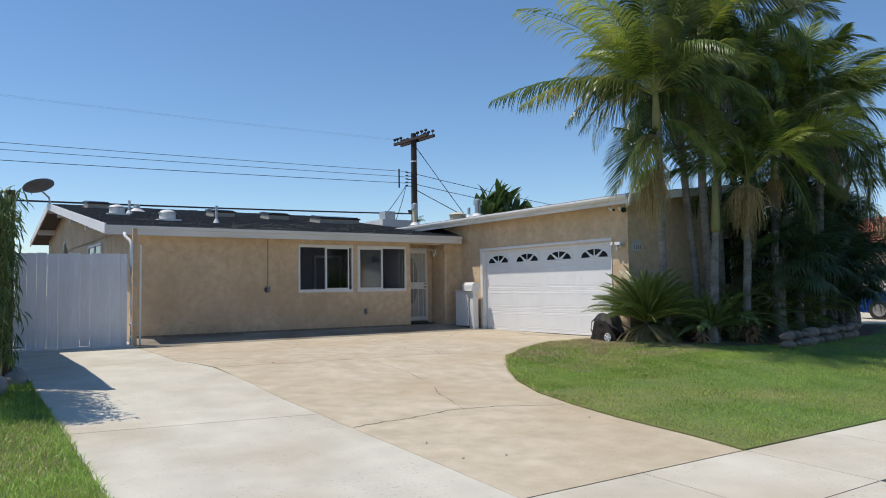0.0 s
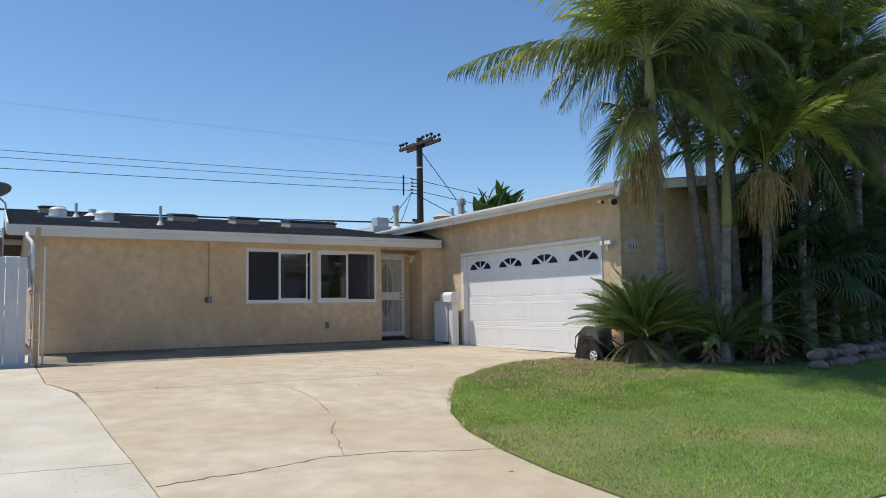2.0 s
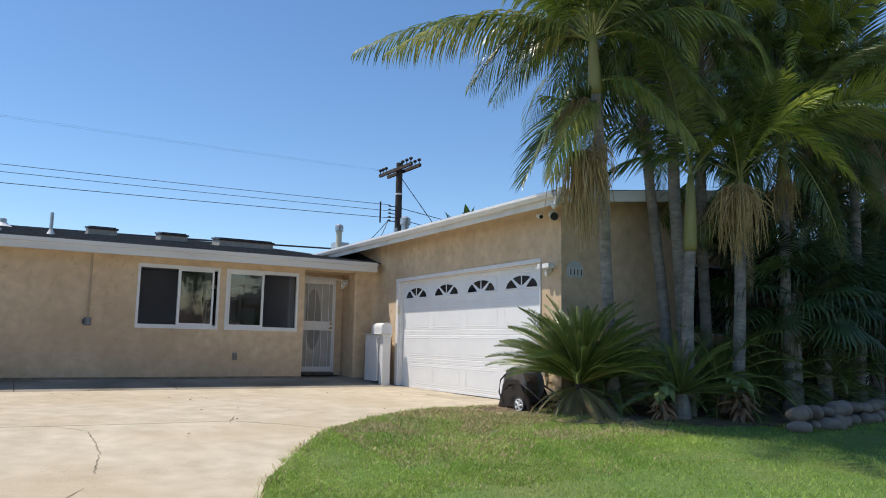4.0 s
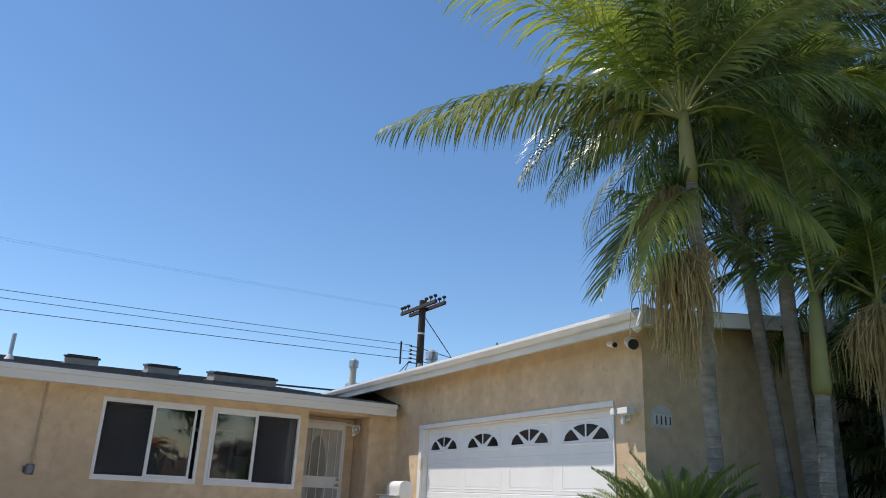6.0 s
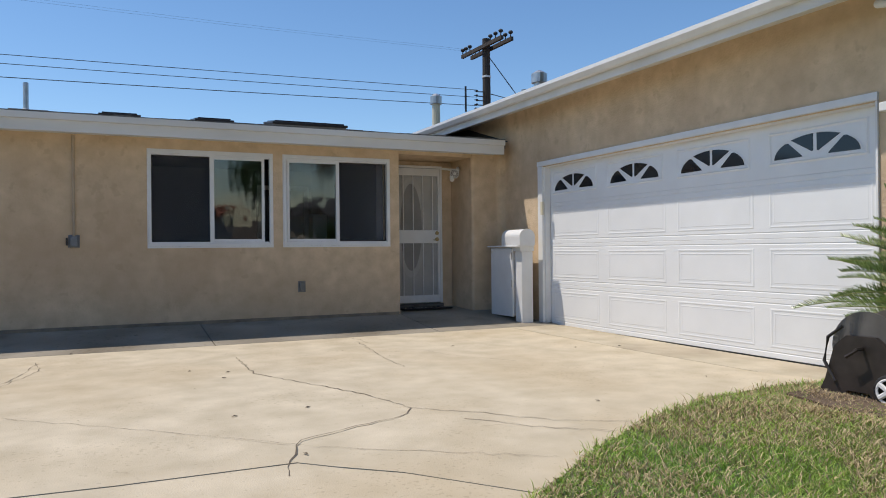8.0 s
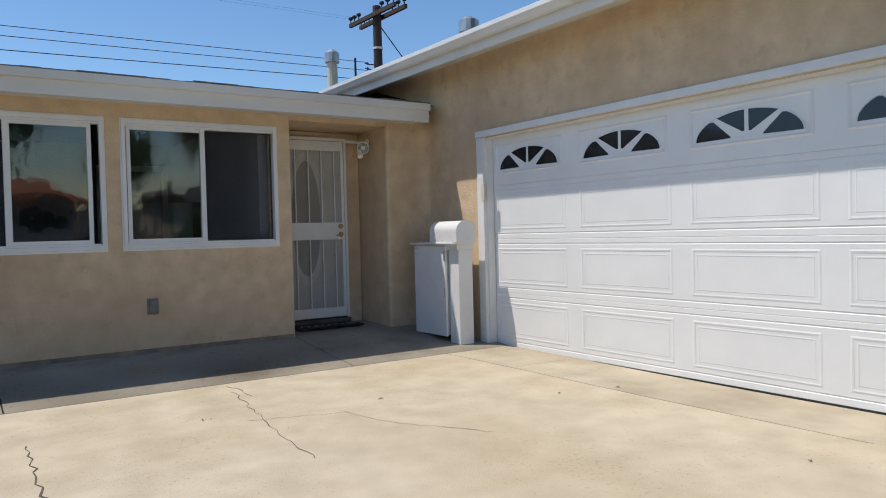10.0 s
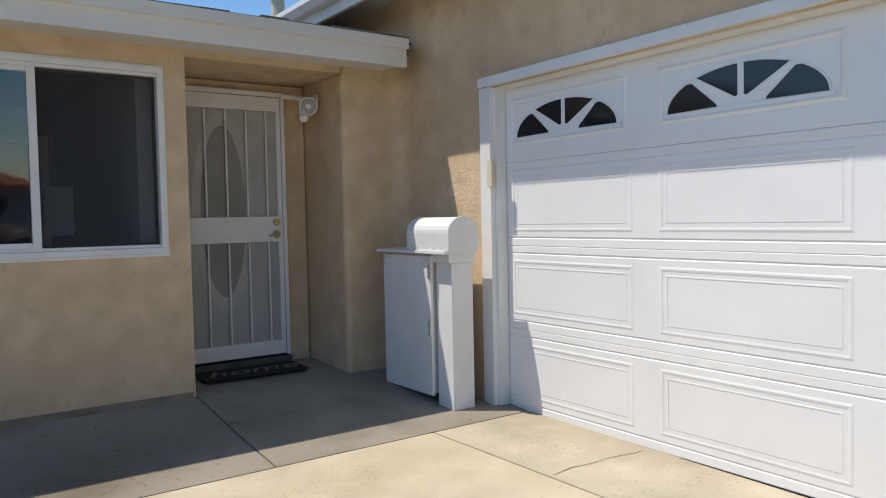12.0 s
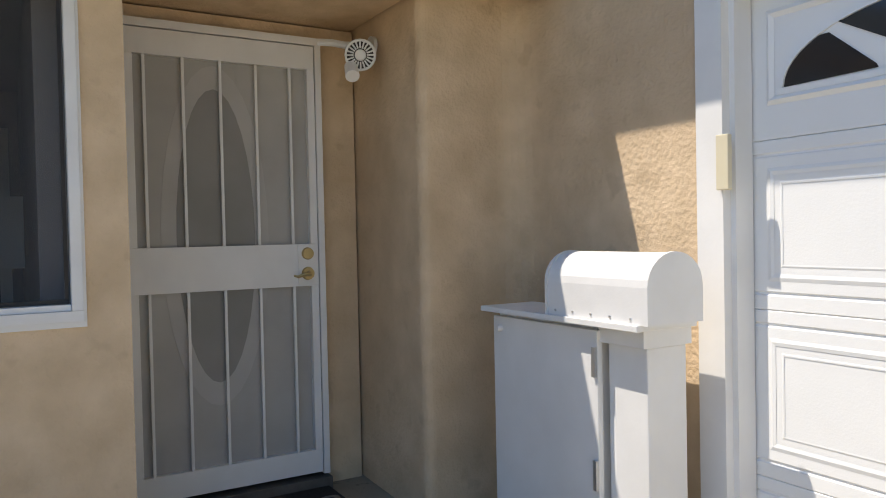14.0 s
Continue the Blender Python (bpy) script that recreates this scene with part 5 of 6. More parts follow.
def ringed_trunk(t, pts, r0, r1, rings=True, m=None):
    """A tapered trunk with slightly raised leaf-scar rings, along the given points."""
    P, R = [], []
    pts = [Vector(p) for p in pts]
    ln = [0]
    for a, b in zip(pts, pts[1:]):
        ln.append(ln[-1] + (b - a).length)
    tot = ln[-1]
    s = 0.0
    rng = random.Random(int(pts[0].x * 100))
    while s < tot:
        for ds, k in ((0, 1.0), (0.012, 1.07), (0.03, 1.0)):
            u = min(s + ds, tot)
            i = max(j for j in range(len(ln) - 1) if ln[j] <= u)
            f = (u - ln[i]) / (ln[i + 1] - ln[i])
            P.append(pts[i].lerp(pts[i + 1], f))
            base = 1.0 + 0.35 * max(0, 1 - u / 0.5)
            R.append((r0 + (r1 - r0) * u / tot) * (k if rings else 1) * base)
        s += rng.uniform(0.09, 0.15)
    bm = tube(bmesh.new(), P, R, 14)
    return part("trunk", bm, m or TRUNK, t, smooth=False)


def seeds(t, c, n, h, spread, seed, m=None, name="seed_tassel", label="hanging bunch of tan seed strands"):
    """A hanging bunch of thin knobbly seed strands."""
    rng = random.Random(seed)
    bm = bmesh.new()
    for i in range(n):
        a, r = rng.uniform(0, 6.28), spread * min(1.2, abs(rng.gauss(0.25, 0.42)))
        top = Vector(c) + Vector((0.08 * math.cos(a), 0.08 * math.sin(a), rng.uniform(-0.1, 0.05)))
        hh = h * rng.uniform(0.25, 1.15) * (1.1 - 0.45 * r / spread)
        p1 = top + Vector((r * math.cos(a) * 0.6, r * math.sin(a) * 0.6, 0.04 - rng.uniform(0, 0.12) - r * 0.35))
        p2 = Vector(c) + Vector((r * math.cos(a) + rng.uniform(-.04, .04), r * math.sin(a) + rng.uniform(-.04, .04), -hh * 0.55 - r * 0.3))
        p3 = p2 + Vector((rng.uniform(-.07, .07), rng.uniform(-.07, .07), -hh * 0.5))
        tube(bm, [top, p1, p2, p3], [0.008, 0.0065, 0.006, 0.003], 3, cap=False)
    part(name, bm, m or SEED, t, label, "stuff")


def king_palm(pts, shaft, r, nf, ny, seed, crown_s=1.0, dry=2, seedh=0.0, azs=None, lo=-51, label="king palm with ringed grey trunk and arching feather fronds"):
    t = thing("palm_tree", label, "palm_tree", "cluster of palms beside the garage")
    rng = random.Random(seed)
    ringed_trunk(t, pts, r, r * 0.85)
    top = Vector(pts[-1])
    d = (top - Vector(pts[-2])).normalized()
    d = (d + Vector((0, 0, 1))).normalized()
    c = top + d * shaft
    bm = tube(bmesh.new(), [top - d * 0.02, top + d * 0.08, top + d * shaft * 0.4, top + d * shaft * 0.8, c], [r * 0.95, r * 1.12, r * 0.98, r * 0.75, r * 0.45], 14)
    part("crownshaft", bm, SHAFT, t, "smooth green and brown crownshaft", smooth=True)
    nf = int(nf * 1.9)
    for i in range(nf):
        az = azs[i % len(azs)] + rng.uniform(-14, 14) if azs else 360 * i / nf + rng.uniform(-16, 16)
        el = 74 - (74 - lo) * ((i * 0.618) % 1.0) + rng.uniform(-8, 8)
        put(KING[i % 4], t, c - d * rng.uniform(0.0, 0.12), az, el, rng.uniform(-35, 35), crown_s * rng.uniform(0.88, 1.08), label="arching dark green frond")
    # young and outer fronds, their sunlit look coming from the lighter leaflet colour
    for i in range(ny):
        put(LITYOUNG[i % 3], t, c, rng.uniform(0, 360), rng.uniform(18, 82), rng.uniform(-60, 60), crown_s * rng.uniform(0.85, 1.05), label="upright young frond in sunlit green")
    for i in range(dry):
        put(DRY[i % 2], t, c - d * 0.3, rng.uniform(0, 360), rng.uniform(-80, -50), rng.uniform(-40, 40), crown_s * rng.uniform(0.7, 1.0), label="dry brown hanging frond")
    if seedh:
        seeds(t, top - d * 0.04, 130, seedh, 0.27, seed)
    return t, c


king_palm([(12.8, 9.66, -0.08), (12.6, 9.58, 1.4), (12.5, 9.52, 2.21), (12.28, 9.3, 3.0), (11.98, 9.12, 4.3)], 0.8, 0.085, 7, 2, 1, 0.85, 0, 0.0, lo=22, azs=[300, 330, 0, 30, 60, 90, 270, 240, 345, 15, 45])
king_palm([(14.1, 9.85, -0.08), (13.95, 9.8, 1.4), (13.75, 9.83, 3.07), (13.45, 9.8, 5.2)], 0.7, 0.085, 13, 6, 2, 0.9, 3, lo=-50, azs=[20, 60, 100, 140, 180, 215, 80, 120, 160, 40])
king_palm([(14.1, 9.5, -0.08), (14.0, 9.5, 1.4), (13.88, 9.5, 3.2), (13.75, 9.4, 5.9)], 0.7, 0.095, 16, 8, 3, 0.92, 5, lo=-60, azs=[30, 60, 90, 120, 150, 180, 205, 75, 105, 135, 165, 45, 190, 10])
t, c = king_palm([(13.62, 9.1, -0.1), (13.66, 9.1, 1.4), (13.74, 9.1, 2.28)], 1.12, 0.09, 2, 0, 4, 0.8, 0, 0.0, azs=[-20, 60, 30])
# lighter leaflets paint the sun on these fronds, which hang under other crowns
frond_between(t, c, (15.35, 7.6, 3.25), 0.75, 0.72, 0.7, FRONDLT, 101, vee=0.5, label="broad frond coloured a sunlit green")
frond_between(t, c, (15.6, 8.3, 4.0), 0.55, 0.66, 0.6, FRONDLT, 102, vee=0.6, label="broad frond coloured a sunlit green")
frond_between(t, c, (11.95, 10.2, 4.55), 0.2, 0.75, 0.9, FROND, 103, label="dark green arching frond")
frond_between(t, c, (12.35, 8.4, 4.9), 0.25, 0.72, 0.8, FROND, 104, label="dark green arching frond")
frond_between(t, c + Vector((0, 0, 0.1)), (13.95, 8.9, 6.1), 0.1, 0.55, 0.3, FRONDLT, 105, vee=0.5, label="upright young frond in sunlit green")
frond_between(t, (13.9, 8.95, 5.9), (14.7, 8.3, 5.9), 0.12, 0.5, 0.5, FRONDLT, 106, vee=0.4, n=44, label="young frond tip in sunlit green")
frond_between(t, (13.8, 8.95, 5.9), (13.2, 8.5, 6.15), 0.1, 0.5, 0.5, FRONDLT, 107, vee=0.4, n=44, label="young frond tip in sunlit green")
t, c = king_palm([(14.4, 8.9, -0.1), (14.5, 8.87, 1.6), (14.53, 8.85, 2.75)], 0.7, 0.09, 4, 3, 5, 0.8, 1, 0.0, lo=30)
seeds(t, (14.42, 8.78, 3.25), 300, 0.95, 0.5, 25)
t, c = king_palm([(14.9, 9.8, -0.08), (14.7, 9.7, 2.5), (14.6, 9.6, 5.0), (14.75, 9.6, 7.0)], 0.7, 0.09, 14, 8, 6, 0.95, 5, lo=-60)
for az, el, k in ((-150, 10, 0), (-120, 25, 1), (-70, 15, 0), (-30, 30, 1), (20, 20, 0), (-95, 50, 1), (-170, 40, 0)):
    put(PALE[k], t, c, az, el, az % 30 - 15, 0.9, label="bleached hanging frond, paled for sunlight too")
king_palm([(16.0, 9.8, -0.08), (15.9, 9.8, 2.5), (15.9, 9.8, 5.7)], 0.7, 0.09, 13, 14, 7, 0.95, 4, lo=-60)
king_palm([(17.1, 9.6, -0.08), (17.2, 9.6, 2.5), (17.3, 9.6, 5.2)], 0.7, 0.09, 13, 12, 8, 0.95, 4, 0.7, lo=-60)
king_palm([(18.5, 9.9, -0.08), (18.6, 9.9, 2.5), (18.7, 9.9, 5.0)], 0.7, 0.09, 13, 9, 9, 1.0, 4, 0.5, lo=-60)
king_palm([(17.6, 9.0, -0.08), (17.7, 9.0, 2.8), (17.8, 9.0, 4.6)], 0.7, 0.09, 11, 6, 10, 0.9, 3)
king_palm([(15.6, 8.9, -0.08), (15.6, 8.9, 1.8), (15.6, 8.85, 3.5)], 0.6, 0.085, 9, 7, 11, 0.8, 3, 0.6, lo=-35)
king_palm([(20.0, 10.1, -0.08), (20.1, 10.1, 2.0), (20.2, 10.1, 3.3)], 0.6, 0.10, 12, 2, 12, 0.95, 2)
# seed bunches, the long fronds over the drive and the yellowing ones under the first crown
first = [o for o in scene.objects if o.name.startswith("palm_tree")][0]
seeds(first, (11.84, 9.2, 3.45), 330, 1.02, 0.42, 21)
seeds(first, (12.1, 9.2, 3.6), 60, 0.7, 0.3, 22)
CR = Vector((11.9, 9.1, 5.0))
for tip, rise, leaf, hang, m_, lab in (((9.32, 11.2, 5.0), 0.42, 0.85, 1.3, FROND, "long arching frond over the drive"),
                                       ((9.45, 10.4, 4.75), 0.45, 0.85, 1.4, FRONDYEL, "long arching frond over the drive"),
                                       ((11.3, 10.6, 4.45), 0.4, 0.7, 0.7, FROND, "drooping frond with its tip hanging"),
                                       ((9.3, 10.2, 6.6), 0.42, 0.95, 0.55, FRONDLT, "high arching frond in sunlit colour"),
                                       ((9.55, 8.7, 6.4), 0.5, 0.9, 0.7, FRONDLT, "high arching frond in sunlit colour"),
                                       ((10.1, 9.8, 7.0), 0.4, 0.8, 0.8, FRONDLT, "upright frond in sunlit colour"),
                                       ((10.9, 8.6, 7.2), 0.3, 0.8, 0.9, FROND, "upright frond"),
                                       ((11.6, 9.3, 7.6), 0.2, 0.75, 0.9, FRONDLT, "upright frond in sunlit colour"),
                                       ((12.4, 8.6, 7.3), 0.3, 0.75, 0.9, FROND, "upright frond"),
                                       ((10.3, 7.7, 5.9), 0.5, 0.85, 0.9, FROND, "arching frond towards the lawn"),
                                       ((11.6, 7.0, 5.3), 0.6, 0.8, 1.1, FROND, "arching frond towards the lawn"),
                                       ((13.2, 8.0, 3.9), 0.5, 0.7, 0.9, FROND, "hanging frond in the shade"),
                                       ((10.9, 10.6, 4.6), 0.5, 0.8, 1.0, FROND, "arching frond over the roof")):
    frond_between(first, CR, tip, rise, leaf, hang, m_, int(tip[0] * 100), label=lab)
LOW = Vector((12.0, 9.1, 4.1))
frond_between(first, LOW, (10.95, 9.35, 2.95), 0.42, 0.85, 0.35, FROND, 301, vee=0.3, n=50, label="green frond arching down over the seeds")
frond_between(first, LOW, (11.05, 8.95, 2.95), 0.34, 0.8, 1.3, FRONDYEL, 302, vee=0.1, n=50, label="yellowing drooping frond")
frond_between(first, LOW + Vector((0, 0, 0.35)), (12.85, 8.2, 3.55), 0.3, 0.7, 1.1, FROND, 303, n=50, label="drooping green frond")
frond_between(first, LOW, (11.3, 9.5, 3.5), 0.32, 0.5, 1.4, FRONDDRY, 304, n=50, label="dry drooping frond")


def fan_leaf(name, seed, R=0.55, n=26):
    rng = random.Random(seed)
    V, F = [], []
    for i in range(n):
        a = math.radians(-125 + 250 * i / (n - 1))
        r = R * rng.uniform(0.9, 1.08)
        w = 0.032
        dz = -0.10 * rng.random()
        for s, (u, ww, z) in enumerate(((0.04, 0.3, 0), (0.55, 1.0, 0.01), (0.85, 0.55, -0.07), (1.0, 0.1, -0.2 + dz))):
            px, py = u * r * math.cos(a), u * r * math.sin(a)
            nx, ny = -math.sin(a) * w * ww / 2, math.cos(a) * w * ww / 2
            V += [(px + nx, py + ny, z + 0.008), (px - nx, py - ny, z)]
        k = len(V) - 8
        F += [(k, k + 1, k + 3, k + 2), (k + 2, k + 3, k + 5, k + 4), (k + 4, k + 5, k + 7, k + 6)]
    k = len(V)
    V += [(0, 0.01, 0), (0, -0.01, 0), (-0.75, -0.01, 0.12), (-0.75, 0.01, 0.12)]
    F.append((k, k + 1, k + 2, k + 3))
    V = [(x + 0.75, y, z) for x, y, z in V]
    me = bpy.data.meshes.new(name)
    me.from_pydata(V, [], F)
    me.materials.append(FANGREEN)
    return me


FAN = [fan_leaf("fan_leaf", 5 + k) for k in range(2)]


def fan_palm(x, y, h, seed, n=26, s=1.0):
    t = thing("fan_palm", "dark green fan palm with shaggy trunk in the shade", "palm_tree", "low palms in the bed")
    rng = random.Random(seed)
    g = gz(x, y)
    ringed_trunk(t, [(x, y, g - 0.05), (x + 0.05, y, g + h * 0.5), (x, y, g + h)], 0.12, 0.10)
    for i in range(n):
        put(FAN[i % 2], t, Vector((x, y, g + h)), 137.5 * i, 70 - 120 * i / n + rng.uniform(-8, 8), rng.uniform(-20, 20), s * rng.uniform(0.85, 1.15), "fan_leaf")
    seeds(t, (x, y, g + h - 0.02), 90, min(1.1, h * 0.55), 0.3, seed, THATCH, "thatch", "brown shaggy thatch of dead leaves")


for a in ((19.3, 9.2, 1.3, 1), (15.7, 8.9, 1.9, 2), (16.6, 9.0, 1.6, 3), (17.5, 9.5, 1.9, 4), (18.4, 9.2, 1.5, 5), (16.2, 9.7, 2.6, 6), (17.3, 9.9, 2.9, 7), (18.9, 9.9, 2.4, 8), (19.5, 9.6, 1.7, 9), (20.2, 10.0, 2.7, 10), (20.3, 9.6, 1.5, 11), (21.0, 10.3, 2.3, 12)):
    fan_palm(*a)


def feather_bush(nm, label, x, y, h, meshes, n, seed, s, els=(85, -15), trunk=0.13, m=None):
    t = thing(nm, label, "cycad" if nm == "cycad" else "shrub")
    rng = random.Random(seed)
    g = gz(x, y)
    bm = tube(bmesh.new(), [(x, y, g - 0.05), (x, y, g + h * 0.6), (x, y, g + h)], [trunk * 1.2, trunk, trunk * 0.7], 12)
    part("trunk", bm, m or TRUNK, t, "short shaggy trunk")
    for i in range(n):
        f = i / n
        put(meshes[i % len(meshes)], t, Vector((x, y, g + h)), 137.5 * i + rng.uniform(-8, 8), els[0] + (els[1] - els[0]) * f ** 0.8 + rng.uniform(-5, 5), rng.uniform(-20, 20), s * rng.uniform(0.85, 1.08))
    return t


cy = feather_bush("cycad", "large green sago cycad beside the garage corner", 12.18, 9.70, 0.42, CYC, 150, 1, 0.87, els=(84, 19), trunk=0.09, m=BROWNW)
for i in range(44):
    put(CYCO[0], cy, Vector((12.18, 9.70, 0.32)), 17 * i, -6 - (i % 5) * 10, 10 * (i % 4), 0.75, label="dry brown lower frond")
feather_bush("cycad", "smaller green cycad with pale young leaves", 13.3, 8.95, 0.35, CYC, 44, 2, 0.66, els=(80, 0))
feather_bush("shrub", "dark feathery palm shrub in the shade", 14.5, 9.3, 0.3, PYG, 40, 3, 1.1)
feather_bush("shrub", "dark feathery palm shrub in the shade", 15.6, 9.3, 0.3, PYG, 40, 4, 1.1)
feather_bush("shrub", "dark feathery palm shrub in the shade", 16.9, 9.2, 0.3, PYG, 40, 5, 1.1)
feather_bush("shrub", "dark feathery palm shrub in the shade", 13.0, 9.9, 0.25, PYG, 30, 6, 0.9)


def strap_leaf(name, L, w, m, droop=1.2, seg=6):
    V, F = [], []
    ang, p = 0.0, Vector((0, 0, 0))
    for i in range(seg + 1):
        f = i / seg
        ww = w * math.sin(math.pi * (0.12 + 0.86 * f)) / 2
        V += [(p.x, ww, p.z + ww * 0.3), (p.x, 0, p.z), (p.x, -ww, p.z + ww * 0.3)]
        ang -= droop / seg
        p = p + Vector((math.cos(ang), 0, math.sin(ang))) * L / seg
        if i:
            k = len(V) - 6
            F += [(k, k + 1, k + 4, k + 3), (k + 1, k + 2, k + 5, k + 4)]
    me = bpy.data.meshes.new(name)
    me.from_pydata([tuple(v) for v in V], [], F)
    me.materials.append(m)
    for q in me.polygons:
        q.use_smooth = True
    return me


TI = strap_leaf("leaf", 0.38, 0.09, LEAF, 1.6)
TIP = strap_leaf("leaf", 0.42, 0.15, mat("pale_leaf", (0.20, 0.27, 0.09), (0.32, 0.38, 0.16), 4, 0.4, trans=0.2), 2.2)
TID = strap_leaf("leaf", 0.36, 0.05, mat("reddish_dry_leaf", (0.22, 0.12, 0.06), (0.38, 0.24, 0.14), 5, 0.6, rand=0.3, trans=0.1), 1.3)
for (x, y, s) in ((14.0, 8.55, 1.0), (14.25, 8.75, 0.8), (12.9, 8.9, 0.8)):
    t = thing("leafy_plant", "low plant with pale broad leaves over reddish dry foliage", "plant")
    rng = random.Random(int(x * 10))
    g = gz(x, y)
    part("stem", cyl(bmesh.new(), (x, y, g - 0.03), (x, y, g + 0.5 * s), 0.03, 0.02, 8), TRUNK, t)
    for i in range(70):
        put(TID, t, Vector((x, y, g + rng.uniform(0.02, 0.42) * s)), rng.uniform(0, 360), rng.uniform(-25, 45), rng.uniform(-40, 40), s * rng.uniform(0.7, 1.1), "leaf", "narrow reddish dry leaf")
    for i in range(12):
        put(TIP, t, Vector((x, y, g + rng.uniform(0.45, 0.6) * s)), 30 * i + rng.uniform(-10, 10), rng.uniform(10, 60), rng.uniform(-30, 30), s * rng.uniform(0.7, 1.0), "leaf", "pale green rounded leaf")

# broad-leaved plant behind the garage roof
BIG = [strap_leaf("leaf", 1.25, 0.36, LEAF, 0.35 + 0.35 * k, 8) for k in range(3)]
t = thing("banana_plant", "giant strelitzia with broad torn green leaves behind the roof", "plant")
rng = random.Random(8)
for i in range(6):
    x, y = 18.9 + rng.uniform(-1, 1.2), 22.8 + rng.uniform(-.5, .5)
    part("trunk", tube(bmesh.new(), [(x, y, 0), (x, y, 2), (x + 0.1, y, 3.6 + rng.uniform(-.3, .9))], [0.14, 0.12, 0.09], 10), TRUNK, t)
for i in range(110):
    u = rng.gauss(0, 0.55)
    x = 18.75 + max(-1.3, min(1.5, u))
    peak = 1.35 * max(0.15, 1 - abs(x - 18.55) / 1.4)
    put(BIG[i % 3], t, Vector((x, 22.8 + rng.uniform(-.6, .6), 3.7 + peak * rng.random())), rng.uniform(0, 360), rng.uniform(48, 92), rng.uniform(-80, 80), rng.uniform(0.5, 0.85), "leaf")

# far palms and a feathery tree
for (x, y, h, s) in ((2.8, 78, 8.2, 1.0), (4.6, 82, 8.4, 1.0), (23.5, 38, 5.0, 1.0)):
    t = thing("palm_tree", "distant palm seen over the roofs", "palm_tree", "distant palms")
    ringed_trunk(t, [(x, y, 0), (x, y, h * 0.5), (x, y, h - 0.5)], 0.2, 0.15, False)
    for i in range(22):
        put(KING[i % 4], t, Vector((x, y, h - 0.5)), 137.5 * i, 70 - 100 * i / 22, 0, 0.62 * s)

# bamboo-like hedge along the board fence
BAM = strap_leaf("leaf", 0.19, 0.022, mat("bamboo_leaf", (0.07, 0.12, 0.03), (0.14, 0.2, 0.055), 4, 0.45, rand=0.3, trans=0.25), 0.9, 3)
t = thing("hedge", "narrow-leaved green hedge in front of the dark board fence", "hedge")
rng = random.Random(12)
for i in range(22):
    x, y = 0.4 + rng.uniform(-.35, .15), 9.85 + rng.uniform(-.8, .6)
    part("cane", tube(bmesh.new(), [(x, y, -0.15), (x + rng.uniform(-.1, .1), y, 1.2), (x + rng.uniform(-.2, .15), y + rng.uniform(-.3, .1), 2.4)], [0.012, 0.01, 0.005], 6), RACHIS, t)
V, F = [], []
for i in range(5200):
    c = Vector((0.33 + rng.gauss(0, .2), 9.85 + rng.uniform(-1.0, 0.8), 0.35 + 2.05 * rng.random() ** 0.8))
    if c.x > 0.74:
        continue
    M = Matrix.Translation(c) @ pose(0, 0, 0, rng.uniform(-40, 40), rng.uniform(-10, 70), rng.uniform(0, 360)) @ Matrix.Scale(rng.uniform(0.7, 1.2), 4)
    k = len(V)
    V += [tuple(M @ v.co) for v in BAM.vertices]
    F += [tuple(k + j for j in p.vertices) for p in BAM.polygons]
me = bpy.data.meshes.new("foliage")
me.from_pydata(V, [], F)
me.materials.append(BAM.materials[0])
ob = new("foliage", me)
ob.parent = t
tagged(ob, label="dense narrow green leaves", kind="stuff")


def boulder(bm, c, r, seed):
    rng = random.Random(seed)
    k0 = len(bm.verts)
    bmesh.ops.create_icosphere(bm, subdivisions=3, radius=r, matrix=Matrix.Translation(c) @ pose(0, 0, 0, 0, 0, rng.uniform(0, 180)) @ Matrix.Diagonal((rng.uniform(0.95, 1.35), rng.uniform(0.8, 1), rng.uniform(0.62, 0.85), 1)))
    bm.verts.ensure_lookup_table()
    for v in bm.verts[k0:]:
        v.co += (v.co - Vector(c)) * 0.35 * noise.noise(v.co * 2.2 / max(r, 0.1) * 0.25 + Vector((seed, 0, 0)))


st = [(14.25 + 0.235 * k, 7.84 + 0.05 * math.sin(k * 1.3) + 0.035 * k) for k in range(17)]
for i, (x, y) in enumerate(st):
    for lay in range(2):
        r = 0.125 + 0.022 * math.sin(i * 5.1 + lay * 2)
        xx, yy = x + lay * 0.11, y + lay * 0.08
        c = (xx, yy, gz(xx, yy) + 0.06 + lay * 0.15)
        t = thing("stone", "round tan boulder in the low bed edging", "stone", "boulder edging round the palm bed")
        bm = bmesh.new()
        boulder(bm, c, r, i * 2 + lay)
        part("rock", bm, STONE, t, smooth=True)
for i, (x, y, r) in enumerate(((0.45, 10.2, 0.28), (0.78, 10.75, 0.2), (0.2, 9.9, 0.22))):
    t = thing("stone", "grey shaded boulder beside the side drive", "stone", "boulders by the board fence")
    bm = bmesh.new()
    boulder(bm, (x, y, gz(x, y) + 0.08), r, 40 + i)
    part("rock", bm, mat("grey_rock", (0.2, 0.2, 0.2), (0.33, 0.33, 0.33), 5, 0.9, 0.01, 30), t, smooth=True)
bm = bmesh.new()
tagged(sheet("planting_bed", [(12.38, 9.75), (12.0, 10.75), (11.2, 10.72), (11.1, 10.2), (11.4, 9.1), (12.6, 8.55), (14.0, 8.25), (15.2, 7.85), (18.5, 8.3), (21, 9.2), (21, 10.4), (12.38, 10.4)], 0.03, 0.1, SOIL, None, 0.6), label="bare dark soil bed under the palms", kind="structure")
bm.free()

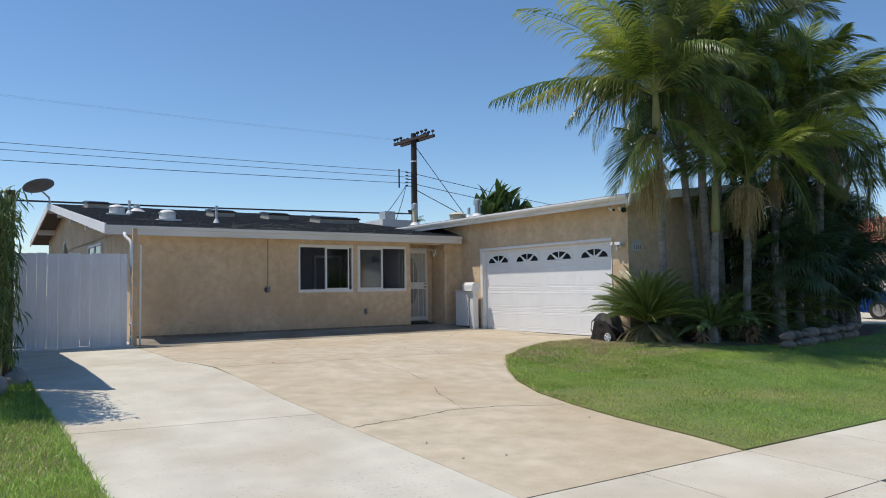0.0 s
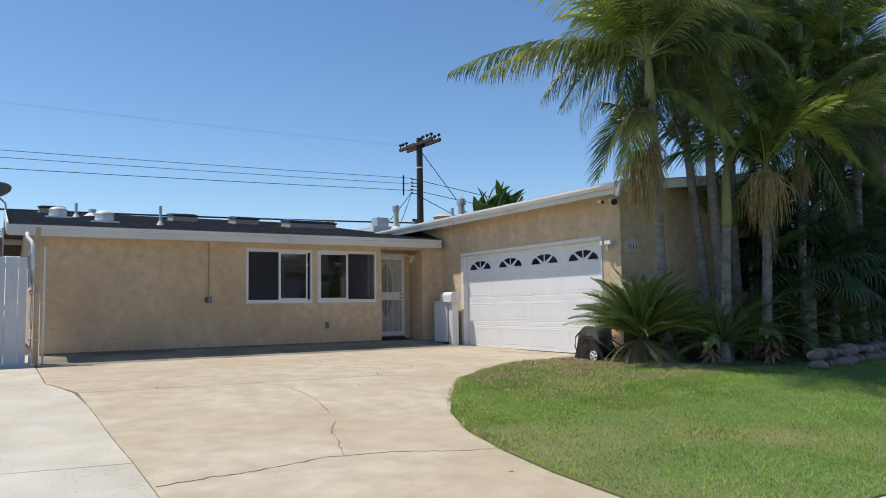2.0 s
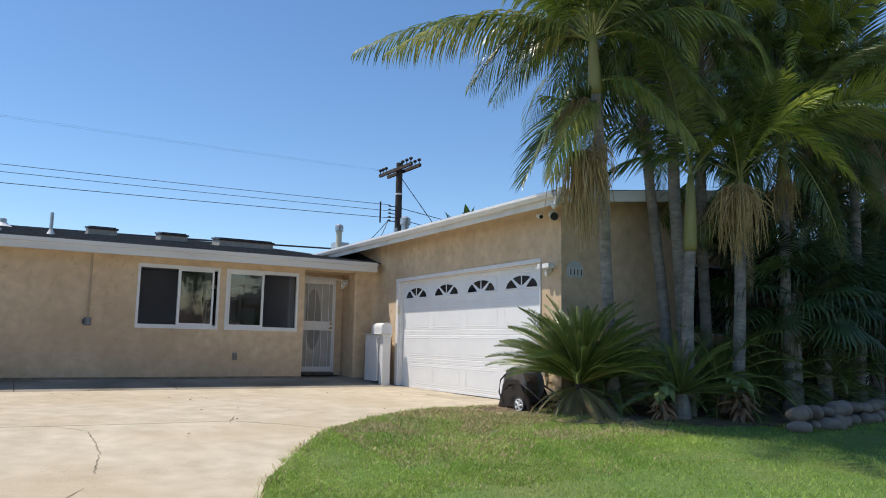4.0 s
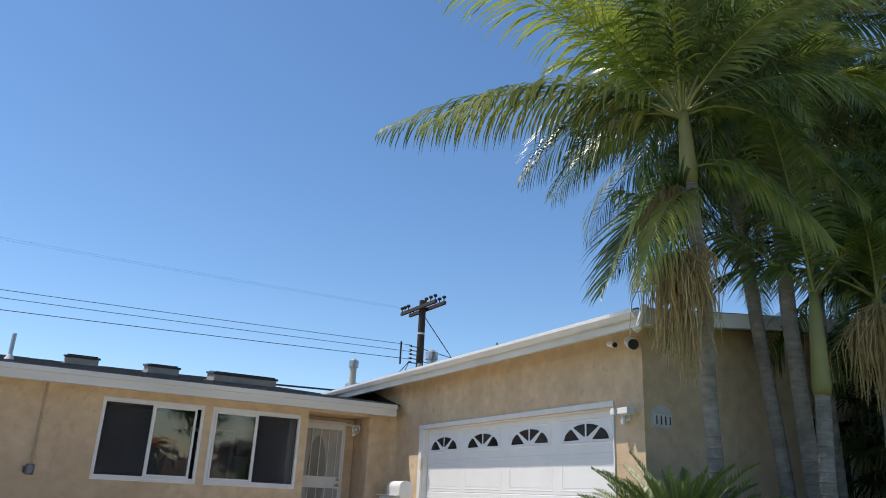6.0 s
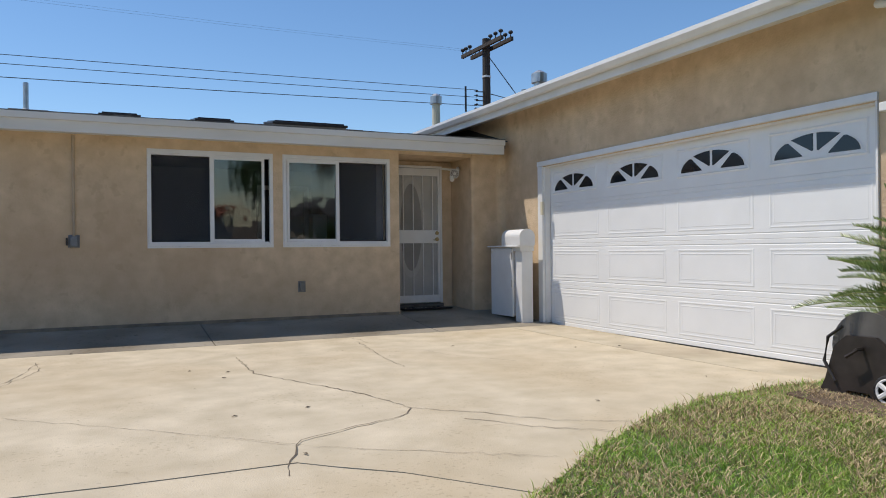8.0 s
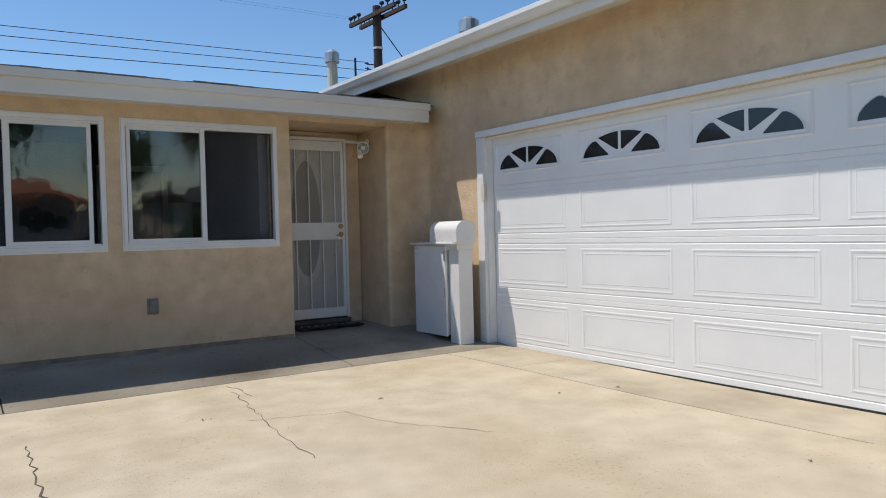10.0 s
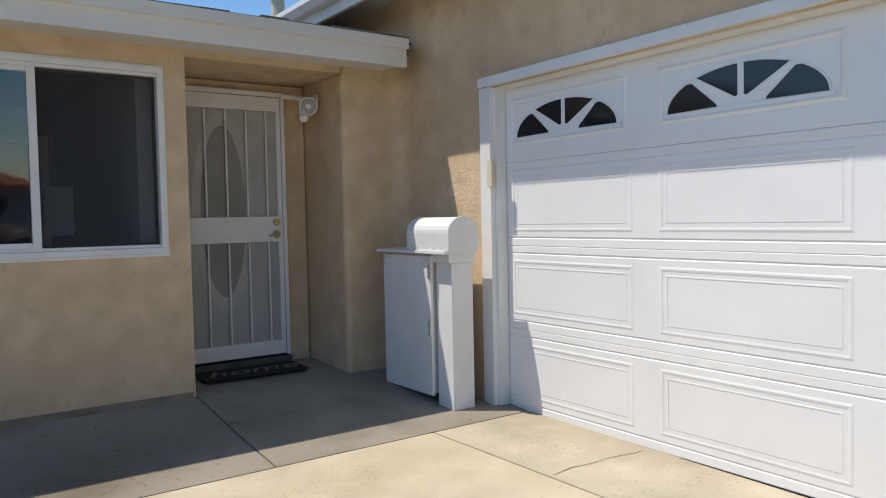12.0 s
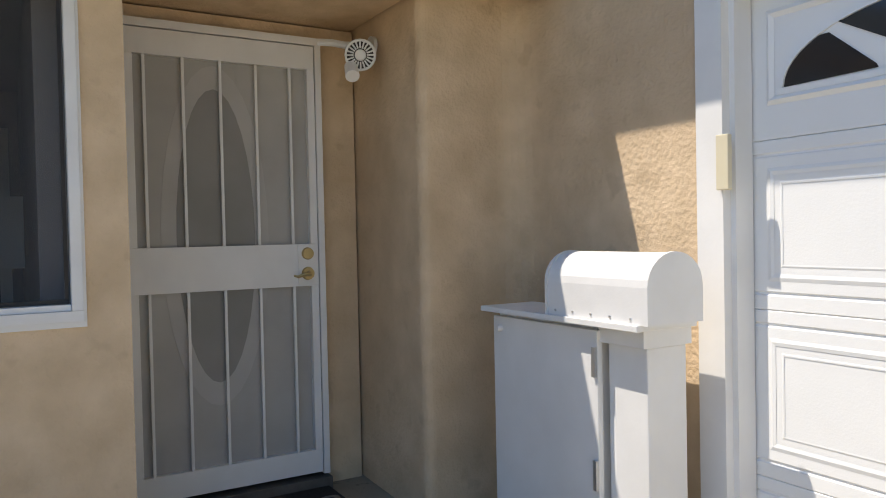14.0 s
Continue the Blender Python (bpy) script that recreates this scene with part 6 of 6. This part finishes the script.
# ---- hose reel cart ----
hr = thing("hose_reel_cart", "dark plastic hose reel cart with white wheels beside the cycad", "hose_reel_cart")
hz = gz(11.8, 10.45) - 0.005
ya, yb = 10.28, 10.66
prof = [(11.40, hz), (11.46, hz + 0.12), (11.53, hz + 0.36), (11.62, hz + 0.44), (11.82, hz + 0.44), (11.92, hz + 0.36), (12.08, hz + 0.13), (12.12, hz + 0.02), (12.02, hz), (11.80, hz + 0.0), (11.78, hz + 0.06), (11.62, hz + 0.06), (11.60, hz)]
for y0, y1 in ((ya - 0.02, ya + 0.02), (yb - 0.02, yb + 0.02)):
    part("side_panel", prism(bmesh.new(), prof, "y", y0, y1), BLACKPL, hr, "dark moulded plastic side panel")
part("front_panel", prism(bmesh.new(), [(11.41, hz + 0.02), (11.46, hz + 0.02), (11.52, hz + 0.2), (11.48, hz + 0.2)], "y", ya + 0.021, yb - 0.021), BLACKPL, hr)
bm = bmesh.new()
cyl(bm, (11.74, ya + 0.022, hz + 0.36), (11.74, ya + 0.036, hz + 0.36), 0.25, n=32)
part("reel_flange", bm, mat("smoky_plastic", (0.10, 0.095, 0.09), (0.16, 0.15, 0.14), 5, 0.35), hr, "smoky grey round reel flange")
bm = cyl(bmesh.new(), (11.74, yb - 0.036, hz + 0.36), (11.74, yb - 0.022, hz + 0.36), 0.25, n=32)
part("reel_flange", bm, mat("smoky_plastic", (0.10, 0.095, 0.09), (0.16, 0.15, 0.14), 5, 0.35), hr, "smoky grey round reel flange")
bm = bmesh.new()
path = []
turns, n = 27, 18
for j in range(turns * n):
    f = j / (turns * n)
    lay = int(f * 3)
    g = f * 3 - lay
    g = g if lay % 2 == 0 else 1 - g
    a = 2 * math.pi * j / n
    path.append((11.74 + (0.11 + lay * 0.027) * math.cos(a), ya + 0.055 + g * (yb - ya - 0.11), hz + 0.36 + (0.11 + lay * 0.027) * math.sin(a)))
tube(bm, path, 0.0135, 6)
part("hose", bm, mat("hose_rubber", (0.10, 0.075, 0.06), (0.18, 0.13, 0.10), 9, 0.5), hr, "brown coiled garden hose")
bm = bmesh.new()
tube(bm, [(11.60, ya - 0.03, hz + 0.50), (11.50, ya - 0.04, hz + 0.42), (11.47, ya - 0.04, hz + 0.25), (11.55, ya - 0.04, hz + 0.12)], 0.012, 6)
tube(bm, [(11.74, ya - 0.03, hz + 0.36), (11.74, ya - 0.09, hz + 0.36), (11.66, ya - 0.09, hz + 0.30)], 0.014, 6)
part("crank", bm, BLACKPL, hr)
bm = bmesh.new()
tube(bm, [(11.90, ya, hz + 0.38), (12.10, ya, hz + 0.30), (12.32, ya + 0.02, hz + 0.16), (12.34, yb, hz + 0.16), (12.10, yb, hz + 0.30), (11.90, yb, hz + 0.38)], 0.013, 8)
part("handle", bm, BLACKPL, hr, "bent dark push handle")
for yy in (ya - 0.045, yb + 0.045):
    cx, cz = 11.93, hz + 0.10
    bm = bmesh.new()
    tube(bm, [(cx + 0.092 * math.cos(2 * math.pi * j / 24), yy, cz + 0.092 * math.sin(2 * math.pi * j / 24)) for j in range(25)], 0.018, 8, cap=False)
    tyre = part("wheel", bm, BLACK, hr, "small black wheel")
    bm = bmesh.new()
    tube(bm, [(cx + 0.08 * math.cos(2 * math.pi * j / 24), yy - 0.012, cz + 0.08 * math.sin(2 * math.pi * j / 24)) for j in range(25)], 0.009, 6, cap=False)
    for j in range(5):
        a = 2 * math.pi * j / 5
        cyl(bm, (cx, yy - 0.014, cz), (cx + 0.078 * math.cos(a), yy - 0.014, cz + 0.078 * math.sin(a)), 0.017, n=6)
    cyl(bm, (cx, yy - 0.022, cz), (cx, yy + 0.01, cz), 0.028, n=12)
    part("rim", bm, WHITE, tyre, "white five-spoked rim")
hr.matrix_basis = Matrix.Translation((11.50, 10.71, 0)) @ Matrix.Rotation(radians(-86), 4, "Z") @ Matrix.Translation((-11.40, -10.26, 0))
tp = thing("hose_tap", "garden tap low on the garage corner", "tap")
bm = bmesh.new()
cyl(bm, (GX, 10.60, 0.33), (GX - 0.08, 10.60, 0.33), 0.014, n=8)
cyl(bm, (GX - 0.07, 10.60, 0.38), (GX - 0.09, 10.60, 0.26), 0.016, n=8)
part("spout", bm, BRASS, tp)
part("box", B(GX - 0.06, GX - 0.001, 10.68, 10.76, 0.42, 0.52, bevel=0.003), GREY, tp)
# ---- neighbours, car, street side ----
CREAMW = mat("cream_render", (0.55, 0.48, 0.38), (0.62, 0.55, 0.45), 2.5, 0.9, 0.004, 30)
GREYW = mat("grey_render", (0.42, 0.42, 0.40), (0.5, 0.5, 0.48), 2.5, 0.9, 0.004, 30)


def house(name, label, x, y, w, d, h, rise, wallm, roofm, rz_deg, axis_x=True):
    """A bungalow: walls, hipped roof, windows and a garage door, facing its own -y."""
    t = thing(name, label, "house", "", (x, y, gz(x, y) - 0.12), rz_deg)
    bm = wall_x(bmesh.new(), 0, w, 0, 0.2, 0, h, [(1.2, 3.2, 0.9, 2.1), (5.0, 6.0, 0.0, 2.1), (w - 6.0, w - 1.2, 0, 2.15)])
    box(bm, 0, 0.2, 0.2, d, 0, h)
    box(bm, w - 0.2, w, 0.2, d, 0, h)
    box(bm, 0, w, d, d + 0.2, 0, h)
    part("wall", bm, wallm, t)
    o = 0.6
    bm = bmesh.new()
    b = [bm.verts.new(p) for p in ((-o, -o, h), (w + o, -o, h), (w + o, d + o, h), (-o, d + o, h))]
    u = [bm.verts.new(p) for p in ((-o, -o, h + 0.15), (w + o, -o, h + 0.15), (w + o, d + o, h + 0.15), (-o, d + o, h + 0.15))]
    r = [bm.verts.new(p) for p in ((d * 0.45, d / 2, h + rise), (w - d * 0.45, d / 2, h + rise))]
    bm.faces.new(b[::-1])
    for i in range(4):
        bm.faces.new((b[i], b[(i + 1) % 4], u[(i + 1) % 4], u[i]))
    bm.faces.new((u[0], u[1], r[1], r[0]))
    bm.faces.new((u[2], u[3], r[0], r[1]))
    bm.faces.new((u[1], u[2], r[1]))
    bm.faces.new((u[3], u[0], r[0]))
    bmesh.ops.recalc_face_normals(bm, faces=bm.faces[:])
    part("roof", bm, roofm, t)
    wd = part("window", B(1.2, 3.2, 0.02, 0.08, 0.9, 2.1), WHITE, t)
    part("pane", B(1.27, 2.17, 0.01, 0.019, 0.97, 2.03), DARKGLASS, wd)
    part("pane", B(2.23, 3.13, 0.01, 0.019, 0.97, 2.03), DARKGLASS, wd)
    part("door", B(5.02, 5.98, 0.05, 0.1, 0.0, 2.08), mat("door_brown", (0.12, 0.06, 0.03), (0.18, 0.09, 0.05), 5, 0.5), t)
    g = part("garage_door", B(w - 5.98, w - 1.22, 0.05, 0.1, 0.0, 2.13), WHITE, t)
    for k in range(1, 4):
        part("rail", B(w - 5.98, w - 1.22, 0.042, 0.0495, 0.53 * k - 0.02, 0.53 * k + 0.02), WHITE, g)
    return t


house("neighbour_house", "cream neighbour bungalow with red tiled roof beyond the palms", 31.0, 21.5, 16, 10, 2.5, 1.7, CREAMW, REDROOF, -90)
house("opposite_house", "cream bungalow across the street", -6.0, -19.0, 16, 9, 2.5, 1.6, CREAMW, SHING, 180)
house("opposite_house", "grey bungalow across the street with brown roof", 14.0, -19.0, 16, 9, 2.5, 1.6, GREYW, REDROOF, 180)
house("opposite_house", "cream bungalow across the street, further along", 35.0, -19.0, 16, 9, 2.5, 1.6, CREAMW, SHING, 180)
house("rear_house", "pale bungalow behind the rear fence", 27.0, 44.0, 14, 9, 2.5, 1.2, CREAMW, SHING, 0)

vf = thing("vinyl_fence", "white panel fence beyond the palms", "fence")
for k in range(9):
    x = 20.2 + k * 0.5
    part("panel", B(x, x + 0.485, 12.4, 12.44, -0.05, 1.78), WHITE, vf)
part("rail", B(20.2, 24.7, 12.37, 12.47, 1.785, 1.84), WHITE, vf)
sheet("neighbour_drive", [(21.9, 5.0), (30.9, 5.0), (30.9, 20), (24.9, 20), (21.9, 11.8)], 0.0, 0.09, CONCW, None, 1.5)
tagged(bpy.data.objects["neighbour_drive"], label="pale neighbour driveway", kind="structure")

# parked car: lofted body
car = thing("car", "parked blue saloon car on the neighbour's drive", "car", "", (25.2, 9.5, gz(25.2, 9.5)), 90)
secs = [(-2.25, 0.62, 0.40, 0.70), (-2.1, 0.80, 0.25, 0.92), (-1.5, 0.88, 0.22, 1.0), (-0.9, 0.9, 0.22, 1.0), (0.0, 0.9, 0.22, 0.98), (0.9, 0.9, 0.22, 0.94), (1.6, 0.88, 0.22, 0.86), (2.1, 0.8, 0.25, 0.72), (2.28, 0.6, 0.38, 0.6)]
bm = bmesh.new()
rows = []
for x, w, z0, z1 in secs:
    zm = (z0 + z1) / 2
    rows.append([bm.verts.new(p) for p in ((x, -w * 0.92, z0), (x, -w, zm - 0.05), (x, -w, zm + 0.12), (x, -w * 0.9, z1), (x, 0, z1 + 0.04), (x, w * 0.9, z1), (x, w, zm + 0.12), (x, w, zm - 0.05), (x, w * 0.92, z0))])
for a, b in zip(rows, rows[1:]):
    for k in range(8):
        bm.faces.new((a[k], a[k + 1], b[k + 1], b[k]))
bm.faces.new(rows[0][::-1])
bm.faces.new(rows[-1])
bmesh.ops.recalc_face_normals(bm, faces=bm.faces[:])
part("body", bm, CARBLUE, car, "glossy blue body", smooth=True)
cab = [(-1.75, 0.72, 1.0), (-1.1, 0.62, 1.38), (-0.2, 0.6, 1.43), (0.35, 0.61, 1.38), (1.15, 0.74, 0.93)]
bm = bmesh.new()
rows = [[bm.verts.new((x, -w, z)), bm.verts.new((x, 0, z + 0.03)), bm.verts.new((x, w, z))] for x, w, z in cab]
low = [[bm.verts.new((x, -0.8, 0.9)), bm.verts.new((x, 0.8, 0.9))] for x, w, z in cab]
for (a, b), (c, d) in zip(zip(rows, rows[1:]), zip(low, low[1:])):
    bm.faces.new((a[0], a[1], b[1], b[0]))
    bm.faces.new((a[1], a[2], b[2], b[1]))
    bm.faces.new((c[0], a[0], b[0], d[0]))
    bm.faces.new((c[1], d[1], b[2], a[2]))
bmesh.ops.recalc_face_normals(bm, faces=bm.faces[:])
part("glasshouse", bm, DARKGLASS, car, "dark car windows", smooth=False)
part("roof", prism(bmesh.new(), [(-1.1, 1.40), (-0.2, 1.45), (0.35, 1.405), (0.35, 1.43), (-0.2, 1.478), (-1.1, 1.425)], "y", -0.6, 0.6), CARBLUE, car)
for x in (-1.35, 1.4):
    for s in (-1, 1):
        wh = part("wheel", cyl(bmesh.new(), (x, s * 0.68, 0.32), (x, s * 0.9, 0.32), 0.32, n=24), BLACK, car)
        part("rim", cyl(bmesh.new(), (x, s * 0.9, 0.32), (x, s * 0.915, 0.32), 0.2, n=16), METAL, wh)
car["label"] = "parked blue saloon car on the neighbour's drive"

# round-crowned trees across the street
def tree(x, y, h, r, seed):
    t = thing("street_tree", "leafy green street tree across the road", "tree", "trees across the street")
    rng = random.Random(seed)
    g = gz(x, y)
    bm = tube(bmesh.new(), [(x, y, g - 0.1), (x + 0.1, y, g + h * 0.25), (x, y, g + h * 0.5)], [0.22, 0.17, 0.12], 10)
    for k in range(6):
        a = k * 1.05
        tube(bm, [(x, y, g + h * 0.38), (x + r * 0.4 * math.cos(a), y + r * 0.4 * math.sin(a), g + h * 0.58), (x + r * 0.75 * math.cos(a), y + r * 0.75 * math.sin(a), g + h * 0.75)], [0.1, 0.06, 0.02], 6)
    part("trunk", bm, TRUNK, t)
    V, F = [], []
    for i in range(2600):
        u = Vector((rng.gauss(0, 1), rng.gauss(0, 1), rng.gauss(0, 0.8)))
        u = u.normalized() * r * rng.uniform(0.45, 1.0) * (0.8 + 0.35 * noise.noise(u.normalized() * 2 + Vector((seed, 0, 0))))
        c = Vector((x, y, g + h * 0.72)) + u
        M = Matrix.Translation(c) @ pose(0, 0, 0, rng.uniform(0, 360), rng.uniform(0, 360), rng.uniform(0, 360))
        s = rng.uniform(0.10, 0.2)
        k = len(V)
        V += [tuple(M @ Vector(p)) for p in ((-s, 0, 0), (0, -s * 0.45, 0), (s, 0, 0), (0, s * 0.45, 0))]
        F.append((k, k + 1, k + 2, k + 3))
    me = bpy.data.meshes.new("crown")
    me.from_pydata(V, [], F)
    me.materials.append(LEAF)
    ob = new("crown", me)
    ob.parent = t
    tagged(ob, kind="stuff")


for k, (x, y) in enumerate(((-12, -10.5), (-1.5, -11.0), (9.5, -10.5), (22, -11), (33, -10.5), (-8, -30), (6, -31), (18, -30))):
    tree(x, y, 6.5 + (k % 3), 2.6, k)

# ---- grass ----
def inside(poly, x, y):
    c = False
    j = len(poly) - 1
    for i in range(len(poly)):
        xi, yi = poly[i]
        xj, yj = poly[j]
        if (yi > y) != (yj > y) and x < (xj - xi) * (y - yi) / (yj - yi) + xi:
            c = not c
        j = i
    return c


def grass(name, poly, n, hmin, hmax, m, seed, dens=None, label=""):
    rng = random.Random(seed)
    xs, ys = [p[0] for p in poly], [p[1] for p in poly]
    V, F = [], []
    x0, x1, y0, y1 = min(xs), max(xs), min(ys), max(ys)
    made = tries = 0
    while made < n and tries < n * 6:
        tries += 1
        x, y = rng.uniform(x0, x1), rng.uniform(y0, y1)
        if not inside(poly, x, y) or (dens and rng.random() > dens(x, y)):
            continue
        made += 1
        h = rng.uniform(hmin, hmax) * (0.8 + 0.5 * noise.noise(Vector((x * 1.3, y * 1.3, 0))))
        a = rng.uniform(0, 6.283)
        w = rng.uniform(0.002, 0.0042) * (1.0 + 0.12 * max(0, y * 0))
        lx, ly = rng.gauss(0, h * 0.75), rng.gauss(0, h * 0.75)
        cx, cy = math.cos(a) * w, math.sin(a) * w
        z = gz(x, y) + 0.01
        k = len(V)
        V += [(x - cx, y - cy, z), (x + cx, y + cy, z), (x + lx * 0.4 + cx * 0.8, y + ly * 0.4 + cy * 0.8, z + h * 0.65), (x + lx * 0.4 - cx * 0.8, y + ly * 0.4 - cy * 0.8, z + h * 0.65), (x + lx, y + ly, z + h)]
        F += [(k, k + 1, k + 2, k + 3), (k + 3, k + 2, k + 4)]
    me = bpy.data.meshes.new(name)
    me.from_pydata(V, [], F)
    me.materials.append(m)
    ob = new(name, me)
    return tagged(ob, label=label, category="grass", kind="stuff")


def far_less(x, y):
    return 1.0 if x < 13.5 else max(0.15, 1.0 - (x - 13.5) * 0.15)


def bed_less(x, y):
    if y > 10.25 and x > 10.9:
        return 0.12
    return far_less(x, y) * (0.0 if (x > 12.2 and y > 8.9) or (x > 14.4 and y > 8.2) else 1.0)


near = [p for p in LAWN_EDGE if p[1] > 7.0] + [(12.38, 10.3), (12.38, 7.0)]
grass("grass", near, 70000, 0.022, 0.045, BLADE, 1, lambda x, y: bed_less(x, y) * (1.0 if noise.noise(Vector((x * 1.1, y * 1.1, 2))) > -0.1 else 0.35), "short green lawn grass blades with dry patches")
grass("grass", LAWN, 95000, 0.025, 0.05, BLADE, 2, bed_less, "short green lawn grass blades")
grass("dry_grass", near, 34000, 0.025, 0.06, STRAW, 3, lambda x, y: min(1.0, max(0.1, 1.0 - abs(y - 10.0) * 0.42) * (1.4 if noise.noise(Vector((x * 1.5, y * 1.5, 9))) > -0.05 else 0.35)) if x > 8.6 else 0.05, "straw-coloured dead grass blades")
grass("grass", [(-3.0, 3.68), (1.06, 3.68), (1.06, 8.4), (0.96, 10.8), (-3.0, 10.8)], 42000, 0.05, 0.11, BLADE, 4, None, "coarse green grass on the side strip")
grass("dry_grass", [(-2.0, 3.8), (0.9, 3.8), (0.9, 8.4), (-2.0, 8.4)], 7000, 0.04, 0.08, STRAW, 5, lambda x, y: 1.0 if noise.noise(Vector((x, y, 3))) > 0.05 else 0.1, "straw-coloured dead grass blades")
grass("grass", [(7.2, 0.75), (16, 0.75), (16, 2.36), (7.2, 2.36)], 9000, 0.03, 0.06, BLADE, 6, None, "short green verge grass")

edge = [p for p in LAWN_EDGE if p[1] > 6.0]
ring = [(x - 0.055, y + 0.03) for x, y in edge] + [(x + 0.10, y - 0.06) for x, y in reversed(edge)]
patchy = lambda x, y: 1.0 if noise.noise(Vector((x * 3.1, y * 3.1, 5))) > 0.0 else 0.2
grass("dry_grass", ring, 4200, 0.03, 0.085, STRAW, 8, patchy, "straggling dry grass along the lawn edge")
grass("grass", ring, 6500, 0.03, 0.075, BLADE, 9, patchy, "straggling green grass along the lawn edge")

# leaves and bark bits on the slabs
rng = random.Random(77)
for i in range(70):
    x, y = rng.uniform(4.0, 12.0), rng.uniform(4.5, 16.5)
    if inside(LAWN, x, y) or (x > 11.9 and y > 15.3):
        continue
    s = rng.uniform(0.008, 0.03)
    bm = bmesh.new()
    z = gz(x, y) + 0.004
    a = rng.uniform(0, 6.28)
    ds = [(1, 0), (0.2, 0.35), (-1, 0.1), (-0.1, -0.3)]
    vv = [bm.verts.new((x + s * (u * math.cos(a) - v * math.sin(a)), y + s * (u * math.sin(a) + v * math.cos(a)), z + (0.006 if k % 2 else 0.0))) for k, (u, v) in enumerate(ds)]
    bm.faces.new(vv)
    tagged(part("fallen_leaf", bm, CRACK), label="small dark dried leaf scrap on the concrete", category="leaf", group="leaf scraps on the drive")
